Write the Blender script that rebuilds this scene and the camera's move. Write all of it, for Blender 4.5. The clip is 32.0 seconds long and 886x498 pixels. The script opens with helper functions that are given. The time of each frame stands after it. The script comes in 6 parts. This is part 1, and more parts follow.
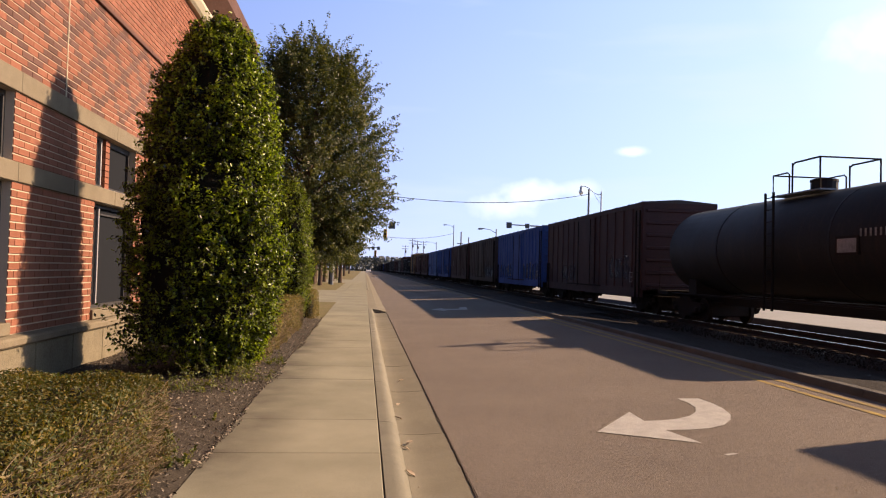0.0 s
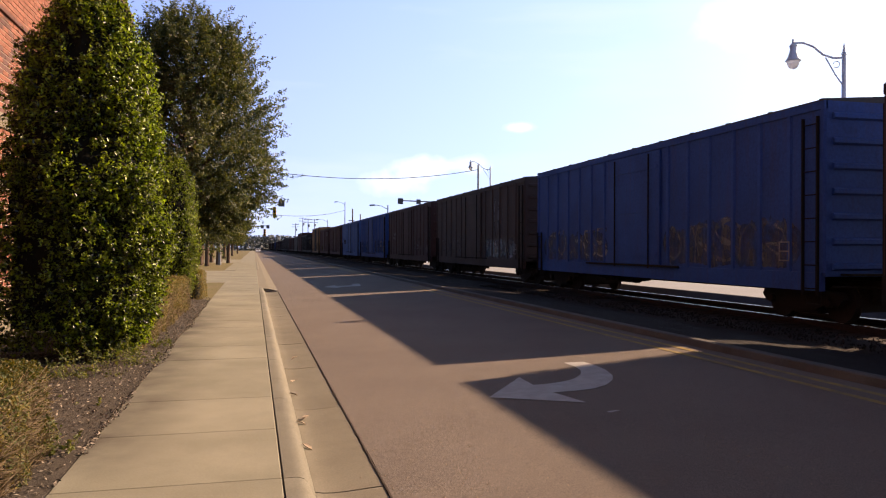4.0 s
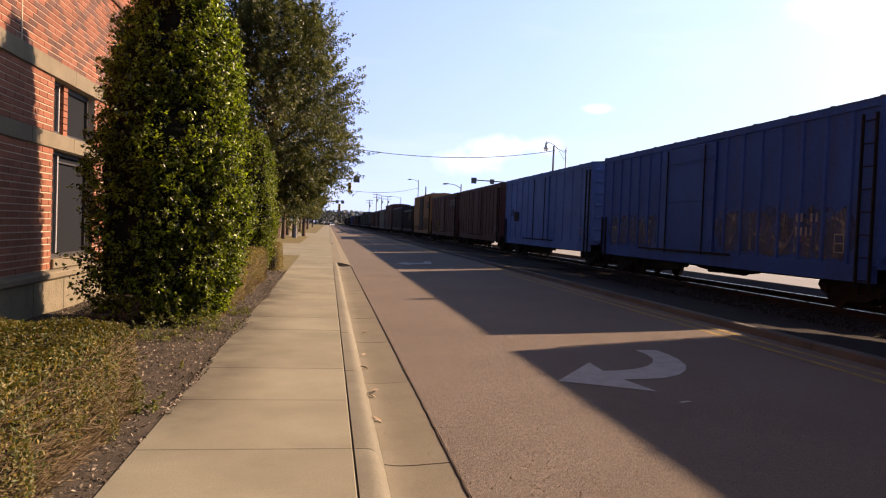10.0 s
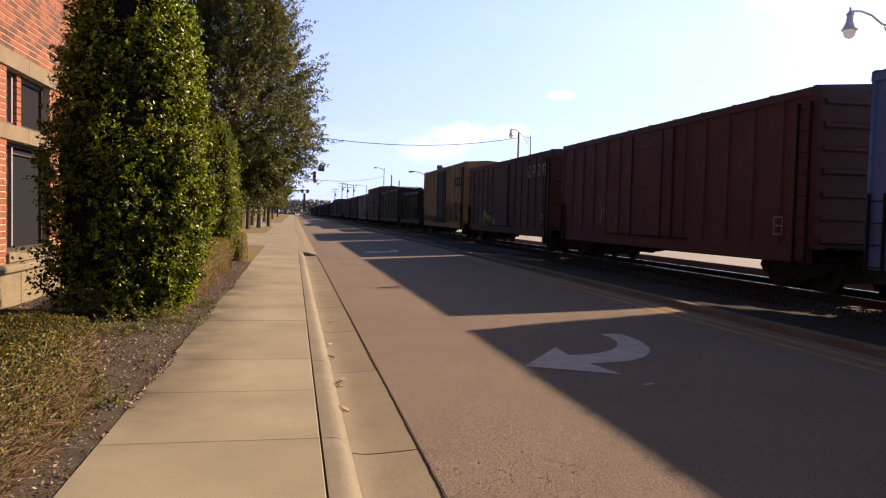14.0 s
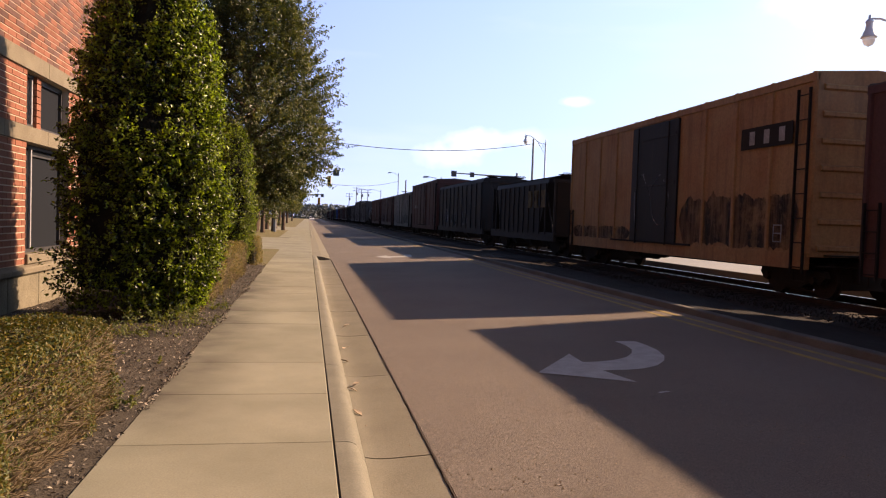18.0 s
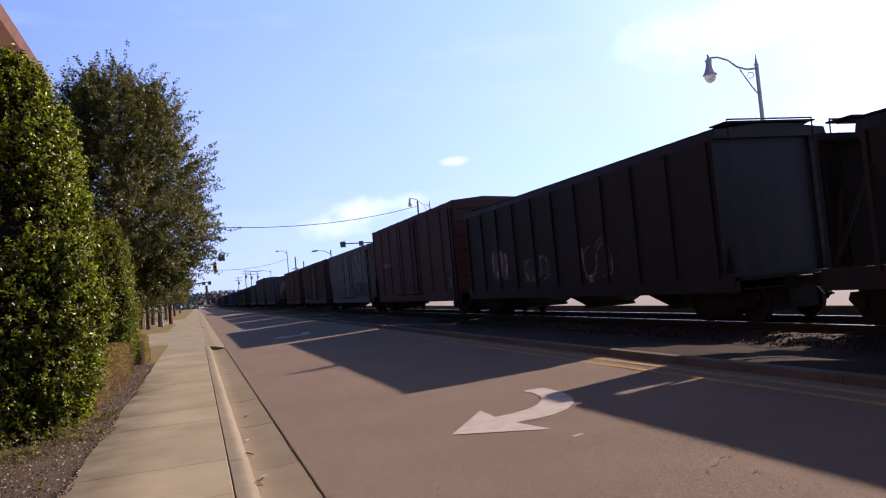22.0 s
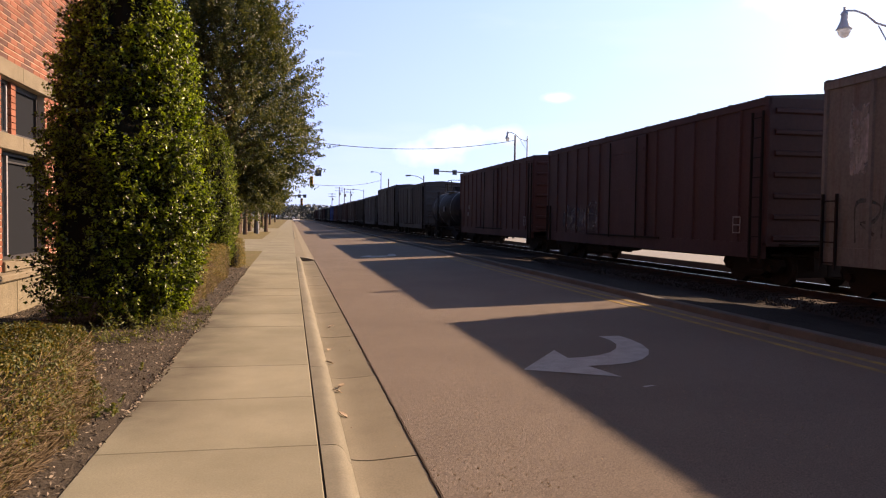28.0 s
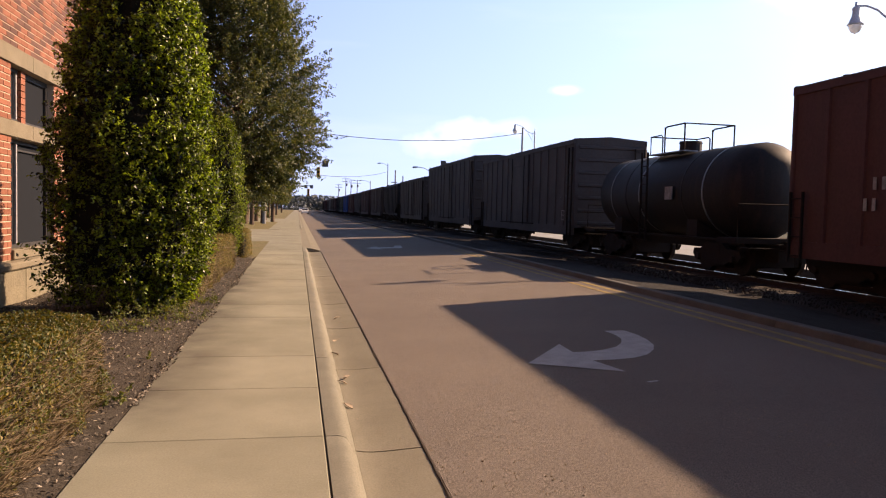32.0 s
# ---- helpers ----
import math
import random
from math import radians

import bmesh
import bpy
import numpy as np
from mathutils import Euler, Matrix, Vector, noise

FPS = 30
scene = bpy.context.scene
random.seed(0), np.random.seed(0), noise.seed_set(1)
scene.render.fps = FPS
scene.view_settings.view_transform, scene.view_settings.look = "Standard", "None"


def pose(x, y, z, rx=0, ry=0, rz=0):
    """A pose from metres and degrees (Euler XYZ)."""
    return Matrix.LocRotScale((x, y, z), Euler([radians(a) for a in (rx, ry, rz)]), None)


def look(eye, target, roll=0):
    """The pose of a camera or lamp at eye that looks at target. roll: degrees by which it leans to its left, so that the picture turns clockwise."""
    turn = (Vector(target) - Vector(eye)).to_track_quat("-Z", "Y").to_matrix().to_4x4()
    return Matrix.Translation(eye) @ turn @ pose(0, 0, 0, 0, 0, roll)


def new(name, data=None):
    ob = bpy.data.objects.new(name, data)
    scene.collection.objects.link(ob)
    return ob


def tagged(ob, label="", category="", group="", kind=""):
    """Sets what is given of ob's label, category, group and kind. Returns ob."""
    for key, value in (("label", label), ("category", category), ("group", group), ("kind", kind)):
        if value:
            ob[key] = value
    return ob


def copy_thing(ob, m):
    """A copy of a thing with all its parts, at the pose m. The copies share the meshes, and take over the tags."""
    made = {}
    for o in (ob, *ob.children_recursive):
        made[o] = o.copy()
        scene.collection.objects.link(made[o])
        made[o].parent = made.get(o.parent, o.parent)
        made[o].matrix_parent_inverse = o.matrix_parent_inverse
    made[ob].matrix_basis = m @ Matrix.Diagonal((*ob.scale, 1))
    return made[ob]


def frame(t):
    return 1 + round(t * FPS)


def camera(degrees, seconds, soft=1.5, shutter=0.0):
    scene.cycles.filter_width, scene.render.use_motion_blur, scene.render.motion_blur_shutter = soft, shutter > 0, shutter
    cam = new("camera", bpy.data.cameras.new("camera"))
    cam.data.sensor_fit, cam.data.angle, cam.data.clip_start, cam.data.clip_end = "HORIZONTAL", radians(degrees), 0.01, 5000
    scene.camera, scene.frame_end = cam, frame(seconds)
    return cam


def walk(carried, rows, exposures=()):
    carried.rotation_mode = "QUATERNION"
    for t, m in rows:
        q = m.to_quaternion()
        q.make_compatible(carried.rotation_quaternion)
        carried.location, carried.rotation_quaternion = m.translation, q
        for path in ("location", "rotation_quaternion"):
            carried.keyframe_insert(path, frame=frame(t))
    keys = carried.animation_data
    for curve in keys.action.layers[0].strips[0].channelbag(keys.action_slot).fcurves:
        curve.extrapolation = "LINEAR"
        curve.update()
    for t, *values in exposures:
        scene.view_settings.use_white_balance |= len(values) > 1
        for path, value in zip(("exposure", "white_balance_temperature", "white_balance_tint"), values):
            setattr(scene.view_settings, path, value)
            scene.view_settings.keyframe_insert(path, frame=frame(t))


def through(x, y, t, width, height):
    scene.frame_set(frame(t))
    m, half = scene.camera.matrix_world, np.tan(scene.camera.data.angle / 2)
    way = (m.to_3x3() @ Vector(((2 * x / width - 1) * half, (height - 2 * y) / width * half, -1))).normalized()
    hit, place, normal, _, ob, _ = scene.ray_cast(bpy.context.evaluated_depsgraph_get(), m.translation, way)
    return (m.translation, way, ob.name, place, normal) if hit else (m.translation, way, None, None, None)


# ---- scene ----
import itertools
from math import sin, cos, pi, tan, atan2, sqrt

# ---------------------------------------------------------------- camera
CAM = camera(60.97, 32.0, soft=1.15)
# seconds, place of the lens, yaw to the left of the street, pitch, lean
PATH = [
    (0, 0.018, 0.061, 1.694, -5.89, 1.62, 1.52),
    (0.5, 0.02, 0.058, 1.69, -6.02, 1.28, 1.5),
    (1, 0.022, 0.056, 1.684, -7.395, 1.487, 0.592),
    (1.5, 0.013, 0.032, 1.675, -7.644, 0.78, 1.915),
    (2, -0.01, 0.013, 1.69, -9.373, -0.338, 1.75),
    (2.5, -0.01, -0.01, 1.683, -10.809, 1.252, 1.482),
    (4.5, 0.013, -0.015, 1.655, -14.42, -1.14, 0.08),
    (5, -0.014, -0.009, 1.674, -11.5, -2.07, 1.89),
    (5.5, 0.007, -0.016, 1.656, -9.27, -1.64, 2.35),
    (6, -0.005, -0.015, 1.674, -9.49, -1.11, 2.72),
    (6.5, -0.019, -0.023, 1.668, -9.56, -0.79, 2.87),
    (7, -0.015, -0.016, 1.666, -9.87, -0.97, 2.75),
    (7.5, -0.016, -0.01, 1.661, -10.37, -1.02, 2.71),
    (8, -0.016, -0.006, 1.663, -9.82, -1.55, 2.23),
    (8.5, -0.021, -0.009, 1.661, -8.9, -1.47, 2.16),
    (9, -0.015, -0.026, 1.671, -8.63, -1.21, 1.91),
    (9.5, -0.015, -0.028, 1.67, -8.46, -1.31, 2),
    (10, -0.022, -0.016, 1.662, -8.73, -1.71, 2.19),
    (10.5, -0.02, -0.009, 1.658, -8.47, -1.91, 2),
    (11, -0.008, -0.029, 1.668, -8.5, -2.01, 1.44),
    (11.5, -0.018, -0.012, 1.664, -8.67, -2.23, 1.32),
    (12, -0.013, -0.012, 1.669, -9.23, -2.34, 1.79),
    (12.5, -0.012, -0.005, 1.659, -9.8, -2.55, 1.46),
    (13, -0.003, -0.026, 1.667, -10.49, -2.22, 1.17),
    (13.5, -0.001, -0.027, 1.665, -11.53, -2.33, 1.46),
    (14, -0.007, -0.019, 1.66, -11.28, -2.55, 1.45),
    (14.5, -0.021, -0.001, 1.655, -11.14, -2.87, 1.76),
    (16.5, -0.01, -0.022, 1.663, -10.68, -2.26, 1.82),
    (17, -0.009, -0.023, 1.662, -10.34, -1.98, 1.72),
    (17.5, -0.013, -0.015, 1.659, -10.23, -2.11, 1.55),
    (18, -0.016, -0.013, 1.656, -10.24, -2.17, 1.95),
    (18.5, -0.006, -0.002, 1.664, -10.41, -2.11, 2.06),
    (19, -0.02, -0.008, 1.665, -10.34, -2, 1.49),
    (19.5, -0.01, -0.013, 1.663, -10.71, -1.98, 1.52),
    (20, -0.018, -0.012, 1.654, -10.91, -2, 1.68),
    (20.5, -0.011, -0.014, 1.654, -10.88, -2.01, 1.64),
    (21, -0.019, 0.004, 1.654, -11.6, -1.81, 1.45),
    (21.5, 0.035, 0.062, 1.674, -14.18, -0.99, 1.18),
    (22, 0.025, 0.087, 1.66, -18.38, 2.55, -5.36),
    (22.5, 0.088, 0.105, 1.675, -21.7, 2.41, -4.64),
    (23, 0.05, 0.081, 1.693, -23.53, 2.61, -4.21),
    (23.5, 0.048, 0.041, 1.684, -22.3, 2.1, -4.75),
    (24, 0.035, -0.003, 1.711, -21.61, 1.97, -4.67),
    (24.5, 0.042, -0.037, 1.689, -17.89, 0.81, -1.88),
    (25, 0.012, -0.048, 1.7, -12.87, -0.19, 0.11),
    (25.5, -0.007, -0.036, 1.699, -11.45, -1.06, 1.11),
    (27.5, 0.004, 0.001, 1.668, -11.19, -2.02, 1),
    (28, 0.004, 0.006, 1.666, -11.44, -2.29, 0.8),
    (28.5, -0.001, 0.012, 1.678, -11.43, -2.55, 1.38),
    (29, -0.008, 0.012, 1.683, -11.35, -2.53, 1.52),
    (29.5, -0.021, 0.008, 1.677, -11.17, -2.49, 1.66),
    (30, -0.005, 0.012, 1.675, -11.27, -2.69, 1.57),
    (30.5, -0.016, 0.004, 1.675, -11.27, -2.62, 1.61),
    (31, -0.019, 0.002, 1.686, -11.28, -2.57, 1.68),
    (31.5, -0.005, -0.005, 1.686, -11.31, -2.81, 1.62),
    (32, -0.006, -0.012, 1.68, -11, -2.91, 1.42),
]


# seconds, stops, white balance
LOOK = [(0.0, 1.30, 5980, 9), (2.5, 1.40, 6000, 10), (5.0, 1.45, 6000, 11), (20.8, 1.45, 6020, 11), (22.3, 1.20, 5250, 17), (24.2, 1.34, 5330, 17), (25.4, 1.46, 5980, 11), (27.0, 1.45, 6020, 11), (32.0, 1.45, 6020, 11)]


def aim(x, y, z, yaw, pitch, lean):
    a, b = radians(yaw), radians(pitch)
    ahead = Vector((-sin(a) * cos(b), cos(a) * cos(b), sin(b)))
    return look((x, y, z), Vector((x, y, z)) + ahead, lean)


walk(CAM, [(r[0], aim(*r[1:])) for r in PATH], exposures=LOOK)

# ---------------------------------------------------------------- light
SUN_EL, SUN_AZ = radians(28.6), radians(77.0)  # azimuth from +y towards +x
TO_SUN = Vector((sin(SUN_AZ) * cos(SUN_EL), cos(SUN_AZ) * cos(SUN_EL), sin(SUN_EL)))
sun = new("sun", bpy.data.lights.new("sun", "SUN"))
sun.data.energy, sun.data.angle, sun.data.color = 5.0, radians(0.6), (1.0, 0.655, 0.40)
sun.matrix_world = look(TO_SUN * 100, (0, 0, 0))


def make_world():
    w = bpy.data.worlds.new("sky")
    scene.world = w
    w.use_nodes = True
    nt = w.node_tree
    nt.nodes.clear()
    out = nt.nodes.new("ShaderNodeOutputWorld")
    bg = nt.nodes.new("ShaderNodeBackground")
    sky = nt.nodes.new("ShaderNodeTexSky")
    sky.sky_type, sky.sun_disc = "NISHITA", False
    sky.sun_elevation, sky.sun_rotation = SUN_EL, SUN_AZ
    sky.air_density, sky.dust_density, sky.ozone_density = 1.0, 0.8, 2.0
    def node(kind, op=None, **vals):
        n = nt.nodes.new(kind)
        if op:
            n.operation = op
        return n

    def vec(op, a, b=None):
        n = node("ShaderNodeVectorMath", op)
        for s, v in zip(n.inputs, (a, b)):
            if v is None:
                continue
            if isinstance(v, (tuple, Vector)):
                s.default_value = v
            else:
                nt.links.new(v, s)
        return n

    def curve(fac, stops):
        r = node("ShaderNodeValToRGB")
        while len(r.color_ramp.elements) < len(stops):
            r.color_ramp.elements.new(0.5)
        for e, (p, c) in zip(r.color_ramp.elements, stops):
            e.position, e.color = p, (*c, 1.0)
        nt.links.new(fac, r.inputs[0])
        return r.outputs[0]

    def blend(kind, fac, a, b):
        m = node("ShaderNodeMix")
        m.data_type, m.blend_type = "RGBA", kind
        for s, v in ((m.inputs[0], fac), (m.inputs[6], a), (m.inputs[7], b)):
            if isinstance(v, (int, float)):
                s.default_value = v
            elif isinstance(v, tuple):
                s.default_value = (*v, 1.0)
            else:
                nt.links.new(v, s)
        return m.outputs[2]
    way = node("ShaderNodeTexCoord").outputs["Generated"]
    base = blend("MULTIPLY", 1.0, sky.outputs[0], (0.007, 0.0125, 0.0245))
    # bright summer haze towards the sun
    dot = vec("DOT_PRODUCT", way, TO_SUN).outputs["Value"]
    up = vec("DOT_PRODUCT", way, (0.0, 0.0, 1.0)).outputs["Value"]
    glow = curve(dot, [(0.08, (0.0, 0.0, 0.0)), (0.2, (0.185, 0.225, 0.38)), (0.5, (0.265, 0.315, 0.44)), (0.70, (0.35, 0.40, 0.46)), (0.80, (0.48, 0.50, 0.53)), (0.88, (0.70, 0.69, 0.68)), (1.0, (1.0, 0.96, 0.90))])
    high = curve(up, [(0.0, (1.0, 1.0, 1.0)), (0.4, (1.0, 1.0, 1.0)), (0.6, (0.3, 0.3, 0.3)), (0.8, (0.0, 0.0, 0.0))])
    glow = blend("MULTIPLY", 1.0, glow, high)
    low = curve(up, [(0.0, (0.19, 0.16, 0.175)), (0.12, (0.11, 0.095, 0.105)), (0.35, (0.0, 0.0, 0.0))])
    side = curve(dot, [(0.0, (0.15, 0.15, 0.15)), (0.2, (1.0, 1.0, 1.0))])
    col = blend("ADD", 1.0, base, glow)
    col = blend("ADD", 1.0, col, blend("MULTIPLY", 1.0, low, side))
    # thin streaks and a few small cumulus clouds
    mp = node("ShaderNodeMapping")
    mp.inputs["Scale"].default_value = (1.2, 1.2, 7.0)
    mp.inputs["Rotation"].default_value = (0.0, 0.12, 0.3)
    nt.links.new(way, mp.inputs["Vector"])
    ns = node("ShaderNodeTexNoise")
    ns.inputs["Scale"].default_value, ns.inputs["Detail"].default_value = 2.2, 5.0
    nt.links.new(mp.outputs[0], ns.inputs["Vector"])
    streaks = curve(ns.outputs[0], [(0.48, (0.0, 0.0, 0.0)), (0.72, (0.42, 0.42, 0.42))])
    col = blend("MIX", streaks, col, (0.5, 0.51, 0.55))
    fine = node("ShaderNodeTexNoise")
    fine.inputs["Scale"].default_value, fine.inputs["Detail"].default_value = 26.0, 5.0
    nt.links.new(way, fine.inputs["Vector"])
    for centre, size, strength in (((0.333, 0.926, 0.158), 0.019, 0.75), ((0.215, 0.972, 0.105), 0.046, 0.7), ((0.18, 0.98, 0.085), 0.045, 0.5), ((0.27, 0.955, 0.11), 0.03, 0.4), ((0.60, 0.75, 0.27), 0.10, 0.5)):
        off = vec("MULTIPLY", vec("SUBTRACT", way, centre).outputs[0], (1.0, 1.0, 2.6))
        dist = vec("LENGTH", off.outputs[0]).outputs["Value"]
        wob = node("ShaderNodeMath", "MULTIPLY_ADD")
        wob.inputs[1].default_value, wob.inputs[2].default_value = size * 1.6, -size * 0.8
        nt.links.new(fine.outputs[0], wob.inputs[0])
        tot = node("ShaderNodeMath", "ADD")
        nt.links.new(dist, tot.inputs[0])
        nt.links.new(wob.outputs[0], tot.inputs[1])
        f = curve(tot.outputs[0], [(size * 0.45, (strength,) * 3), (size * 1.15, (0.0, 0.0, 0.0))])
        col = blend("MIX", f, col, (0.72, 0.70, 0.69))
    bg.inputs[1].default_value = 0.76
    nt.links.new(col, bg.inputs[0])
    nt.links.new(bg.outputs[0], out.inputs[0])


make_world()

# ---------------------------------------------------------------- materials
def nodes_of(name):
    m = bpy.data.materials.new(name)
    m.use_nodes = True
    nt = m.node_tree
    nt.nodes.clear()
    out = nt.nodes.new("ShaderNodeOutputMaterial")
    return m, nt, out


def noise_node(nt, vec, scale, detail=4.0, rough=0.55, stretch=None):
    n = nt.nodes.new("ShaderNodeTexNoise")
    n.inputs["Scale"].default_value = scale
    n.inputs["Detail"].default_value = detail
    n.inputs["Roughness"].default_value = rough
    if stretch:
        mp = nt.nodes.new("ShaderNodeMapping")
        mp.inputs["Scale"].default_value = stretch
        nt.links.new(vec, mp.inputs["Vector"])
        vec = mp.outputs[0]
    nt.links.new(vec, n.inputs["Vector"])
    return n.outputs[0]


def ramp(nt, fac, stops):
    r = nt.nodes.new("ShaderNodeValToRGB")
    while len(r.color_ramp.elements) < len(stops):
        r.color_ramp.elements.new(0.5)
    for e, (p, c) in zip(r.color_ramp.elements, stops):
        e.position, e.color = p, (*c, 1.0) if len(c) == 3 else c
    nt.links.new(fac, r.inputs[0])
    return r.outputs[0]


def mixed(nt, fac, a, b, mode="MIX"):
    m = nt.nodes.new("ShaderNodeMix")
    m.data_type, m.blend_type = "RGBA", mode
    for sock, v in ((m.inputs[0], fac), (m.inputs[6], a), (m.inputs[7], b)):
        if isinstance(v, (int, float)):
            sock.default_value = v
        elif isinstance(v, tuple):
            sock.default_value = (*v, 1.0)
        else:
            nt.links.new(v, sock)
    return m.outputs[2]


def gray(v):
    return (v, v, v)


def surface(name, base, second=None, rough=0.8, metal=0.0, coarse=1.5, fine=30.0, amount=0.5, grain=0.25, bump=0.15,
            bump_scale=60.0, streak=None, streak_amount=0.5, vary=0.0, island=0.0, coat=0.0, world=False, spec=0.12):
    """A worn surface: two colours blotched at a coarse scale, grain at a fine one, optional streaks that run down."""
    m, nt, out = nodes_of(name)
    tc = nt.nodes.new("ShaderNodeTexCoord")
    vec = tc.outputs["Object"]
    if world:
        geo = nt.nodes.new("ShaderNodeNewGeometry")
        vec = geo.outputs["Position"]
    second = second or tuple(c * 0.6 for c in base)
    big = noise_node(nt, vec, coarse, 5.0, 0.6)
    f = ramp(nt, big, [(0.35, gray(0.0)), (0.68, gray(1.0))])
    scale_f = nt.nodes.new("ShaderNodeMath")
    scale_f.operation = "MULTIPLY"
    scale_f.inputs[1].default_value = amount
    nt.links.new(f, scale_f.inputs[0])
    col = mixed(nt, scale_f.outputs[0], base, second)
    small = noise_node(nt, vec, fine, 3.0, 0.7)
    g = ramp(nt, small, [(0.25, gray(1.0 - grain)), (0.75, gray(1.0 + grain))])
    col = mixed(nt, 1.0, col, g, "MULTIPLY")
    if streak:
        st = noise_node(nt, vec, 1.0, 6.0, 0.65, stretch=(5.0, 5.0, 0.35))
        sf = ramp(nt, st, [(0.5, gray(0.0)), (0.72, gray(streak_amount))])
        col = mixed(nt, sf, col, streak)
    if vary or island:
        hsv = nt.nodes.new("ShaderNodeHueSaturation")
        mr = nt.nodes.new("ShaderNodeMapRange")
        if vary:
            info = nt.nodes.new("ShaderNodeObjectInfo")
            nt.links.new(info.outputs["Random"], mr.inputs[0])
        else:
            geo2 = nt.nodes.new("ShaderNodeNewGeometry")
            nt.links.new(geo2.outputs["Random Per Island"], mr.inputs[0])
        k = vary or island
        mr.inputs[3].default_value, mr.inputs[4].default_value = 1.0 - k, 1.0 + k
        nt.links.new(mr.outputs[0], hsv.inputs["Value"])
        nt.links.new(col, hsv.inputs["Color"])
        col = hsv.outputs[0]
    p = nt.nodes.new("ShaderNodeBsdfPrincipled")
    p.inputs["Metallic"].default_value = metal
    p.inputs["Specular IOR Level"].default_value = spec
    rr = nt.nodes.new("ShaderNodeMapRange")
    rr.inputs[3].default_value, rr.inputs[4].default_value = max(0.05, rough - 0.12), min(1.0, rough + 0.12)
    nt.links.new(big, rr.inputs[0])
    nt.links.new(rr.outputs[0], p.inputs["Roughness"])
    p.inputs["Coat Weight"].default_value = coat
    nt.links.new(col, p.inputs["Base Color"])
    if bump:
        bn = nt.nodes.new("ShaderNodeBump")
        bn.inputs["Strength"].default_value = bump
        bn.inputs["Distance"].default_value = 0.02
        nt.links.new(noise_node(nt, vec, bump_scale, 4.0, 0.7), bn.inputs["Height"])
        nt.links.new(bn.outputs[0], p.inputs["Normal"])
    nt.links.new(p.outputs[0], out.inputs[0])
    return m


def stain_edge(m, colour, x0, x1, y0, y1):
    """Soil washed over a surface from the side at x0, thinning out towards x1 in ragged tongues."""
    nt = m.node_tree
    p = next(n for n in nt.nodes if n.type == "BSDF_PRINCIPLED")
    old = p.inputs["Base Color"].links[0].from_socket
    where = nt.nodes.new("ShaderNodeNewGeometry").outputs["Position"]
    axes = nt.nodes.new("ShaderNodeSeparateXYZ")
    nt.links.new(where, axes.inputs[0])

    def span(sock, a, b):
        r = nt.nodes.new("ShaderNodeMapRange")
        r.interpolation_type = "SMOOTHSTEP"
        r.inputs[1].default_value, r.inputs[2].default_value = a, b
        nt.links.new(sock, r.inputs[0])
        return r.outputs[0]
    tongue = ramp(nt, noise_node(nt, where, 0.8, 4.0, 0.6), [(0.3, gray(0.15)), (0.62, gray(1.0))])
    f = mixed(nt, 1.0, tongue, span(axes.outputs[0], x1, x0), "MULTIPLY")
    f = mixed(nt, 1.0, f, span(axes.outputs[1], y0, y0 + 2.0), "MULTIPLY")
    f = mixed(nt, 1.0, f, span(axes.outputs[1], y1, y1 - 6.0), "MULTIPLY")
    nt.links.new(mixed(nt, f, old, colour), p.inputs["Base Color"])


def leaf_material(name, base, second, gloss=0.45, through=0.35, back=(1.9, 1.8, 0.5)):
    m, nt, out = nodes_of(name)
    geo = nt.nodes.new("ShaderNodeNewGeometry")
    pick = ramp(nt, geo.outputs["Random Per Island"], [(0.3, gray(0.0)), (1.0, gray(1.0))])
    col = mixed(nt, pick, base, second)
    tcn = nt.nodes.new("ShaderNodeTexCoord")
    big = noise_node(nt, tcn.outputs["Object"], 1.2, 3.0)
    col = mixed(nt, 1.0, col, ramp(nt, big, [(0.3, gray(0.7)), (0.7, gray(1.25))]), "MULTIPLY")
    p = nt.nodes.new("ShaderNodeBsdfPrincipled")
    p.inputs["Roughness"].default_value = gloss
    p.inputs["Specular IOR Level"].default_value = 0.4
    nt.links.new(col, p.inputs["Base Color"])
    t = nt.nodes.new("ShaderNodeBsdfTranslucent")
    bright = mixed(nt, 1.0, col, back, "MULTIPLY")
    nt.links.new(bright, t.inputs[0])
    mx = nt.nodes.new("ShaderNodeMixShader")
    mx.inputs[0].default_value = through
    nt.links.new(p.outputs[0], mx.inputs[1])
    nt.links.new(t.outputs[0], mx.inputs[2])
    nt.links.new(mx.outputs[0], out.inputs[0])
    return m


def glass_material(name, tint, rough=0.05):
    m, nt, out = nodes_of(name)
    p = nt.nodes.new("ShaderNodeBsdfPrincipled")
    p.inputs["Base Color"].default_value = (*tint, 1)
    p.inputs["Roughness"].default_value = rough
    p.inputs["IOR"].default_value = 1.06
    p.inputs["Specular IOR Level"].default_value = 0.02
    p.inputs["Transmission Weight"].default_value = 0.02
    nt.links.new(p.outputs[0], out.inputs[0])
    return m


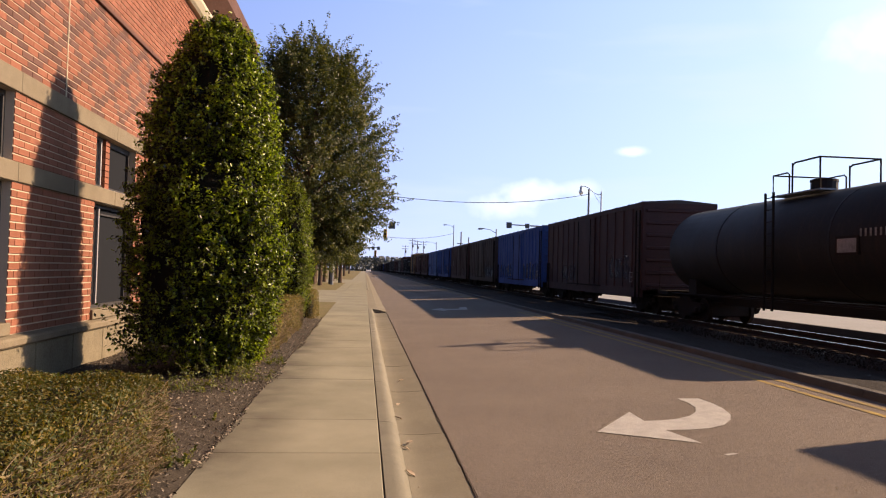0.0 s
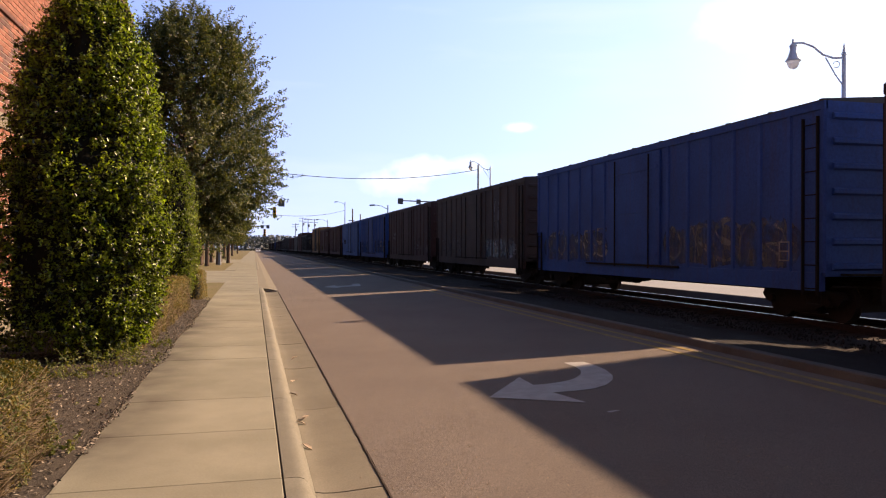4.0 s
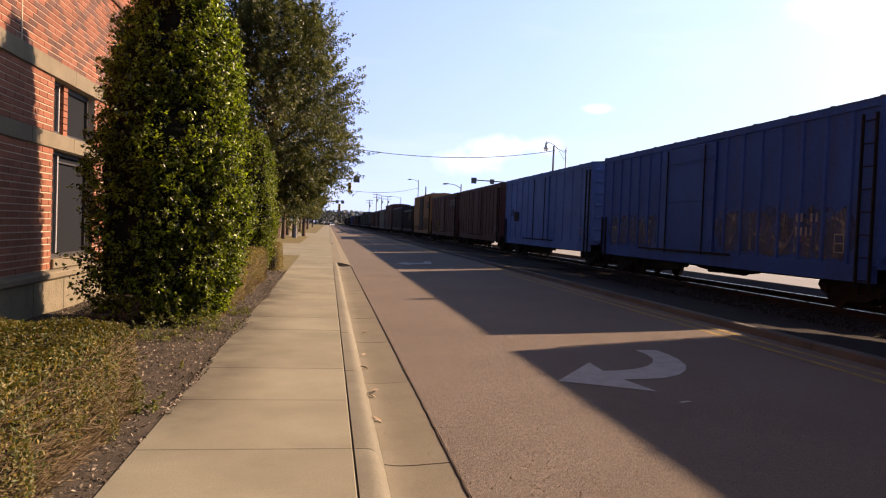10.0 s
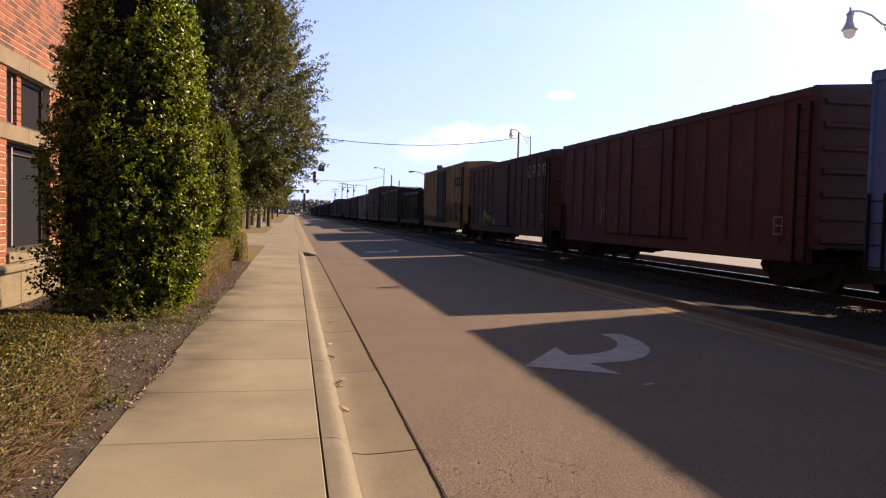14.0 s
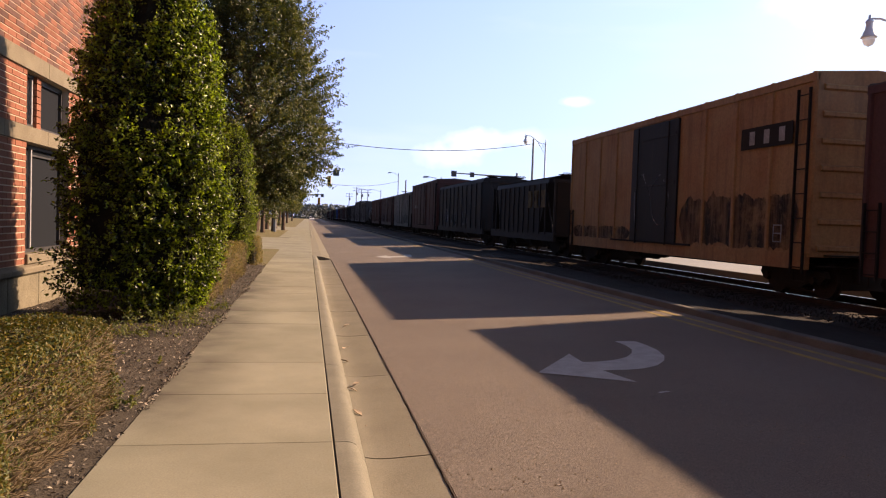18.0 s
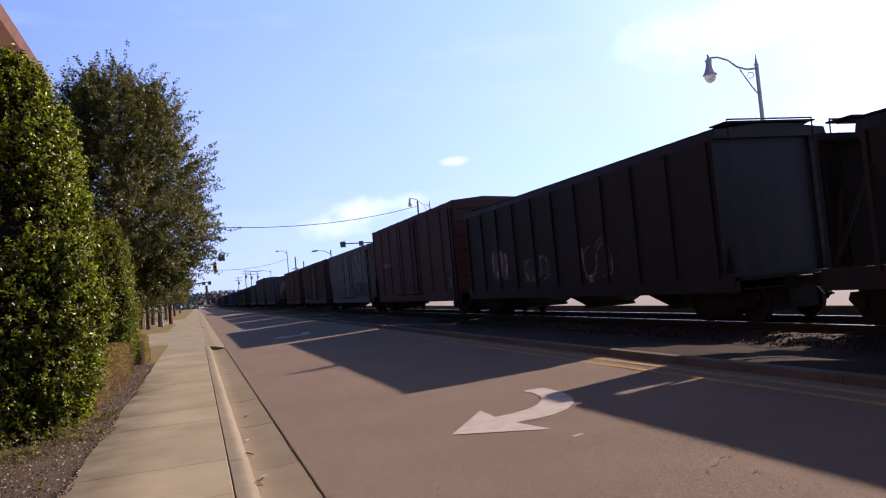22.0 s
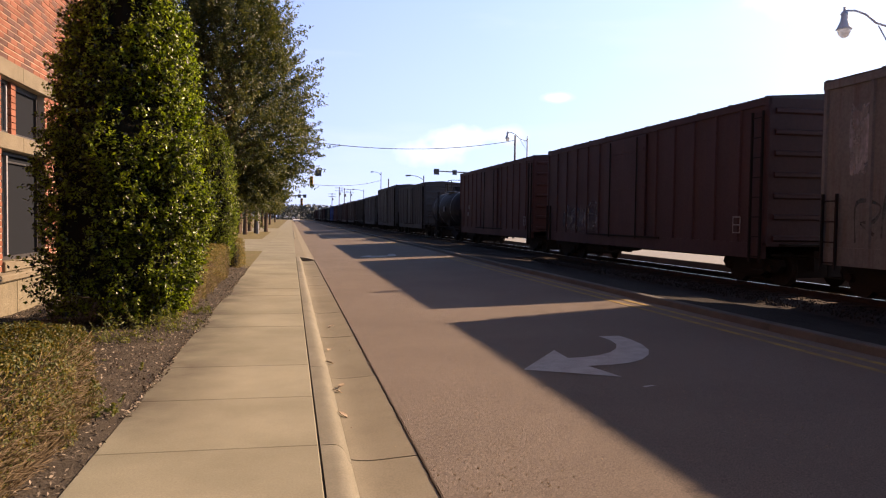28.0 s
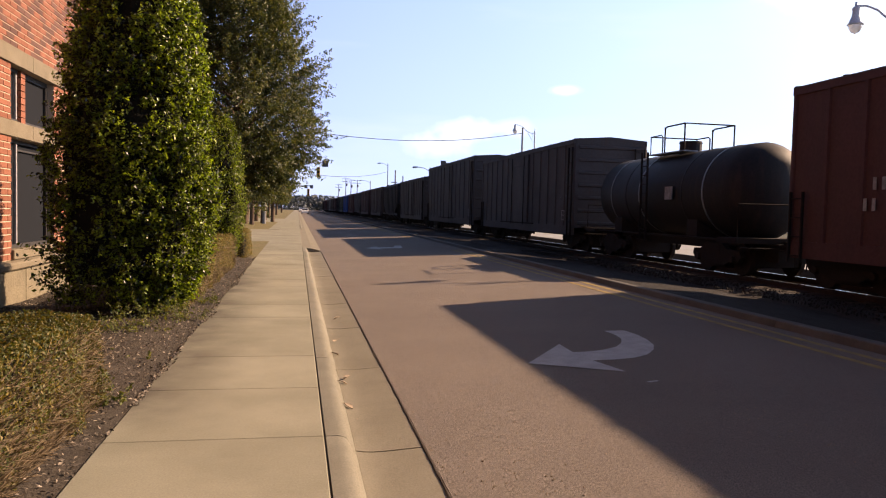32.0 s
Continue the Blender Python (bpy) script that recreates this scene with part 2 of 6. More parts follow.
RUST = (0.085, 0.045, 0.03)
M = {}
M["asphalt"] = surface("asphalt", (0.158, 0.135, 0.112), (0.118, 0.102, 0.088), 0.9, coarse=0.45, fine=95, grain=0.65, bump=0.6, bump_scale=140, world=True)
M["sidewalk"] = surface("sidewalk_concrete", (0.236, 0.226, 0.168), (0.165, 0.158, 0.115), 0.9, coarse=0.7, amount=0.85, fine=70, grain=0.16, bump=0.2, bump_scale=150, vary=0.05, world=True)
stain_edge(M["sidewalk"], (0.072, 0.064, 0.050), -1.4, -0.35, 5.0, 24.0)
M["kerb"] = surface("kerb_concrete", (0.170, 0.162, 0.126), (0.115, 0.108, 0.084), 0.9, coarse=1.6, fine=60, grain=0.2, bump=0.3, bump_scale=120, vary=0.06, world=True)
M["gutter"] = surface("gutter_concrete", (0.180, 0.165, 0.122), (0.122, 0.110, 0.080), 0.9, coarse=1.3, fine=70, grain=0.2, bump=0.25, bump_scale=150, vary=0.06, world=True)
M["crack"] = surface("joint_dirt", (0.058, 0.046, 0.036), None, 1.0, fine=90, bump=0.4)
M["mulch"] = surface("bed_mulch", (0.062, 0.052, 0.040), (0.024, 0.021, 0.017), 1.0, coarse=3.0, fine=45, grain=0.5, bump=0.9, bump_scale=45, world=True)
M["chip"] = surface("mulch_chip", (0.21, 0.18, 0.14), (0.05, 0.042, 0.034), 1.0, island=0.8, bump=0.0)
M["ground"] = surface("open_ground", (0.13, 0.115, 0.085), (0.08, 0.085, 0.05), 1.0, coarse=0.05, fine=3.0, grain=0.3, bump=0.3, bump_scale=4, world=True)
M["scrub"] = surface("far_scrub", (0.05, 0.05, 0.03), (0.03, 0.034, 0.02), 1.0, coarse=0.4, fine=6, grain=0.4, bump=0.6, bump_scale=8, world=True)
M["weed"] = leaf_material("weed_blade", (0.07, 0.09, 0.02), (0.17, 0.17, 0.045), 0.6, 0.35)
M["grass"] = surface("lawn", (0.13, 0.115, 0.05), (0.19, 0.15, 0.085), 1.0, coarse=0.8, fine=40, grain=0.4, bump=0.6, bump_scale=60, world=True)
M["lot"] = surface("lot_paving", (0.25, 0.255, 0.245), (0.20, 0.20, 0.195), 0.9, coarse=0.2, fine=8, grain=0.15, bump=0.1, world=True)
M["rail_kerb"] = surface("dark_kerb", (0.105, 0.100, 0.090), (0.055, 0.052, 0.048), 0.95, coarse=1.6, fine=60, grain=0.25, bump=0.3, bump_scale=120, vary=0.1, world=True)
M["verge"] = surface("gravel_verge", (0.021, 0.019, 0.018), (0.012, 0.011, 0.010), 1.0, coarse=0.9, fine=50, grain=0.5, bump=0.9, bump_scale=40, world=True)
M["ballast"] = surface("ballast", (0.04, 0.034, 0.03), (0.02, 0.017, 0.015), 1.0, coarse=1.2, fine=25, grain=0.5, bump=1.0, bump_scale=22, world=True)
M["stone"] = surface("ballast_stone", (0.026, 0.023, 0.02), (0.015, 0.013, 0.012), 1.0, island=0.45, bump=0.0)
M["sleeper"] = surface("sleeper_wood", (0.06, 0.047, 0.038), (0.03, 0.025, 0.02), 0.95, coarse=2, fine=30, grain=0.35, bump=0.5, bump_scale=30, vary=0.2)
M["rail"] = surface("rail_side", (0.05, 0.032, 0.024), (0.03, 0.022, 0.018), 0.75, 0.4, coarse=2, fine=40)
M["railtop"] = surface("rail_top", (0.62, 0.60, 0.58), (0.5, 0.48, 0.46), 0.28, 1.0, coarse=2, fine=60, grain=0.1, bump=0.03)
M["white_paint"] = surface("road_paint_white", (0.36, 0.355, 0.335), (0.24, 0.235, 0.22), 0.8, coarse=5, fine=120, grain=0.22, bump=0.3, bump_scale=220, world=True)
M["yellow_paint"] = surface("road_paint_yellow", (0.30, 0.22, 0.06), (0.15, 0.125, 0.085), 0.8, coarse=4, fine=120, grain=0.3, amount=0.8, bump=0.3, bump_scale=220, world=True)
M["brick"] = surface("brick_red", (0.215, 0.092, 0.058), (0.16, 0.067, 0.043), 0.85, coarse=4, fine=90, grain=0.18, bump=0.3, bump_scale=150, vary=0.16)
M["brick_mass"] = surface("brick_red_mass", (0.215, 0.092, 0.058), (0.16, 0.067, 0.043), 0.85, coarse=4, fine=90, grain=0.18, bump=0.3, bump_scale=150, island=0.16)
M["brick_dark"] = surface("brick_dark_mass", (0.11, 0.060, 0.048), (0.085, 0.046, 0.038), 0.8, coarse=4, fine=90, grain=0.18, bump=0.3, bump_scale=150, island=0.2)
M["mortar"] = surface("mortar", (0.45, 0.38, 0.29), (0.36, 0.30, 0.23), 0.95, coarse=3, fine=80, grain=0.15)
M["caststone"] = surface("cast_stone", (0.175, 0.152, 0.108), (0.115, 0.10, 0.07), 0.9, coarse=3, fine=60, grain=0.2, bump=0.35, bump_scale=70)
M["plinth"] = surface("split_stone", (0.18, 0.16, 0.112), (0.115, 0.103, 0.072), 0.95, coarse=3, fine=40, grain=0.3, bump=0.8, bump_scale=25)
M["cornice"] = surface("cornice_metal", (0.44, 0.41, 0.30), (0.37, 0.34, 0.25), 0.6, coarse=1.5, fine=30, grain=0.08, bump=0.05)
M["eave"] = surface("eave_brown", (0.10, 0.055, 0.04), None, 0.7)
M["frame"] = surface("window_metal", (0.06, 0.058, 0.058), (0.04, 0.04, 0.04), 0.45, 0.2, bump=0.03)
M["mullion"] = surface("window_mullion", (0.36, 0.36, 0.37), (0.28, 0.28, 0.29), 0.4, 0.3, bump=0.02)
M["glass"] = glass_material("window_glass", (0.018, 0.02, 0.024))
M["room"] = surface("unlit_room_shade", (0.02, 0.02, 0.022), None, 0.9, bump=0)
# near-black and bright leaves mixed at random paint in shade and sun sparkle
M["leaf_bush"] = leaf_material("holly_leaf", (0.010, 0.012, 0.004), (0.225, 0.285, 0.014), 0.34, 0.36, (2.1, 2.3, 0.28))
M["leaf_hedge"] = leaf_material("hedge_leaf", (0.046, 0.060, 0.011), (0.155, 0.115, 0.024), 0.55, 0.3)
M["leaf_hedge_low"] = leaf_material("dry_hedge_leaf", (0.085, 0.08, 0.022), (0.20, 0.145, 0.06), 0.6, 0.3)
M["leaf_oak"] = leaf_material("oak_leaf", (0.032, 0.046, 0.018), (0.115, 0.118, 0.038), 0.45, 0.36, (1.9, 1.85, 0.6))
# distance haze is mixed into this blue-grey leaf colour
M["leaf_far"] = leaf_material("hazed_leaf", (0.060, 0.075, 0.085), (0.085, 0.10, 0.11), 0.8, 0.05)
M["twig"] = surface("dry_twig", (0.24, 0.185, 0.115), (0.11, 0.085, 0.055), 0.95, bump=0.2, island=0.3)
M["bark"] = surface("bark", (0.11, 0.08, 0.06), (0.06, 0.045, 0.035), 1.0, coarse=4, fine=30, grain=0.4, bump=0.8, bump_scale=30)
# near-black fill for bush interiors: the shade between leaves is in this colour
M["core"] = surface("near_black_shade", (0.008, 0.008, 0.005), None, 1.0, bump=0.6, bump_scale=30)
M["iron"] = surface("black_iron", (0.018, 0.016, 0.015), (0.032, 0.022, 0.017), 0.8, 0.0, coarse=2, fine=30)
M["wheel"] = surface("wheel_steel", (0.03, 0.022, 0.018), (0.018, 0.015, 0.013), 0.7, 0.2, coarse=3, fine=40)
M["galv"] = surface("galvanised", (0.24, 0.25, 0.26), (0.17, 0.17, 0.18), 0.5, 0.7, coarse=2, fine=30, bump=0.03)
# very pale base puts the sky's glare on the backlit posts into colour
M["lamp_blue"] = surface("glare_pale_lamp_paint", (0.62, 0.70, 0.80), (0.52, 0.60, 0.70), 0.5, 0.0, bump=0.03)
M["opal"] = leaf_material("opal_glass", (0.8, 0.82, 0.85), (0.8, 0.82, 0.85), 0.25, 0.65, (1.1, 1.1, 1.1))
M["signal_yellow"] = surface("signal_yellow", (0.45, 0.24, 0.02), (0.35, 0.2, 0.02), 0.5, bump=0.02)
M["sign_dark"] = surface("sign_back", (0.10, 0.104, 0.115), None, 0.6, bump=0.02)
M["wood_pole"] = surface("pole_wood", (0.13, 0.10, 0.08), (0.08, 0.06, 0.05), 0.95, bump=0.4)
M["litter"] = surface("dead_leaf", (0.40, 0.33, 0.24), (0.25, 0.17, 0.10), 0.9, vary=0.3, bump=0.2)
M["car_white"] = surface("car_paint_white", (0.75, 0.75, 0.75), (0.7, 0.7, 0.7), 0.25, coat=0.5, bump=0.0, grain=0.02)
M["tyre"] = surface("tyre_rubber", (0.02, 0.02, 0.02), None, 0.9, bump=0.1)
M["letter_white"] = surface("stencil_white", (0.30, 0.29, 0.29), (0.15, 0.14, 0.14), 0.8, coarse=4, amount=0.8, bump=0)
M["letter_yellow"] = surface("stencil_yellow", (0.13, 0.10, 0.055), (0.05, 0.04, 0.025), 0.8, coarse=4, amount=0.8, bump=0)


def car_paint(name, base, rust=0.35, second=None):
    return surface(name, base, second or tuple(c * 0.62 + 0.012 for c in base), 0.62, 0.0, coarse=0.8, fine=14, amount=0.85, grain=0.2,
                   bump=0.12, bump_scale=18, streak=RUST, streak_amount=rust, spec=0.18)


PAINT = {
    "maroon": car_paint("paint_maroon", (0.058, 0.030, 0.032)),
    "brown": car_paint("paint_brown", (0.060, 0.045, 0.042), 0.5),
    "oxide": car_paint("paint_oxide_red", (0.074, 0.031, 0.029), 0.35),
    "blue": car_paint("paint_blue", (0.030, 0.080, 0.30), 0.25),
    "violet": car_paint("paint_blue_violet", (0.034, 0.088, 0.33), 0.25),
    "paleblue": car_paint("paint_pale_blue", (0.085, 0.16, 0.40), 0.3),
    "orange": car_paint("paint_faded_orange", (0.28, 0.17, 0.075), 0.5, (0.23, 0.115, 0.05)),
    "black": car_paint("paint_black", (0.016, 0.016, 0.019), 0.2),
    "grey": car_paint("paint_dirty_grey", (0.16, 0.16, 0.155), 0.5),
    "darkgrey": car_paint("paint_dark_grey", (0.065, 0.062, 0.066), 0.35),
    "green": car_paint("paint_dull_green", (0.06, 0.08, 0.066), 0.4),
}


def spray_paint(name, colour):
    """Old spray paint, worn through in blotches and runs so that the panel shows."""
    m = surface(name, colour, tuple(v * 0.5 for v in colour), 0.7, coarse=2.5, fine=12, amount=0.9, grain=0.25, bump=0, spec=0.2)
    nt = m.node_tree
    out = next(n for n in nt.nodes if n.type == "OUTPUT_MATERIAL")
    coat = out.inputs[0].links[0].from_socket
    where = nt.nodes.new("ShaderNodeTexCoord").outputs["Object"]
    blotch = ramp(nt, noise_node(nt, where, 1.6, 5.0, 0.7), [(0.30, gray(0.0)), (0.52, gray(0.85))])
    runs = ramp(nt, noise_node(nt, where, 1.0, 5.0, 0.6, stretch=(4.0, 4.0, 0.5)), [(0.36, gray(0.3)), (0.58, gray(1.0))])
    bare = nt.nodes.new("ShaderNodeBsdfTransparent")
    mx = nt.nodes.new("ShaderNodeMixShader")
    nt.links.new(mixed(nt, 1.0, blotch, runs, "MULTIPLY"), mx.inputs[0])
    nt.links.new(bare.outputs[0], mx.inputs[1])
    nt.links.new(coat, mx.inputs[2])
    nt.links.new(mx.outputs[0], out.inputs[0])
    return m


GRAFFITI = {k: spray_paint("spray_" + k, c)
            for k, c in {"white": (0.42, 0.42, 0.44), "red": (0.36, 0.08, 0.06), "yellow": (0.55, 0.40, 0.05), "teal": (0.07, 0.13, 0.14),
                         "grey": (0.26, 0.26, 0.28), "pink": (0.34, 0.15, 0.15), "dark": (0.04, 0.04, 0.045), "fade": (0.12, 0.125, 0.135), "soot": (0.035, 0.032, 0.03), "mist": (0.24, 0.30, 0.32)}.items()}


# ---------------------------------------------------------------- mesh tools
def part(name, bm, material, parent=None, label="", kind="", smooth=False):
    """Links a bmesh as one mesh object under a thing or a part."""
    me = bpy.data.meshes.new(name)
    bm.to_mesh(me)
    bm.free()
    me.materials.append(material)
    if smooth:
        me.shade_smooth()
    ob = new(name, me)
    if parent:
        ob.parent = parent
    if label or kind:
        tagged(ob, label, kind=kind)
    return ob


def share(name, ob, parent, m=None):
    """Another object on the same mesh."""
    o = new(name, ob.data)
    o.parent = parent
    if m is not None:
        o.matrix_basis = m
    return o


def thing(name, label, category, group="", at=(0, 0, 0), turn=0.0, kind=""):
    e = new(name)
    e.empty_display_size = 0.3
    e.matrix_basis = pose(*at, 0, 0, turn)
    return tagged(e, label, category, group, kind)


def B():
    return bmesh.new()


def add_box(bm, x0, x1, y0, y1, z0, z1, bevel=0.0):
    vs = [bm.verts.new((x, y, z)) for x in (x0, x1) for y in (y0, y1) for z in (z0, z1)]
    fs = [bm.faces.new([vs[i] for i in q]) for q in ((0, 1, 3, 2), (4, 6, 7, 5), (0, 4, 5, 1), (2, 3, 7, 6), (0, 2, 6, 4), (1, 5, 7, 3))]
    if bevel:
        es = list({e for f in fs for e in f.edges})
        bmesh.ops.bevel(bm, geom=es, offset=bevel, segments=1, affect="EDGES")
    return bm


def box(*a, bevel=0.0):
    return add_box(B(), *a, bevel=bevel)


def add_prism(bm, outline, axis, a, b):
    """An outline of 2D points swept along an axis from a to b."""
    def at(p, t):
        return {"x": (t, p[0], p[1]), "y": (p[0], t, p[1]), "z": (p[0], p[1], t)}[axis]
    v0 = [bm.verts.new(at(p, a)) for p in outline]
    v1 = [bm.verts.new(at(p, b)) for p in outline]
    n = len(outline)
    bm.faces.new(v0)
    bm.faces.new(v1[::-1])
    for i in range(n):
        j = (i + 1) % n
        bm.faces.new((v0[j], v0[i], v1[i], v1[j]))
    bmesh.ops.recalc_face_normals(bm, faces=bm.faces[:])
    return bm


def prism(outline, axis, a, b):
    return add_prism(B(), outline, axis, a, b)


def add_rod(bm, p, q, r, r2=None, seg=8, caps=True):
    p, q = Vector(p), Vector(q)
    r2 = r if r2 is None else r2
    d = (q - p).normalized()
    u = d.orthogonal().normalized()
    w = d.cross(u)
    rings = []
    for c, rad in ((p, r), (q, r2)):
        rings.append([bm.verts.new(c + (u * cos(2 * pi * i / seg) + w * sin(2 * pi * i / seg)) * rad) for i in range(seg)])
    for i in range(seg):
        j = (i + 1) % seg
        bm.faces.new((rings[0][i], rings[0][j], rings[1][j], rings[1][i]))
    if caps:
        bm.faces.new(rings[0][::-1])
        bm.faces.new(rings[1])
    return bm


def rod(p, q, r, r2=None, seg=8):
    return add_rod(B(), p, q, r, r2, seg)


def add_tube(bm, pts, r, seg=8, r_end=None):
    pts = [Vector(p) for p in pts]
    r_end = r if r_end is None else r_end
    rings = []
    for i, p in enumerate(pts):
        d = (pts[min(i + 1, len(pts) - 1)] - pts[max(i - 1, 0)]).normalized()
        up = Vector((0, 0, 1)) if abs(d.z) < 0.9 else Vector((1, 0, 0))
        u = d.cross(up).normalized()
        w = u.cross(d)
        rad = r + (r_end - r) * i / (len(pts) - 1)
        rings.append([bm.verts.new(p + (u * cos(2 * pi * k / seg) + w * sin(2 * pi * k / seg)) * rad) for k in range(seg)])
    for a, b in zip(rings, rings[1:]):
        for k in range(seg):
            j = (k + 1) % seg
            bm.faces.new((a[k], a[j], b[j], b[k]))
    bm.faces.new(rings[0][::-1])
    bm.faces.new(rings[-1])
    return bm


def tube(pts, r, seg=8, r_end=None):
    return add_tube(B(), pts, r, seg, r_end)


def lathe(profile, seg=20, axis="z"):
    """A profile of (radius, height) turned about an axis."""
    bm = B()
    rings = []
    for r, h in profile:
        ring = []
        for k in range(seg):
            a = 2 * pi * k / seg
            c = (r * cos(a), r * sin(a), h)
            if axis == "y":
                c = (r * cos(a), h, r * sin(a))
            elif axis == "x":
                c = (h, r * cos(a), r * sin(a))
            ring.append(bm.verts.new(c))
        rings.append(ring)
    for a, b in zip(rings, rings[1:]):
        for k in range(seg):
            j = (k + 1) % seg
            bm.faces.new((a[k], a[j], b[j], b[k]))
    bm.faces.new(rings[0][::-1])
    bm.faces.new(rings[-1])
    bmesh.ops.recalc_face_normals(bm, faces=bm.faces[:])
    return bm


def raw_mesh(name, verts, faces, material, parent=None, label="", kind=""):
    me = bpy.data.meshes.new(name)
    me.from_pydata(verts, [], faces)
    me.materials.append(material)
    ob = new(name, me)
    if parent:
        ob.parent = parent
    if label or kind:
        tagged(ob, label, kind=kind)
    return ob


def leaves_mesh(name, centres, normals, size, material, parent, rng, label="", slim=0.55, kind="stuff"):
    """Folded leaf blades of two triangles each side of the rib, turned at random about their normals."""
    n = len(centres)
    nrm = normals + rng.normal(0, 0.55, (n, 3))
    nrm /= np.linalg.norm(nrm, axis=1, keepdims=True) + 1e-9
    ax = rng.normal(0, 1, (n, 3))
    t = np.cross(nrm, ax)
    t /= np.linalg.norm(t, axis=1, keepdims=True) + 1e-9
    s = np.cross(nrm, t)
    ln = (size * rng.uniform(0.65, 1.35, n))[:, None]
    wd = ln * slim
    tip, base = centres + t * ln * 0.5, centres - t * ln * 0.5
    left = centres + s * wd * 0.5 + nrm * ln * 0.12
    right = centres - s * wd * 0.5 + nrm * ln * 0.12
    verts = np.stack([base, right, tip, left], 1).reshape(-1, 3)
    me = bpy.data.meshes.new(name)
    me.vertices.add(4 * n)
    me.vertices.foreach_set("co", verts.ravel())
    me.loops.add(6 * n)
    k = (np.arange(n) * 4)[:, None]
    me.loops.foreach_set("vertex_index", (k + np.array([0, 1, 2, 0, 2, 3])).ravel())
    me.polygons.add(2 * n)
    me.polygons.foreach_set("loop_start", np.arange(2 * n) * 3)
    me.update(calc_edges=True)
    me.materials.append(material)
    ob = new(name, me)
    ob.parent = parent
    return tagged(ob, label, kind=kind)


# ---------------------------------------------------------------- ground, road, kerbs, pavement
def road_z(x):
    return -0.147 + 0.035 * (x - 0.94)


KERB_R = 7.0      # face of the kerb along the railway
TRACK_X, RAIL_Z = 12.8, 0.105
WALL_X = -4.4

ground = part("ground", box(-2500, 2500, -2500, 2500, -1.0, -0.45), M["ground"])
tagged(ground, "dry open ground reaching the horizon", "ground", kind="structure")


def build_road():
    ys = [-40 + 2 * i for i in range(120)] + [200 + 40 * i for i in range(20)]
    xs = [0.99, 1.6, 2.6, 3.6, 4.6, 5.6, 6.4, KERB_R]
    bm = B()
    grid = [[bm.verts.new((x, y, road_z(x) + 0.006 * noise.noise((x * 0.7, y * 0.4, 0.0)))) for x in xs] for y in ys]
    for a, b in zip(grid, grid[1:]):
        for i in range(len(xs) - 1):
            bm.faces.new((a[i], a[i + 1], b[i + 1], b[i]))
    for i in (0, len(xs) - 1):
        low = [bm.verts.new((r[i].co.x, r[i].co.y, -0.44)) for r in grid]
        for j in range(len(ys) - 1):
            q = (grid[j][i], grid[j + 1][i], low[j + 1], low[j])
            bm.faces.new(q if i == 0 else q[::-1])
    tagged(part("road", bm, M["asphalt"]), "worn warm-grey asphalt street sloping up to the railway", "road", kind="structure")
    # dirt-filled crack between the gutter pan and the asphalt
    rng = random.Random(5)
    bm = B()
    y, prev = -34.0, None
    while y < 32.5:
        c = 0.977 + 0.006 * noise.noise((y * 0.6, 2.0, 0.0)) + rng.uniform(-0.003, 0.003)
        w = rng.uniform(0.005, 0.011)
        row = [bm.verts.new((c - w, y, road_z(c) + 0.006)), bm.verts.new((c, y, road_z(c) + 0.009)), bm.verts.new((c + w, y, road_z(c) + 0.007))]
        if prev:
            for i in (0, 1):
                bm.faces.new((prev[i], prev[i + 1], row[i + 1], row[i]))
        prev, y = row, y + rng.uniform(0.05, 0.14)
    tagged(part("joint_crack", bm, M["crack"]), "dark dirt-filled crack beside the gutter", "crack", kind="structure")


build_road()


def build_sidewalk():
    walkway = thing("sidewalk", "buff concrete sidewalk of square slabs with dark joints", "sidewalk", kind="structure")
    first, step = 5.52 - 24 * 1.532, 1.532
    def slab_mesh(lo, hi):
        bm = B()
        xs, e = (-1.33, 0.2085), 0.007
        vs = []
        for z, k in ((-0.12, 0.0), (-0.006, 0.0), (0.0, e)):
            vs.append([bm.verts.new(p) for p in ((xs[0] + k, lo + k, z), (xs[1] - k, lo + k, z), (xs[1] - k, hi - k, z), (xs[0] + k, hi - k, z))])
        for a, b in zip(vs, vs[1:]):
            for i in range(4):
                bm.faces.new((a[i], a[(i + 1) % 4], b[(i + 1) % 4], b[i]))
        bm.faces.new(vs[-1])
        return bm
    kinds = {}
    for i in range(76):
        y0 = first + i * step
        lo, hi = (0.007 if i % 4 == 0 else 0.0012), (step - 0.007 if i % 4 == 3 else step - 0.0012)
        if i % 4 in kinds:
            share("slab", kinds[i % 4], walkway, pose(0, y0, 0.0012 * ((i * 7) % 3 - 1)))
        else:
            kinds[i % 4] = part("slab", slab_mesh(lo, hi), M["sidewalk"], walkway)
            kinds[i % 4].matrix_basis = pose(0, y0, 0)
    bed = part("joint_bed", box(-1.34, 0.22, first, first + 76 * step, -0.3, -0.014), M["crack"], walkway)
    rest = box(-1.75, 0.2, first + 76 * step + 0.01, 420, -0.3, 0.0)
    part("far_walk", rest, M["sidewalk"], walkway)
    # apron of the driveway where the kerb ends
    part("apron", prism([(0.2, -0.3), (0.2, -0.012), (0.6, -0.05), (0.985, -0.14), (0.985, -0.3)], "y", 32.2, 420), M["gutter"], walkway)


build_sidewalk()


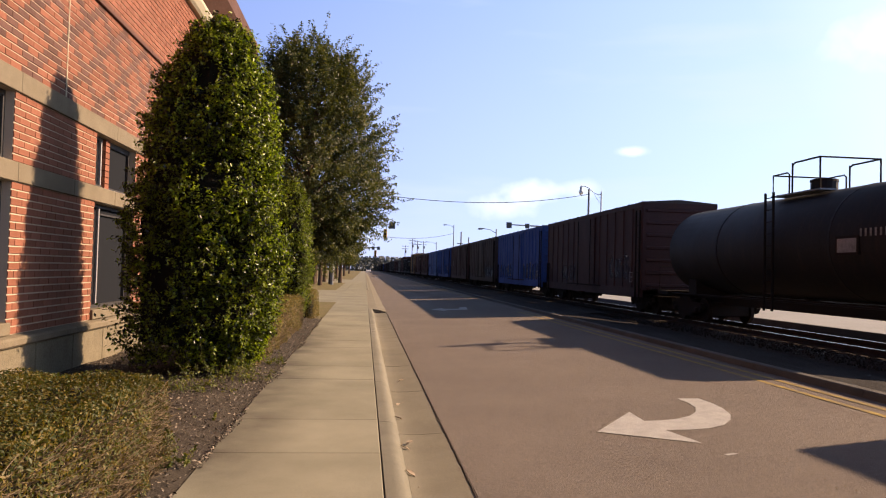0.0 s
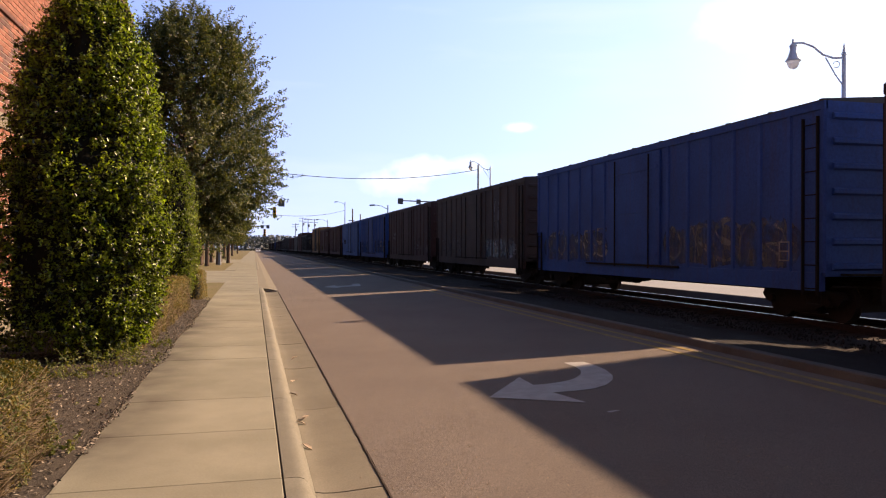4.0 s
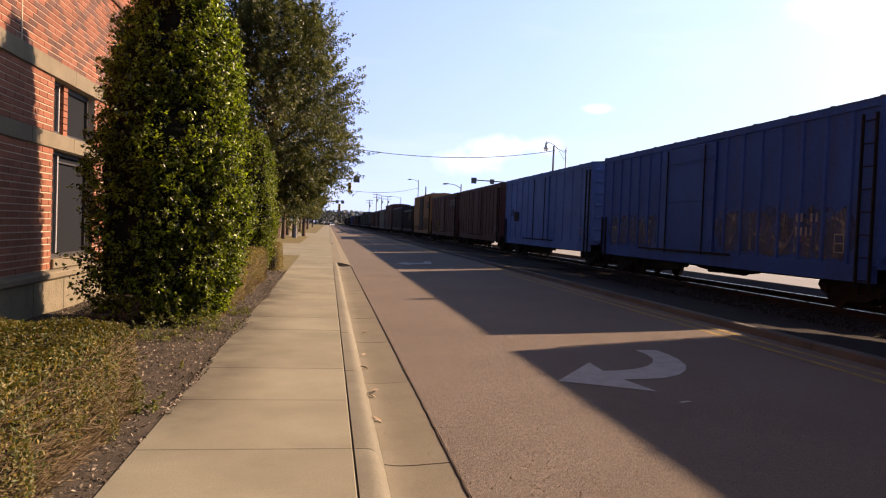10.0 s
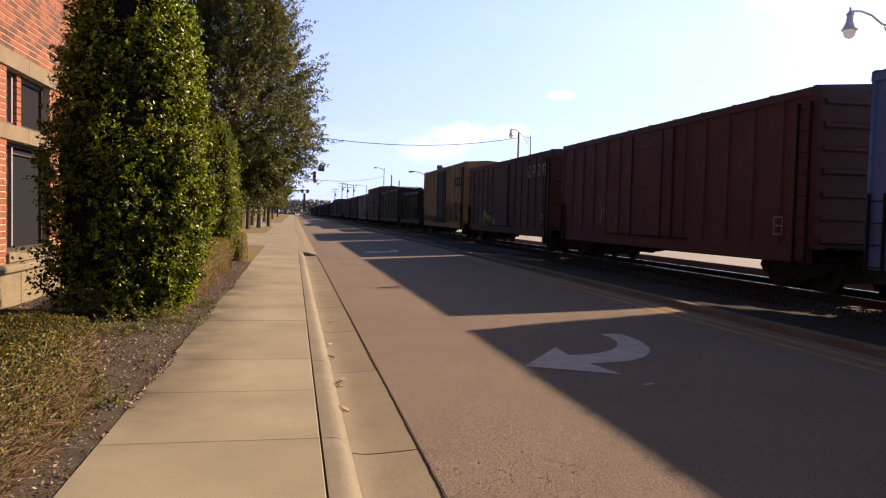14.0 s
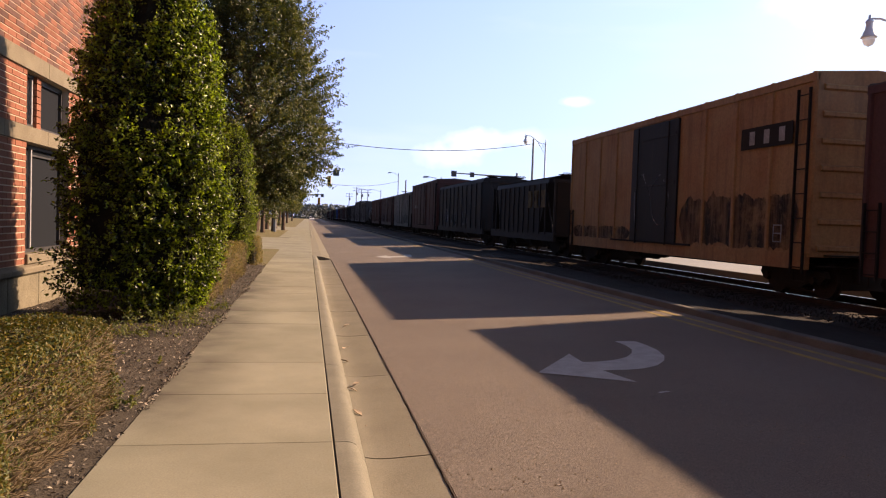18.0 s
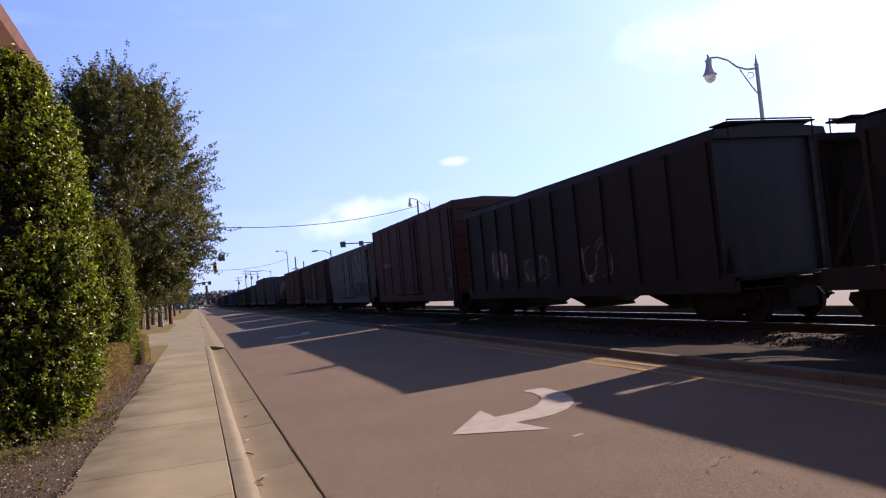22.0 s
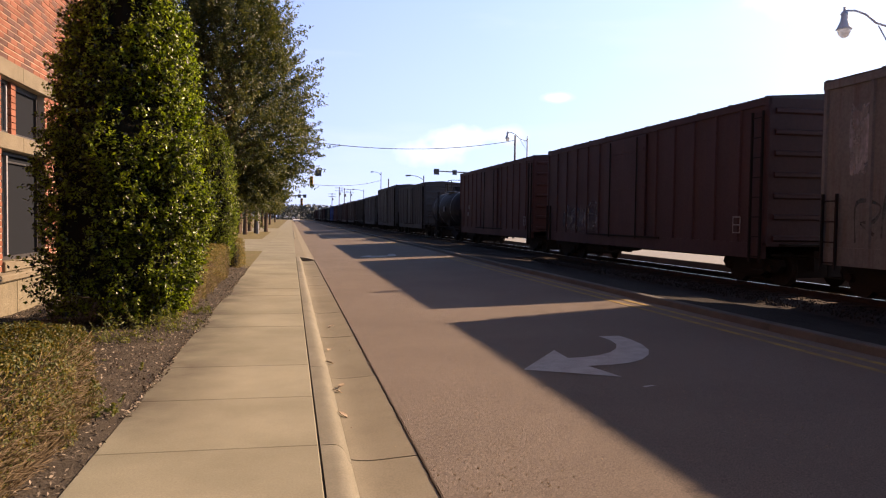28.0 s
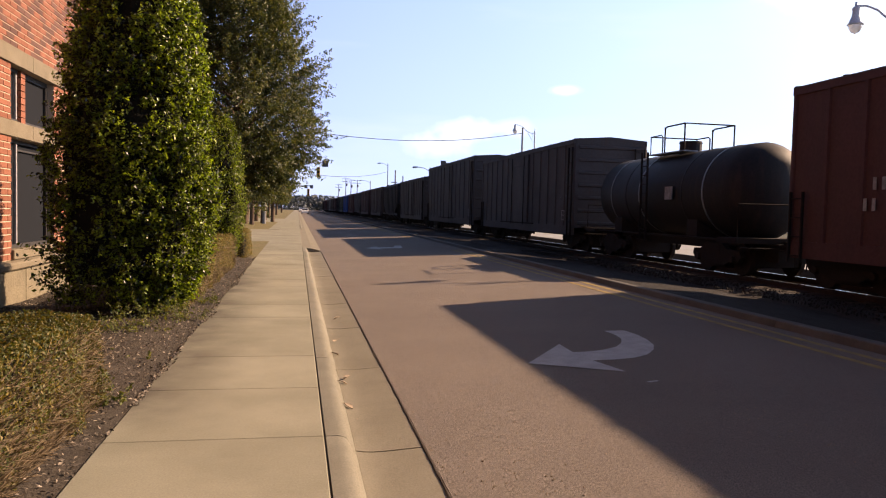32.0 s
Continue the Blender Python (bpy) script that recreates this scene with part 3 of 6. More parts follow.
def build_kerb():
    k = thing("kerb", "pale concrete kerb with a rounded nose", "kerb", kind="structure")
    prof = [(0.2235, -0.3), (0.2235, -0.002), (0.30, 0.0), (0.34, -0.005), (0.372, -0.019), (0.395, -0.043), (0.412, -0.08), (0.430, -0.125), (0.455, -0.155), (0.455, -0.3)]
    piece = None
    for i in range(23):
        y0 = -35.92 + 2.96 * i
        if y0 > 30:
            break
        if piece is None:
            piece = part("kerb_stone", prism(prof, "y", 0.006, 2.954), M["kerb"], k, smooth=True)
            piece.data.set_sharp_from_angle(angle=radians(50))
            piece.matrix_basis = pose(0, y0, 0)
        else:
            share("kerb_stone", piece, k, pose(0, y0, 0.0))
    for i in range(13):
        share("kerb_stone", piece, k, pose(0, 60.2 + 2.96 * i, 0.0))
    g = thing("gutter", "tan concrete gutter pan in long sections", "gutter", kind="structure")
    prof = [(0.457, -0.35), (0.457, -0.158), (0.51, -0.168), (0.58, -0.172), (0.68, -0.169), (0.80, -0.160), (0.966, -0.148), (0.966, -0.35)]
    pan = None
    for i in range(23):
        y0 = 5.63 - 14 * 2.96 + 2.96 * i
        if pan is None:
            pan = part("gutter_pan", prism(prof, "y", 0.009, 2.951), M["gutter"], g, smooth=True)
            pan.data.set_sharp_from_angle(angle=radians(50))
            pan.matrix_basis = pose(0, y0, 0)
        else:
            share("gutter_pan", pan, g, pose(0, y0, 0.001 * (i % 3)))
    part("pan_bed", box(0.455, 0.97, -36, 31.5, -0.4, -0.185), M["crack"], g)
    # storm inlet at the end of the kerb
    inlet = thing("storm_grate", "rusty iron storm drain grate in the gutter", "drain grate", at=(0.66, 31.9, -0.15))
    part("rim", box(-0.3, 0.3, -0.22, 0.22, -0.1, 0.0), M["crack"], inlet)
    for i in range(7):
        part("bar", box(-0.27 + i * 0.08, -0.23 + i * 0.08, -0.2, 0.2, 0.001, 0.02), M["rail"], inlet)
    far = thing("railway_kerb", "weathered concrete kerb along the railway side", "kerb", kind="structure")
    prof = [(KERB_R, -0.3), (KERB_R, road_z(KERB_R)), (KERB_R + 0.03, 0.16), (KERB_R + 0.05, 0.175), (KERB_R + 0.19, 0.178), (KERB_R + 0.2, -0.3)]
    piece = None
    for i in range(40):
        if piece is None:
            piece = part("kerb_stone", prism(prof, "y", 0.006, 2.994), M["rail_kerb"], far)
            piece.matrix_basis = pose(0, -20, 0)
        else:
            share("kerb_stone", piece, far, pose(0, -20 + 3 * i, 0))
    part("far_kerb", prism(prof, "y", 100, 900), M["rail_kerb"], far)


build_kerb()


def build_verges():
    bed = B()
    xs = [-4.4 + 0.16 * i for i in range(20)] + [-1.335]
    ys = [-32 + 0.3 * i for i in range(190)] + [25.0]
    grid = [[bed.verts.new((x, y, -0.01 + 0.07 * max(0.0, min(1.0, (-1.34 - x) / 0.5)) + 0.03 * noise.noise((x * 2, y * 2, 3.0)) * (x < -1.4))) for x in xs] for y in ys]
    for a, b in zip(grid, grid[1:]):
        for i in range(len(xs) - 1):
            bed.faces.new((a[i], a[i + 1], b[i + 1], b[i]))
    tagged(part("planting_bed", bed, M["mulch"]), "dark bark-mulch bed in front of the building", "planting bed", kind="structure")
    for name, x1, a, b, mat, label in (("front_lawn", -1.335, 25.02, 37.5, "grass", "patchy dry lawn beside the sidewalk"), ("forecourt", -1.335, 37.5, 57, "sidewalk", "buff paved forecourt beside the sidewalk"),
                                       ("grass_island", -2.1, 57, 85.18, "grass", "grass island with street trees"), ("forecourt", -1.752, 85.18, 110, "sidewalk", "buff paved forecourt beside the sidewalk"),
                                       ("grass_strip", -1.752, 110, 420, "grass", "long grass strip with street trees")):
        tagged(part(name, box(-60, x1, a, b, -0.4, -0.012), M[mat]), label, "lawn" if mat == "grass" else "paving", kind="structure")
    tagged(part("walk_side", box(-2.1, -1.335, 57.0, 85.18, -0.4, -0.004), M["sidewalk"]), "wider buff paving beside the grass island", "paving", kind="structure")
    # bank between kerb and track
    bm = B()
    xs = [KERB_R + 0.2, 7.6, 8.2, 8.9, 9.6, 10.2]
    hs = [0.14, 0.13, 0.07, 0.0, -0.08, -0.14]
    ys = [-40 + 0.8 * i for i in range(200)] + [120 + 30 * i for i in range(27)]
    grid = [[bm.verts.new((x, y, h + 0.05 * noise.noise((x * 1.3, y * 0.8, 8.0)) * (i > 0))) for i, (x, h) in enumerate(zip(xs, hs))] for y in ys]
    for a, b in zip(grid, grid[1:]):
        for i in range(len(xs) - 1):
            bm.faces.new((a[i], a[i + 1], b[i + 1], b[i]))
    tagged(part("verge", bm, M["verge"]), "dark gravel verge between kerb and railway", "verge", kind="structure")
    tagged(part("yard_paving", box(18.2, 34.0, -120, 500, -0.44, -0.12), M["lot"]), "sunlit pale service road beyond the railway", "service road", kind="structure")
    # thin added strip of dark material stands in for shade on the paving edge
    tagged(part("retaining_edge", box(18.1, 18.2, -120, 500, -0.44, -0.125), M["rail_kerb"]), "dark strip painting the shaded edge face of the service road", "retaining edge", kind="structure")
    tagged(part("scrub_ground", box(34.0, 140, -120, 500, -0.44, -0.10), M["scrub"]), "dark scrubby ground beyond the service road", "ground", kind="structure")


build_verges()


def build_track():
    bm = B()
    prof = [(9.9, -0.2), (10.9, -0.075), (11.5, -0.06), (14.1, -0.06), (14.8, -0.24), (16.0, -0.40), (18.12, -0.405), (18.12, -0.44)]
    ys = [-340 + 20.0 * i for i in range(14)] + [-60 + 1.0 * i for i in range(200)] + [140 + 30 * i for i in range(26)]
    grid = [[bm.verts.new((x, y, z + 0.025 * noise.noise((x * 3, y * 3, 1.0)))) for x, z in prof] for y in ys]
    for a, b in zip(grid, grid[1:]):
        for i in range(len(prof) - 1):
            bm.faces.new((a[i], a[i + 1], b[i + 1], b[i]))
    tagged(part("ballast_bed", bm, M["ballast"]), "grey crushed-stone ballast under the track", "ballast", kind="structure")
    # loose stones on the near shoulder
    rng = np.random.default_rng(3)
    n = 3500
    c = np.stack([rng.uniform(10.3, 11.7, n), rng.uniform(4, 34, n), np.zeros(n)], 1)
    c[:, 2] = np.interp(c[:, 0], [9.3, 9.9, 10.9, 11.6], [-0.04, -0.1, -0.06, -0.05]) - 0.005
    r = rng.uniform(0.014, 0.034, n)
    base = np.array([(1, 0, 0), (-1, 0, 0), (0, 1, 0), (0, -1, 0), (0, 0, 1), (0, 0, -1)], float)
    v = c[:, None] + base[None] * r[:, None, None] * rng.uniform(0.6, 1.3, (n, 6, 1))
    f = np.array([(0, 2, 4), (2, 1, 4), (1, 3, 4), (3, 0, 4), (2, 0, 5), (1, 2, 5), (3, 1, 5), (0, 3, 5)])
    faces = (f[None] + 6 * np.arange(n)[:, None, None]).reshape(-1, 3)
    tagged(raw_mesh("ballast_stones", v.reshape(-1, 3).tolist(), faces.tolist(), M["stone"]), "loose grey ballast stones", "ballast stones", kind="stuff")
    track = thing("railway_track", "single railway track with polished rail heads on wooden sleepers", "railway track", kind="structure")
    sl = None
    for i in range(150):
        y = -22 + 0.56 * i
        if sl is None:
            sl = part("sleeper", box(TRACK_X - 1.3, TRACK_X + 1.3, -0.115, 0.115, -0.22, -0.045, bevel=0.01), M["sleeper"], track)
            sl.matrix_basis = pose(0, y, 0)
        else:
            share("sleeper", sl, track, pose(0.03 * sin(i * 2.3), y, 0.004 * sin(i * 1.7)))
    for sgn in (-1, 1):
        x = TRACK_X + sgn * 0.753
        prof = [(x - 0.07, RAIL_Z - 0.165), (x + 0.07, RAIL_Z - 0.165), (x + 0.07, RAIL_Z - 0.15), (x + 0.012, RAIL_Z - 0.13), (x + 0.012, RAIL_Z - 0.045),
                (x + 0.036, RAIL_Z - 0.035), (x + 0.036, RAIL_Z - 0.006), (x - 0.036, RAIL_Z - 0.006), (x - 0.036, RAIL_Z - 0.035), (x - 0.012, RAIL_Z - 0.045),
                (x - 0.012, RAIL_Z - 0.13), (x - 0.07, RAIL_Z - 0.15)]
        rl = part("rail", prism(prof, "y", -340, 900), M["rail"], track)
        part("rail_head", box(x - 0.031, x + 0.031, -340, 900, RAIL_Z - 0.0055, RAIL_Z), M["railtop"], rl, "polished steel running surface")


build_track()


def build_markings():
    # curved turn arrow: tip, head, then the bent shaft
    def flat(name, pts, mat, parent, lift=0.006):
        bm = B()
        bm.faces.new([bm.verts.new((x, y, road_z(x) + lift)) for x, y in pts])
        bmesh.ops.triangulate(bm, faces=bm.faces[:])
        bmesh.ops.recalc_face_normals(bm, faces=bm.faces[:])
        if bm.faces[0].normal.z < 0:
            bmesh.ops.reverse_faces(bm, faces=bm.faces[:])
        return part(name, bm, mat, parent)
    a = thing("turn_arrow", "large white painted curved turn arrow on the asphalt", "road marking", kind="structure")
    flat("arrow_head", [(2.68, 8.38), (3.60, 7.70), (3.47, 8.36), (3.42, 8.88), (3.44, 9.45)], M["white_paint"], a)
    outer = [(3.47, 8.36), (3.75, 8.34), (4.0, 8.38), (4.25, 8.53), (4.47, 8.80), (4.62, 9.1), (4.72, 9.5), (4.75, 9.9), (4.73, 10.26)]
    inner = [(4.43, 10.29), (4.45, 9.95), (4.40, 9.62), (4.27, 9.33), (4.08, 9.09), (3.85, 8.94), (3.63, 8.88), (3.42, 8.88)]
    flat("arrow_shaft", outer + inner, M["white_paint"], a, 0.0058)
    y = thing("yellow_line", "worn double yellow line along the kerb", "road marking", kind="structure")
    for x in (6.36, 6.66):
        flat("stripe", [(x, -15), (x + 0.1, -15), (x + 0.1, 31), (x, 31)], M["yellow_paint"], y)
        flat("stripe", [(x, 44), (x + 0.1, 44), (x + 0.1, 140), (x, 140)], M["yellow_paint"], y)
    s = thing("paint_scrap", "small stray dash of white paint on the road", "road marking", kind="structure")
    flat("dash", [(3.60, 7.22), (3.72, 7.25), (3.75, 7.21), (3.62, 7.17)], M["white_paint"], s)
    bars = thing("far_arrow", "faint white turn arrow further along the street", "road marking", kind="structure")
    flat("arrow", [(3.0, 33.5), (3.6, 32.2), (3.6, 33.0), (4.6, 33.1), (4.8, 35.2), (4.5, 35.2), (4.3, 33.9), (3.6, 34.0), (3.6, 34.8)], M["white_paint"], bars)


build_markings()


# ---------------------------------------------------------------- brick building
def build_facade():
    b = thing("brick_building", "red brick building with stone bands and dark diamond brickwork", "building")
    X = WALL_X
    y0, y1 = -14.0, 25.4
    wins = [(-12.15 + 5 * k, -10.05 + 5 * k) for k in range(7)] + [(22.85, 24.0)]
    # mortar-coloured body in pieces round the openings
    bm = B()
    edges = [y0] + [e for w in wins for e in w] + [y1]
    for i in range(0, len(edges), 2):
        add_box(bm, X - 0.3, X - 0.012, edges[i], edges[i + 1], -0.3, 3.8)
    for a, c in wins:
        add_box(bm, X - 0.3, X - 0.012, a, c, -0.3, 0.72)
        add_box(bm, X - 0.3, X - 0.012, a, c, 2.66, 2.93)
    add_box(bm, X - 0.3, X - 0.012, y0, y1, 3.8, 8.0)
    part("wall", bm, M["mortar"], b, "pale mortar ground of the brick wall")
    part("end_wall", box(X - 14, X - 0.3, y1 - 0.3, y1, -0.3, 8.0), M["brick_mass"], b)
    part("back_wall", box(X - 14, X - 0.3, y0, y0 + 0.3, -0.3, 8.0), M["brick_mass"], b)
    part("rear_wall", box(X - 14.3, X - 14, y0, y1, -0.3, 8.0), M["brick_mass"], b)
    # near-black floor and added screen put the unlit room's darkness into colour
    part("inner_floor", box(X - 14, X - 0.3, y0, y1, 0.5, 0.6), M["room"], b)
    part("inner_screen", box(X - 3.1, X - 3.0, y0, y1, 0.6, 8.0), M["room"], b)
    roof = part("roof", box(X - 14.6, X + 0.05, y0 - 0.3, y1 + 0.3, 8.62, 8.85), M["eave"], b, "dark flat roof")
    part("eave", prism([(X - 0.3, 8.2), (X + 0.25, 8.22), (X + 0.62, 8.66), (X + 0.62, 9.1), (X - 0.3, 9.1)], "y", y0 - 0.4, y1 + 0.4), M["eave"], roof)
    part("cornice", prism([(X - 0.3, 7.95), (X + 0.10, 7.95), (X + 0.16, 8.0), (X + 0.24, 8.12), (X + 0.24, 8.22), (X - 0.3, 8.22)], "y", y0, y1), M["cornice"], b, "cream cornice moulding")
    # stone courses; the top one's dark brick carries the ledge's shadow line
    for za, zb, out, nm in ((3.8, 4.07, 0.035, "stone_band"), (2.67, 2.92, 0.03, "stone_band"), (5.88, 5.97, 0.05, "string_course")):
        y = y0
        while y < y1 - 0.1:
            ln = min(1.85, y1 - y)
            part(nm, box(X - 0.01, X + out, y + 0.005, y + ln - 0.005, za, zb, bevel=0.008), M["caststone"] if nm == "stone_band" else M["brick_dark"], b)
            y += ln
    y = y0
    while y < y1 - 0.1:
        ln = min(1.3, y1 - y)
        part("plinth_stone", box(X - 0.01, X + 0.06, y + 0.006, y + ln - 0.006, -0.2, 0.585, bevel=0.015), M["plinth"], b)
        y += ln
    y = y0
    while y < y1 - 0.1:
        ln = min(2.6, y1 - y)
        part("plinth_cap", prism([(X - 0.01, 0.59), (X + 0.10, 0.59), (X + 0.125, 0.615), (X + 0.125, 0.68), (X + 0.10, 0.71), (X - 0.01, 0.735)], "y", y + 0.005, y + ln - 0.005), M["caststone"], b)
        y += ln
    # windows: tall lower sash, two transom lights over the stone band with a brick post between
    for a, c in wins:
        for za, zb in ((0.9, 2.66), (2.93, 3.8)):
            w = part("window", box(X - 0.2, X - 0.17, a + 0.03, c - 0.03, za + 0.03, zb - 0.03), M["glass"], b, "dark reflecting window pane")
            f = B()
            for p in ((a, a + 0.06, za, zb), (c - 0.06, c, za, zb), (a + 0.06, c - 0.06, za, za + 0.06), (a + 0.06, c - 0.06, zb - 0.06, zb)):
                add_box(f, X - 0.22, X - 0.12, p[0], p[1], p[2], p[3])
            part("frame", f, M["frame"], w, "grey metal window frame")
            part("mullion", box(X - 0.215, X - 0.125, a + 0.57, a + 0.62, za + 0.06, zb - 0.06), M["mullion"], w, "pale metal mullion")
            part("rail", box(X - 0.21, X - 0.13, a + 0.63, c - 0.07, za + 0.9 * (zb - za), za + 0.9 * (zb - za) + 0.03), M["frame"], w)
        part("sill", box(X - 0.24, X + 0.05, a - 0.02, c + 0.02, 0.74, 0.9, bevel=0.012), M["caststone"], b)
        post = B()
        for k in range(8):
            add_box(post, X - 0.16, X - 0.07, a + 0.64, a + 0.84, 2.935 + k * 0.108, 2.935 + k * 0.108 + 0.094)
        part("brick_post", post, M["brick_mass"], b)
    part("sealant_joint", box(X - 0.01, X + 0.008, 11.50, 11.525, 4.08, 5.86), M["cornice"], b, "pale sealed expansion joint")
    return b, wins


BUILDING, WINS = build_facade()


def build_hedge(name, label, x0, x1, y0, y1, h, leaf, mat, count, twigs, seed):
    t = thing(name, label, "hedge", at=(0, 0, 0))
    rng = np.random.default_rng(seed)
    # solid dark block in place of the shaded inside of the hedge
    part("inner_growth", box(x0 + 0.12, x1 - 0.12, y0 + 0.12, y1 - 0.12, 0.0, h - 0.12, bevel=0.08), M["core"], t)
    lx, ly = x1 - x0, y1 - y0
    areas = np.array([lx * ly, ly * h, ly * h, lx * h, lx * h])
    pick = rng.choice(5, count, p=areas / areas.sum())
    u, w = rng.uniform(0, 1, count), rng.uniform(0, 1, count)
    c = np.zeros((count, 3))
    nr = np.zeros((count, 3))
    for i, (pos, n) in enumerate((((x0 + u * lx, y0 + w * ly, h + 0 * u), (0, 0, 1)), ((x0 + 0 * u, y0 + u * ly, w * h), (-1, 0, 0)), ((x1 + 0 * u, y0 + u * ly, w * h), (1, 0, 0)),
                                  ((x0 + u * lx, y0 + 0 * u, w * h), (0, -1, 0)), ((x0 + u * lx, y1 + 0 * u, w * h), (0, 1, 0)))):
        s = pick == i
        c[s] = np.stack(pos, 1)[s]
        nr[s] = n
    # round the shoulders and roughen the face
    lump = np.array([noise.noise(Vector(p) * 2.2) for p in c])
    c -= nr * (rng.exponential(0.06, count)[:, None] - 0.11 * lump[:, None])
    edge = np.clip((c[:, 2] - (h - 0.15)) / 0.15, 0, 1) ** 2 * 0.1
    cx, cy = (x0 + x1) / 2, (y0 + y1) / 2
    c[:, 0] -= np.sign(c[:, 0] - cx) * edge * (np.abs(c[:, 0] - cx) > lx / 2 - 0.15)
    c[:, 1] -= np.sign(c[:, 1] - cy) * edge * (np.abs(c[:, 1] - cy) > ly / 2 - 0.15)
    c[:, 2] = np.maximum(c[:, 2], 0.02)
    leaves_mesh("foliage", c, nr, leaf, mat, t, rng, slim=0.5)
    if twigs:
        bm = B()
        r2 = random.Random(seed)
        for _ in range(twigs):
            y = r2.uniform(y0, y1)
            z = 0.68 * r2.random() ** 1.6
            p = Vector((x1 - 0.03 - 0.1 * r2.random(), y, z))
            add_rod(bm, p, p + Vector((r2.uniform(0.03, 0.13), r2.uniform(-0.13, 0.13), r2.uniform(-0.03, 0.12))), 0.0035, 0.002, 3, False)
        part("bare_twig_mass", bm, M["twig"], t, "dry straw-coloured bare twigs", "stuff")
    return t


build_hedge("clipped_hedge", "low clipped hedge turning brown beside the sidewalk", -3.7, -1.56, 1.6, 6.6, 0.78, 0.028, M["leaf_hedge"], 105000, 4200, 11)
build_hedge("clipped_hedge", "low clipped dry hedge between tall bushes", -2.7, -1.68, 12.6, 21.7, 0.88, 0.038, M["leaf_hedge_low"], 46000, 2600, 12)
build_hedge("clipped_hedge", "small browned hedge beyond the tall bushes", -2.4, -1.55, 24.4, 27.0, 0.9, 0.045, M["leaf_hedge_low"], 7000, 0, 13)


def spray_leaves(starts, ends, per, spread, rng):
    """Leaf places along shoots that taper to a point, and the way each leaf faces."""
    n = len(starts)
    u = rng.uniform(0.0, 1.0, (n, per)) ** 0.85
    way = ends - starts
    ln = np.linalg.norm(way, axis=1, keepdims=True) + 1e-6
    c = starts[:, None] + way[:, None] * u[..., None]
    c = c + rng.normal(0, 1, c.shape) * (spread * (1.05 - 0.8 * u))[..., None] * np.minimum(1.0, ln * 3)[:, None]
    nr = np.repeat((way / ln)[:, None], per, 1) * 0.6 + rng.normal(0, 0.45, c.shape) + np.array([0, 0, 0.35])
    return c.reshape(-1, 3), nr.reshape(-1, 3)


def build_bush(x, y, r, h, leaf, shoots, per, seed, label, skirt=0.16, deep=1.0):
    t = thing("tall_bush", label, "bush", "tall clipped bushes", at=(x, y, 0.02))
    rng = np.random.default_rng(seed)

    def radius(zz):
        u = np.clip(zz / h, 0, 1)
        return r * np.interp(u, [0.0, 0.07, 0.16, 0.3, 0.5, 0.7, 0.84, 0.92, 0.97, 1.0], [0.7, 0.95, 1.08, 1.1, 1.05, 0.9, 0.7, 0.52, 0.35, 0.1])
    z = rng.uniform(skirt, h, shoots * 3)
    a = rng.uniform(0, 2 * pi, shoots * 3)
    gap = np.array([noise.noise((cos(p) * 2.6 + seed, sin(p) * 2.6, q * 1.9)) for p, q in zip(a, z)])
    keep = (rng.uniform(0, r, len(z)) < radius(z) + 0.2 * r) & (gap > rng.uniform(-0.75, 0.0, len(z)))
    # the sunless side is thin and bare low down, so its near-black core shows
    bare = np.clip((-np.cos(a) - 0.35 * np.sin(a) + 0.15) / 0.9, 0, 1) * np.clip(1.15 - z / h, 0.25, 1.0)
    keep &= rng.uniform(0, 1, len(z)) > 0.72 * bare
    z, a = z[keep][:shoots], a[keep][:shoots]
    n = len(z)
    lump = np.array([noise.noise((cos(p) * 1.4 + seed, sin(p) * 1.4, q * 0.9)) + 0.8 * noise.noise((cos(p) * 3.3, sin(p) * 3.3 + seed, q * 2.8)) for p, q in zip(a, z)])
    rad = np.maximum(radius(z) * (1 + 0.17 * lump) - rng.exponential(0.13, n), 0.05)
    length = rng.uniform(0.08, 0.22, n) + rng.exponential(0.03, n) + (rng.uniform(0, 1, n) < 0.08) * rng.uniform(0.08, 0.28, n)
    ca, sa = np.cos(a), np.sin(a)
    rise = rng.uniform(0.0, 0.9, n) + 0.7 * (z / h > 0.88)
    lean = 0.26 * (z / h - 0.3)
    p1 = np.stack([rad * ca + lean, rad * sa * deep, z], 1)
    d = np.stack([ca, sa, rise], 1) + rng.normal(0, 0.28, (n, 3))
    d /= np.linalg.norm(d, axis=1, keepdims=True)
    c, nr = spray_leaves(p1 - d * length[:, None] * 0.7, p1 + d * length[:, None] * 0.55, per, 0.075, rng)
    leaves_mesh("leaves", c, nr, leaf, M["leaf_bush"], t, rng, slim=0.52)
    # lumpy dark body that paints the bush's inner shade behind the leaves
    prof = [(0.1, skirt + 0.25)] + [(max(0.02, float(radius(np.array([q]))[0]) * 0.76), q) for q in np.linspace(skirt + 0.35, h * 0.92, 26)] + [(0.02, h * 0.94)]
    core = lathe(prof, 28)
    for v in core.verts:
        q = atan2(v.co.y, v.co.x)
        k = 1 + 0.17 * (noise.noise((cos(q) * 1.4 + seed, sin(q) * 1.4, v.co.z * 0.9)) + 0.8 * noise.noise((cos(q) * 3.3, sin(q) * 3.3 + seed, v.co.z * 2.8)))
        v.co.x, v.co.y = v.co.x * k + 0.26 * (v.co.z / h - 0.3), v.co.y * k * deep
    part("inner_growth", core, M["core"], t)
    rr = random.Random(seed)
    for k in range(7):
        b = Vector((rr.uniform(-0.3, 0.3), rr.uniform(-0.3, 0.3), -0.05))
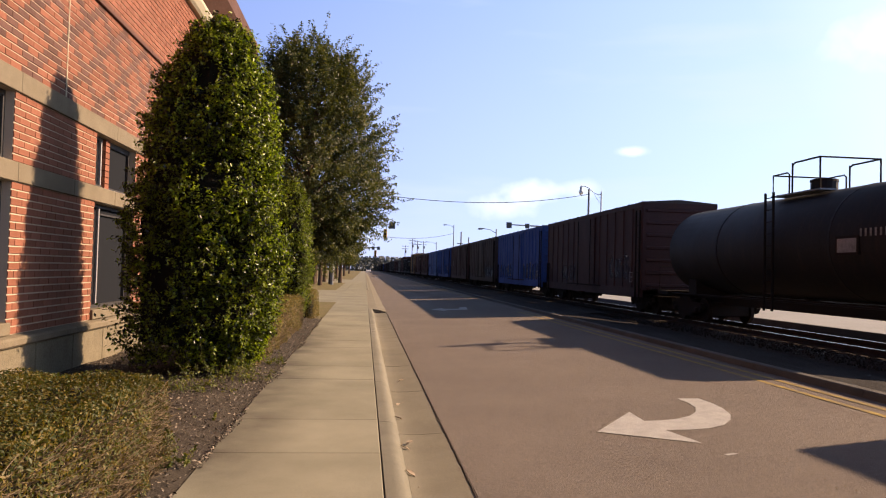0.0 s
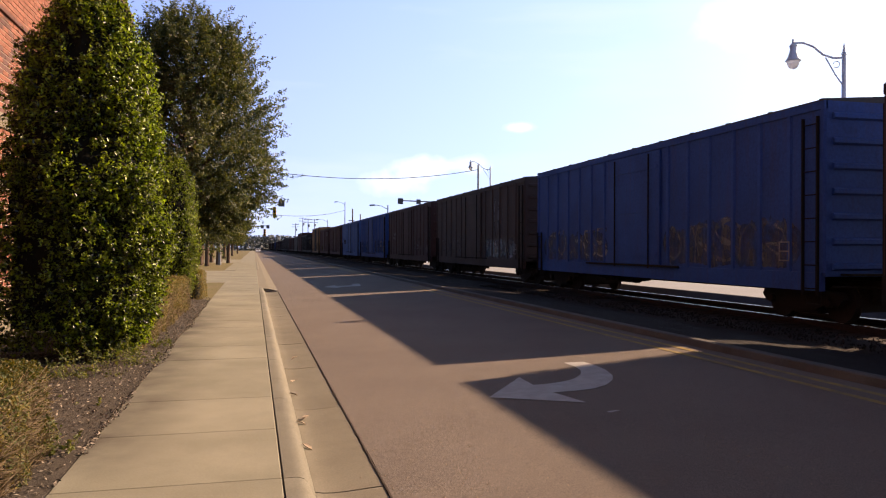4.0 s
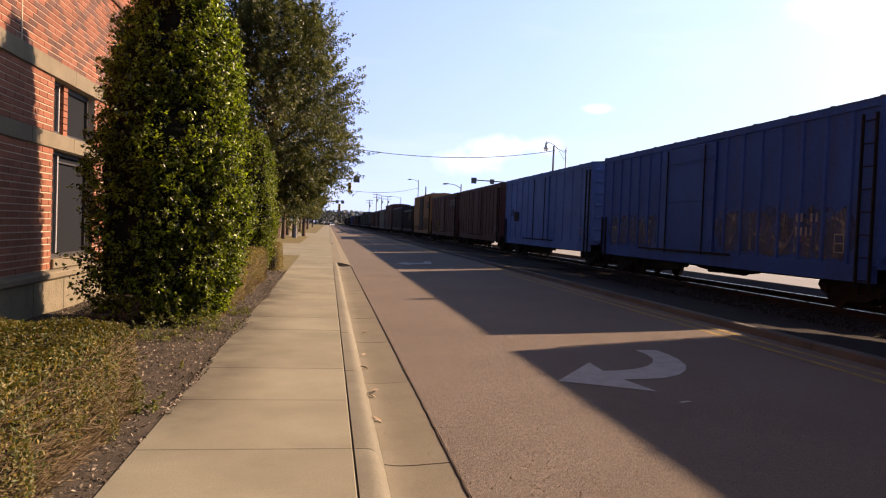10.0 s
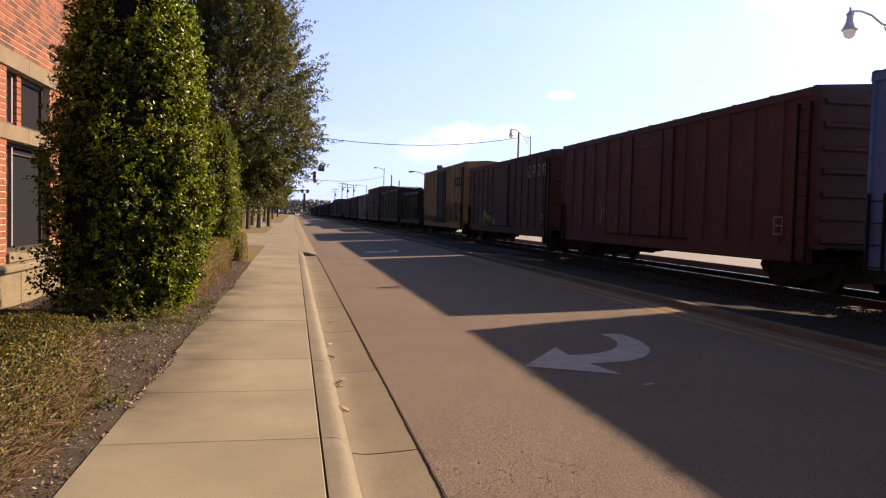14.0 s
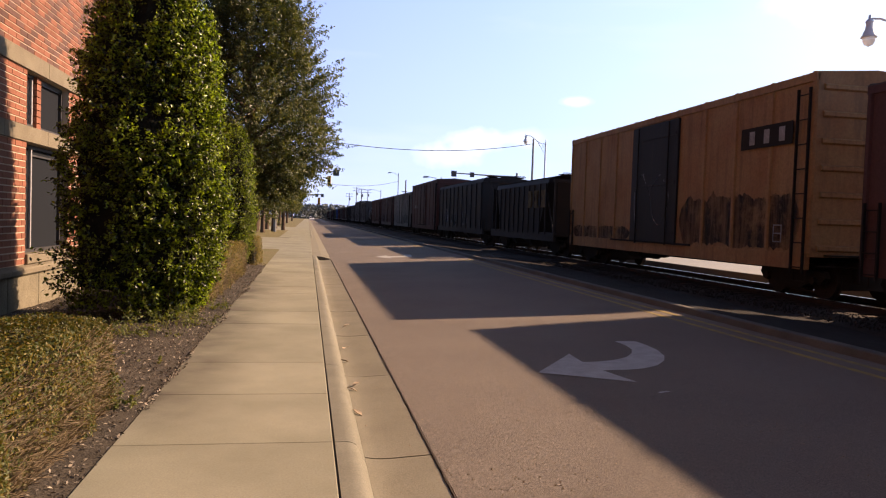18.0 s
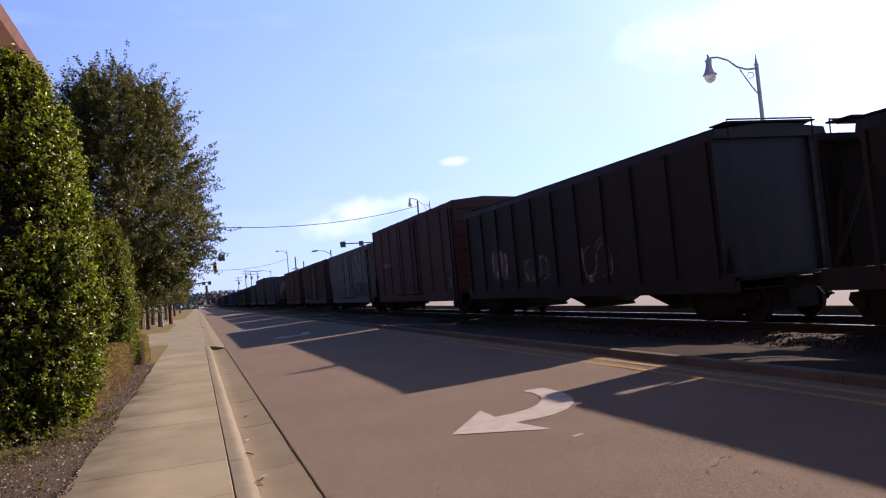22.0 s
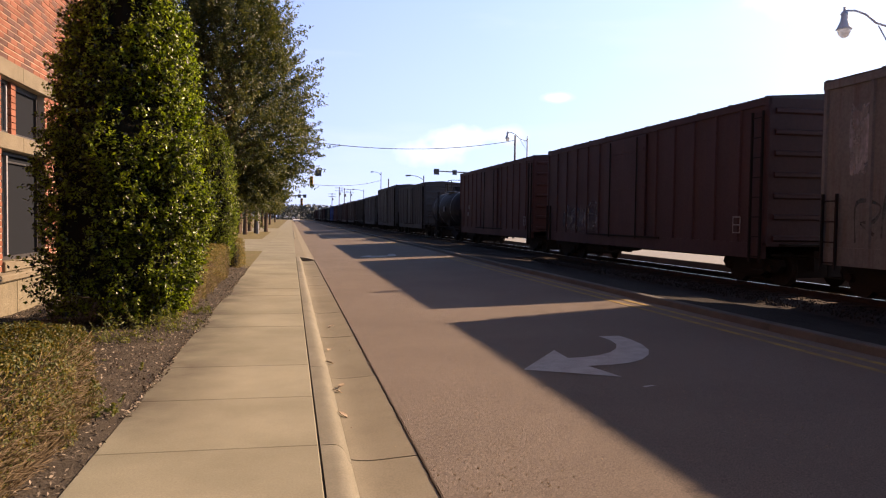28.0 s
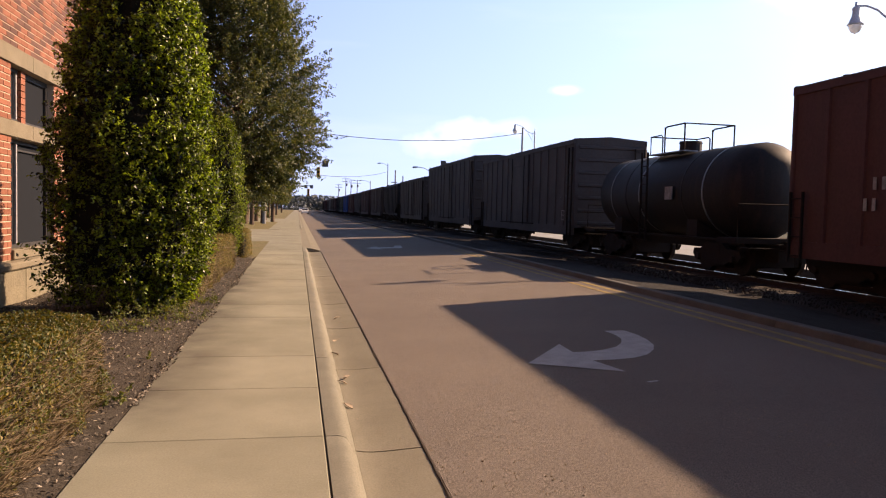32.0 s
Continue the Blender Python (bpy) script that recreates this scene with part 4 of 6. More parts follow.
        bm = tube([b, b + Vector((rr.uniform(-0.15, 0.15), rr.uniform(-0.15, 0.15), 0.5)), b + Vector((rr.uniform(-0.4, 0.4), rr.uniform(-0.4, 0.4), 1.3))], 0.035, 6, 0.02)
        part("stem", bm, M["bark"], t)
    return t


TALL_BUSH = build_bush(-2.46, 11.8, 1.05, 5.42, 0.054, 4800, 28, 21, "tall glossy green holly bush clipped to a column", deep=0.82)
def side_branch(bush, pts, count, seed):
    """A leafy shoot that the clipping missed."""
    rng = np.random.default_rng(seed)
    pts = np.array(pts, float)
    u = rng.uniform(0, 1, count) * (len(pts) - 1)
    i = np.minimum(u.astype(int), len(pts) - 2)
    c = pts[i] + (pts[i + 1] - pts[i]) * (u - i)[:, None] + rng.normal(0, 0.07, (count, 3))
    br = part("side_branch", tube([tuple(p) for p in pts], 0.012, 5, 0.005), M["bark"], bush)
    leaves_mesh("shoot_leaves", c, rng.normal(0, 1, (count, 3)), 0.075, M["leaf_bush"], br, rng, slim=0.52)


side_branch(TALL_BUSH, [(-0.5, -0.3, 0.6), (-0.95, -0.4, 1.0), (-1.28, -0.4, 0.98)], 60, 61)
side_branch(TALL_BUSH, [(-0.4, -0.3, 0.4), (-0.9, -0.4, 0.72), (-1.15, -0.4, 0.6), (-1.0, -0.42, 0.5)], 80, 62)
build_bush(-2.38, 22.8, 0.70, 4.2, 0.047, 3400, 22, 22, "smaller clipped green holly column behind the tall one")


def build_tree(x, y, h, r, trunk_h, seed, count, leaf, mat, label, category="tree", group="", name="street_tree", clumps=420):
    t = thing(name, label, category, group, at=(x, y, -0.03))
    rng = np.random.default_rng(seed)
    rr = random.Random(seed)
    bm = B()
    add_tube(bm, [(0, 0, -0.1), (0.05, 0.02, trunk_h), (0.0, 0.1, h * 0.55), (0.05, 0.0, h * 0.93)], 0.035 * h ** 0.9, 9, 0.03)
    part("trunk", bm, M["bark"], t)
    tips = []
    z_lo, z_hi = trunk_h * 0.85, h

    def crown(u):
        return r * float(np.interp(u, [0, 0.05, 0.12, 0.2, 0.3, 0.37, 0.42, 0.6, 0.78, 0.88, 0.95, 1.0], [0.35, 0.62, 0.88, 1.06, 1.12, 1.06, 0.92, 0.86, 0.76, 0.62, 0.44, 0.22]))
    n_limb = 60
    for k in range(n_limb):
        u = (k + 0.5) / n_limb
        z1 = z_lo + (z_hi - z_lo) * u
        a = k * 2.399 + rr.uniform(-0.3, 0.3)
        reach = crown(u) * rr.uniform(0.86, 1.12)
        d = Vector((cos(a), sin(a), 0))
        p2 = Vector((0, 0, z1)) + d * reach
        p0 = Vector((0.03, 0.05, max(trunk_h * 0.8, z1 - reach * 0.45)))
        p1 = p0.lerp(p2, 0.5) + Vector((0, 0, 0.12 * reach))
        bm = tube([p0, p1, p2], 0.010 * h * (1 - 0.7 * u) ** 0.5 + 0.008, 5, 0.006)
        part("limb", bm, M["bark"], t)
        tips.append(p2)
    while len(tips) < clumps:
        u = rr.random() ** 1.1
        a = rr.uniform(0, 2 * pi)
        lump = 1.0 + 0.30 * noise.noise((cos(a) * 1.7 + seed, sin(a) * 1.7, u * 4.5)) + 0.16 * noise.noise((cos(a) * 5, sin(a) * 5 + seed, u * 11.0))
        d = crown(u) * lump * (1.0 - 0.5 * rr.random() ** 2.4)
        tips.append(Vector((cos(a) * d, sin(a) * d, z_lo + (z_hi - z_lo) * u)))
    tips = np.array([tuple(p) for p in tips])
    per = count // len(tips)
    # each clump is a pointed spray that reaches outwards, the low ones hanging a little
    n = len(tips)
    out = tips - np.array([0, 0, h * 0.42])
    out[:, :2] *= 1.6
    out /= np.linalg.norm(out, axis=1, keepdims=True) + 1e-6
    out += rng.normal(0, 0.33, out.shape)
    ln = (0.2 + 0.15 * r) * rng.uniform(0.5, 1.5, (n, 1))
    c, nr = spray_leaves(tips - out * ln, tips + out * ln, per, 0.036 * r + 0.02, rng)
    leaves_mesh("crown", c, nr, leaf, mat, t, rng, slim=0.42)
    return t


build_tree(-2.25, 28.5, 9.75, 2.75, 2.75, 31, 170000, 0.105, M["leaf_oak"], "dense dark green oak street tree", group="street trees", clumps=1700)
for i, (x, y, h, r) in enumerate(((-4.9, 74.3, 8.0, 2.3), (-4.1, 70.9, 7.6, 2.1), (-3.4, 77.0, 8.0, 2.2), (-2.7, 85.0, 8.0, 2.2), (-4.6, 58.0, 8.0, 2.3), (-4.4, 120.0, 8.5, 2.5), (-4.3, 160.0, 9.0, 2.6), (-4.5, 221.0, 9.0, 2.6), (-5.2, 81.0, 8.0, 2.1), (-4.6, 88.0, 8.2, 2.2), (-3.9, 94.0, 8.0, 2.2), (-5.4, 66.0, 7.8, 2.1))):
    build_tree(x, y, h, r, 3.1, 40 + i, 12000, 0.26, M["leaf_oak"], "street tree in a row along the sidewalk", group="street trees")


def build_weed(x, y, r, h, n, seed, label):
    """A low leafy weed: thin stalks with small leaves along them, and a few blades."""
    t = thing("weed_tuft", label, "weeds", "weeds in the bed", at=(x, y, 0.03))
    rng = np.random.default_rng(seed)
    stalks = max(8, n // 16)
    a, d = rng.uniform(0, 2 * pi, stalks), r * np.sqrt(rng.uniform(0, 1, stalks))
    foot = np.stack([np.cos(a) * d, np.sin(a) * d, np.full(stalks, -0.01)], 1)
    lean = rng.normal(0, 0.35, (stalks, 3)) * h
    tip = foot + lean + np.array([0, 0, 1.0]) * (h * rng.uniform(0.4, 1.0, (stalks, 1)))
    tip[:, 2] = np.maximum(tip[:, 2], 0.03)
    bm = B()
    for p, q in zip(foot, tip):
        add_rod(bm, p, q, 0.0025, 0.001, 3, False)
    part("stem_growth", bm, M["weed"], t, kind="stuff")
    c, nr = spray_leaves(foot, tip, 22, 0.05, rng)
    c[:, 2] = np.maximum(c[:, 2], 0.005)
    leaves_mesh("foliage", c, nr, 0.042, M["weed"], t, rng, slim=0.5)


build_weed(-2.0, 10.2, 0.42, 0.40, 460, 71, "green and yellow leafy weeds at the foot of the bush")
build_weed(-2.5, 10.1, 0.25, 0.25, 160, 72, "small pale weeds at the foot of the bush")
build_weed(-1.62, 11.2, 0.3, 0.30, 240, 73, "green and yellow leafy weeds at the foot of the bush")
build_weed(-1.55, 6.6, 0.22, 0.16, 200, 74, "low green weeds between hedge and sidewalk")
build_weed(-1.6, 13.2, 0.3, 0.26, 200, 76, "small green weeds beside the dry hedge")
build_weed(-1.9, 8.6, 0.5, 0.08, 90, 78, "sparse seedlings in the mulch")
build_weed(-3.2, 7.1, 0.15, 0.42, 30, 77, "few tall dry weed stalks behind the hedge")


# ---------------------------------------------------------------- the train
def truck_parts(car, y, name="truck"):
    """A four-wheel truck at y under a car."""
    e = part(name, box(-1.1, 1.1, -0.2, 0.2, 0.5, 0.8), M["iron"], car, "four-wheel truck")
    e.matrix_basis = pose(0, y, 0)
    for sgn in (-1, 1):
        x = sgn * 1.02
        side = [(-1.25, 0.52), (-1.18, 0.66), (-0.55, 0.70), (-0.3, 0.86), (0.3, 0.86), (0.55, 0.70), (1.18, 0.66), (1.25, 0.52), (1.1, 0.36), (0.72, 0.38), (0.42, 0.24), (-0.42, 0.24), (-0.72, 0.38), (-1.1, 0.36)]
        part("side_frame", prism(side, "x", x - 0.07, x + 0.07), M["iron"], e)
        for k in (-1, 1):
            part("axle_cap", rod((x + sgn * 0.06, k * 0.89, 0.43), (x + sgn * 0.15, k * 0.89, 0.43), 0.11, 0.09, 10), M["wheel"], e)
    part("spring_plank", box(-0.98, 0.98, -0.42, 0.42, 0.17, 0.62), M["iron"], e)
    for k in (-1, 1):
        part("brake_beam", box(-0.8, 0.8, min(k * 0.36, k * 0.52), max(k * 0.36, k * 0.52), 0.22, 0.58), M["iron"], e)
        part("brake_lever", box(-0.66, 0.66, min(k * 0.5, k * 1.26), max(k * 0.5, k * 1.26), 0.26, 0.72), M["iron"], e)
    for k in (-1, 1):
        w = rod((-0.75, 0, 0), (0.75, 0, 0), 0.08, 0.08, 8)
        for sgn in (-1, 1):
            add_rod(w, (sgn * 0.69, 0, 0), (sgn * 0.72, 0, 0), 0.455, 0.455, 20)
            add_rod(w, (sgn * 0.72, 0, 0), (sgn * 0.83, 0, 0), 0.43, 0.425, 20)
        ws = part("wheelset", w, M["wheel"], e)
        ws.matrix_basis = pose(0, k * 0.89, 0.43)
    return e


def coupler(car, half, sgn):
    y = sgn * half
    bm = box(-0.09, 0.09, min(y, y + sgn * 0.75), max(y, y + sgn * 0.75), 0.78, 0.98)
    add_box(bm, -0.16, 0.16, min(y + sgn * 0.7, y + sgn * 0.98), max(y + sgn * 0.7, y + sgn * 0.98), 0.74, 1.03)
    part("coupler", bm, M["iron"], car)
    part("draft_gear", box(-0.38, 0.38, min(y - sgn * 0.9, y + sgn * 0.2), max(y - sgn * 0.9, y + sgn * 0.2), 0.42, 0.9), M["iron"], car)
    part("uncoupling_lever", tube([(-1.45, y + sgn * 0.08, 0.8), (-0.5, y + sgn * 0.1, 0.78), (-0.3, y + sgn * 0.5, 0.72)], 0.02, 5), M["iron"], car)
    part("brake_hose", tube([(0.35, y + sgn * 0.1, 0.85), (0.35, y + sgn * 0.45, 0.5), (0.2, y + sgn * 0.85, 0.55)], 0.025, 6), M["iron"], car)


def ladder(car, x, y, z0, z1, along, mat, n):
    """Stiles and rungs flat against a side (along y) or an end (along x)."""
    bm = B()
    w = 0.42
    for s in (-0.5, 0.5):
        if along == "y":
            add_box(bm, x - 0.03, x + 0.03, y + s * w - 0.02, y + s * w + 0.02, z0, z1)
        else:
            add_box(bm, x + s * w - 0.02, x + s * w + 0.02, y - 0.03, y + 0.03, z0, z1)
    for i in range(n):
        z = z0 + 0.15 + (z1 - z0 - 0.3) * i / (n - 1)
        if along == "y":
            add_rod(bm, (x, y - w / 2, z), (x, y + w / 2, z), 0.014, None, 5, False)
        else:
            add_rod(bm, (x - w / 2, y, z), (x + w / 2, y, z), 0.014, None, 5, False)
    part("ladder", bm, mat, car)


STROKES = [((0, 0), (0.05, 0.6), (0.3, 1), (0.7, 0.95), (0.95, 0.55), (1, 0)), ((0.5, 1), (0.05, 0.75), (0.05, 0.25), (0.5, 0), (0.95, 0.25), (0.95, 0.75), (0.5, 1.02)),
           ((1, 0.9), (0.5, 1), (0.05, 0.8), (0.3, 0.55), (0.8, 0.45), (1, 0.2), (0.5, 0), (0, 0.1)), ((0, 1), (0.1, 0.3), (0.5, 0), (0.9, 0.3), (1, 0.95)),
           ((0, 0), (0.08, 1), (0.8, 0.9), (0.7, 0.5), (0.15, 0.5), (1, 0)), ((0, 1), (0.3, 0.05), (0.5, 0.7), (0.75, 0), (1, 1))]


def graffiti(car, face, y0, y1, z0, z1, mats, seed, name="graffiti"):
    """Sprayed shapes: each one a curved ribbon of uneven width a few millimetres off the panel."""
    rr = random.Random(seed)
    n = max(2, int((y1 - y0) / 0.8))
    for i in range(n):
        cell = (y1 - y0) / n
        w, ya = cell * rr.uniform(0.85, 1.25), y0 + cell * i
        za, hh = z0 + rr.uniform(0, 0.2) * (z1 - z0), (z1 - z0) * rr.uniform(0.65, 0.95)
        ctl = [(ya + w * (1 - u + rr.uniform(-0.09, 0.09)), za + hh * (v + rr.uniform(-0.08, 0.08))) for u, v in rr.choice(STROKES)]
        ctl = [ctl[0]] + ctl + [ctl[-1]]
        pts = []
        for a, b, c, d in zip(ctl, ctl[1:], ctl[2:], ctl[3:]):
            for k in range(5):
                q = k / 5
                pts.append(tuple(0.5 * (2 * b[m] + (c[m] - a[m]) * q + (2 * a[m] - 5 * b[m] + 4 * c[m] - d[m]) * q * q + (3 * b[m] - a[m] - 3 * c[m] + d[m]) * q ** 3) for m in (0, 1)))
        th = rr.uniform(0.03, 0.09)
        bm, prev = B(), None
        for k, (p, q) in enumerate(zip(pts, pts[1:])):
            t = Vector((q[0] - p[0], q[1] - p[1]))
            if t.length < 1e-5:
                continue
            t.normalize()
            e = th * (0.65 + 0.35 * sin(k * 0.7 + seed))
            row = [bm.verts.new((face, p[0] - t.y * e, p[1] + t.x * e)), bm.verts.new((face, p[0] + t.y * e, p[1] - t.x * e))]
            if prev:
                bm.faces.new((prev[0], prev[1], row[1], row[0]))
            prev = row
        part(name, bm, mats, car, "sprayed graffiti stroke")


def overspray(car, face, y0, y1, z0, z1, mat, seed, label="faded band of old spray paint"):
    """A patch of old paint with a ragged upper and lower edge."""
    bm, prev = B(), None
    n = max(8, int((y1 - y0) / 0.06))
    mid, half = (z0 + z1) / 2, (z1 - z0) / 2
    for i in range(n + 1):
        y = y0 + (y1 - y0) * i / n
        k = min(1.0, (i / n) * 14.0, (1.0 - i / n) * 14.0) ** 0.5
        up = mid + half * k * (0.8 + 0.35 * noise.noise((y * 0.9, seed, 0.0)) + 0.22 * noise.noise((y * 3.1, seed, 2.0)) + 0.18 * noise.noise((y * 9.0, seed, 4.0)))
        dn = mid - half * k * (0.9 + 0.2 * noise.noise((y * 1.1, seed, 5.0)) + 0.14 * noise.noise((y * 7.0, seed, 7.0)))
        row = [bm.verts.new((face, y, dn)), bm.verts.new((face, y, max(up, dn + 0.01)))]
        if prev:
            bm.faces.new((prev[0], prev[1], row[1], row[0]))
        prev = row
    part("overspray", bm, mat, car, label)


def stencil(car, face, y, z, n, rows, size, mat, name="stencil_bar"):
    """Unreadable lettering as plain bars."""
    for r in range(rows):
        for i in range(n):
            if (i * 5 + r * 3) % 7 == 3:
                continue
            ya = y + i * size * 0.85
            za = z - r * size * 1.5
            part(name, box(face - 0.002, face + 0.002, ya, ya + size * 0.34, za, za + size * 0.9), mat, car, "worn painted lettering")


def build_boxcar(label, paint, length, height, door=(-1.6, 1.6), ribs=14, door_paint=None, door_style="plug", trim=None, gear=1.2, group="freight cars"):
    car = thing("boxcar", label, "boxcar", group)
    hl, w = length / 2, 1.6
    zs, zt = 0.70, height
    body = box(-w + 0.045, w - 0.045, -hl, hl, 1.0, zt, bevel=0.0)
    part("body", body, PAINT[paint], car)
    part("side_sill", box(-w, -w + 0.12, -hl + 0.1, hl - 0.1, zs, 1.08), PAINT[paint], car)
    part("side_sill", box(w - 0.12, w, -hl + 0.1, hl - 0.1, zs, 1.08), PAINT[paint], car)
    part("side_plate", box(-w, -w + 0.08, -hl, hl, zt - 0.16, zt), PAINT[paint], car)
    part("side_plate", box(w - 0.08, w, -hl, hl, zt - 0.16, zt), PAINT[paint], car)
    # peaked roof with raised panel seams
    part("roof", prism([(-w, zt), (w, zt), (w, zt + 0.03), (0, zt + 0.13), (-w, zt + 0.03)], "y", -hl, hl), PAINT[trim or "darkgrey"], car)
    seam = None
    n = 11
    for i in range(n):
        y = -hl + 0.1 + (length - 0.2) * i / (n - 1)
        if seam is None:
            seam = part("roof_rib", prism([(-w - 0.005, zt + 0.02), (w + 0.005, zt + 0.02), (w + 0.005, zt + 0.048), (0, zt + 0.165), (-w - 0.005, zt + 0.048)], "y", -0.05, 0.05), PAINT[trim or "darkgrey"], car)
            seam.matrix_basis = pose(0, y, 0)
        else:
            share("roof_rib", seam, car, pose(0, y, 0))
    # side posts
    post = None
    for sgn in (-1, 1):
        for i in range(ribs + 1):
            y = -hl + 0.07 + (length - 0.14) * i / ribs
            if door[0] - 0.05 < y < door[1] + 0.05:
                continue
            m = pose(0, y, 0) if sgn < 0 else pose(0, y, 0, 0, 0, 180)
            if post is None:
                post = part("side_post", prism([(-w + 0.05, -0.075), (-w + 0.0, -0.045), (-w + 0.0, 0.045), (-w + 0.05, 0.075)], "z", 1.08, zt - 0.16), PAINT[paint], car)
                post.matrix_basis = m
            else:
                share("side_post", post, car, m)
    for sgn in (-1, 1):
        xo = sgn * (w + 0.03)
        d = part("door", box(min(sgn * (w - 0.04), xo), max(sgn * (w - 0.04), xo), door[0], door[1], 1.1, zt - 0.2, bevel=0.01), PAINT[door_paint or paint], car)
        if door_style == "louvre":
            for k in range(9):
                z = 1.4 + (zt - 1.9) * k / 8
                part("slat", box(min(xo, xo + sgn * 0.03), max(xo, xo + sgn * 0.03), door[0] + 0.1, door[1] - 0.1, z, z + 0.12), PAINT[door_paint or paint], d)
        else:
            for yy in (door[0] + 0.55, door[1] - 0.55):
                part("lock_rod", rod((xo + sgn * 0.04, yy, 1.0), (xo + sgn * 0.04, yy, zt - 0.25), 0.022, None, 6), M["iron"], d)
            for z in (1.35, (1.1 + zt) / 2 - 0.2, zt - 0.7):
                part("door_panel_rib", box(min(xo, xo + sgn * 0.02), max(xo, xo + sgn * 0.02), door[0] + 0.1, door[1] - 0.1, z, z + 0.1), PAINT[door_paint or paint], d)
        part("door_track", box(min(sgn * w, xo + sgn * 0.03), max(sgn * w, xo + sgn * 0.03), door[0] - 1.0, door[1] + 1.6, 1.04, 1.1), M["iron"], car)
        ladder(car, sgn * (w + 0.04), -hl + 0.35, 0.6, zt - 0.3, "y", M["iron"], 8)
        ladder(car, sgn * (w + 0.04), hl - 0.35, 0.6, 2.2, "y", M["iron"], 4)
    for sgn in (-1, 1):
        rib = None
        for k in range(7):
            z = 1.2 + (zt - 1.5) * k / 6
            if rib is None:
                rib = part("end_rib", prism([(-0.08, -0.09), (0.0, -0.04), (0.0, 0.04), (-0.08, 0.09)], "x", -w + 0.2, w - 0.2), PAINT[paint], car)
                rib.matrix_basis = pose(0, sgn * (hl + 0.06), z, 0, 0, 0 if sgn > 0 else 180)
            else:
                share("end_rib", rib, car, pose(0, sgn * (hl + 0.06), z, 0, 0, 0 if sgn > 0 else 180))
        ladder(car, -sgn * 1.25, sgn * (hl + 0.1), 0.7, zt - 0.3, "x", M["iron"], 8)
        part("crossover_step", box(-1.2, 1.2, min(sgn * hl, sgn * (hl + 0.28)), max(sgn * hl, sgn * (hl + 0.28)), 1.02, 1.06), M["iron"], car)
        coupler(car, hl, sgn)
    part("centre_sill", box(-0.2, 0.2, -hl, hl, 0.62, 1.0), M["iron"], car)
    for i in range(6):
        y = -hl * 0.62 + hl * 1.24 * i / 5
        part("cross_bearer", prism([(-w + 0.1, 1.0), (w - 0.1, 1.0), (w - 0.1, 0.9), (0.25, 0.70), (-0.25, 0.70), (-w + 0.1, 0.9)], "y", y - 0.05, y + 0.05), M["iron"], car)
    # brake gear hung from the underframe, and the small stencil frame by the steps
    part("air_reservoir", rod((-0.75, gear, 0.66), (-0.75, gear + 1.1, 0.66), 0.21, 0.21, 12), M["iron"], car)
    part("brake_cylinder", rod((-0.85, gear + 2.0, 0.68), (-0.85, gear + 2.6, 0.68), 0.17, 0.12, 10), M["iron"], car)
    part("brake_valve", box(-1.0, -0.6, gear + 1.3, gear + 1.75, 0.46, 0.95, bevel=0.03), M["iron"], car)
    part("valve_bracket", prism([(gear - 0.5, 0.9), (gear - 0.3, 0.55), (gear + 0.1, 0.5), (gear + 0.3, 0.9)], "x", -0.55, -0.45), M["iron"], car)
    part("brake_rod", rod((-0.5, -hl + 2.8, 0.62), (-0.5, hl - 2.8, 0.62), 0.02, None, 5), M["iron"], car)
    part("air_pipe", tube([(-1.1, -hl + 2.4, 0.66), (-1.1, gear - 0.4, 0.64), (-1.05, gear + 0.4, 0.5), (-1.1, gear + 1.4, 0.63), (-1.1, hl - 2.4, 0.66)], 0.025, 5), M["iron"], car)
    for k in (0.6, 3.1, 3.9):
        part("pipe_hanger", box(-1.16, -1.04, gear + k, gear + k + 0.06, 0.52, 0.95), M["iron"], car)
    for sgn in (-1, 1):
        for x in (-1.5, 1.5):
            part("sill_step", tube([(x, sgn * (hl - 0.2), 0.9), (x, sgn * (hl - 0.2), 0.42), (x, sgn * (hl - 0.62), 0.42), (x, sgn * (hl - 0.62), 0.9)], 0.018, 5), M["iron"], car)
    bm = B()
    for a, b, z0, z1 in ((0, 0.34, 1.3, 1.33), (0, 0.34, 1.5, 1.53), (0, 0.34, 1.7, 1.73), (0, 0.03, 1.33, 1.7), (0.31, 0.34, 1.33, 1.7)):
        add_box(bm, -w - 0.014, -w - 0.01, -hl + 1.0 + a, -hl + 1.0 + b, z0, z1)
    part("stencil_frame", bm, M["letter_white"], car, "small pale stencil frame")
    for sgn in (-1, 1):
        truck_parts(car, sgn * (hl - 1.3))
    return car


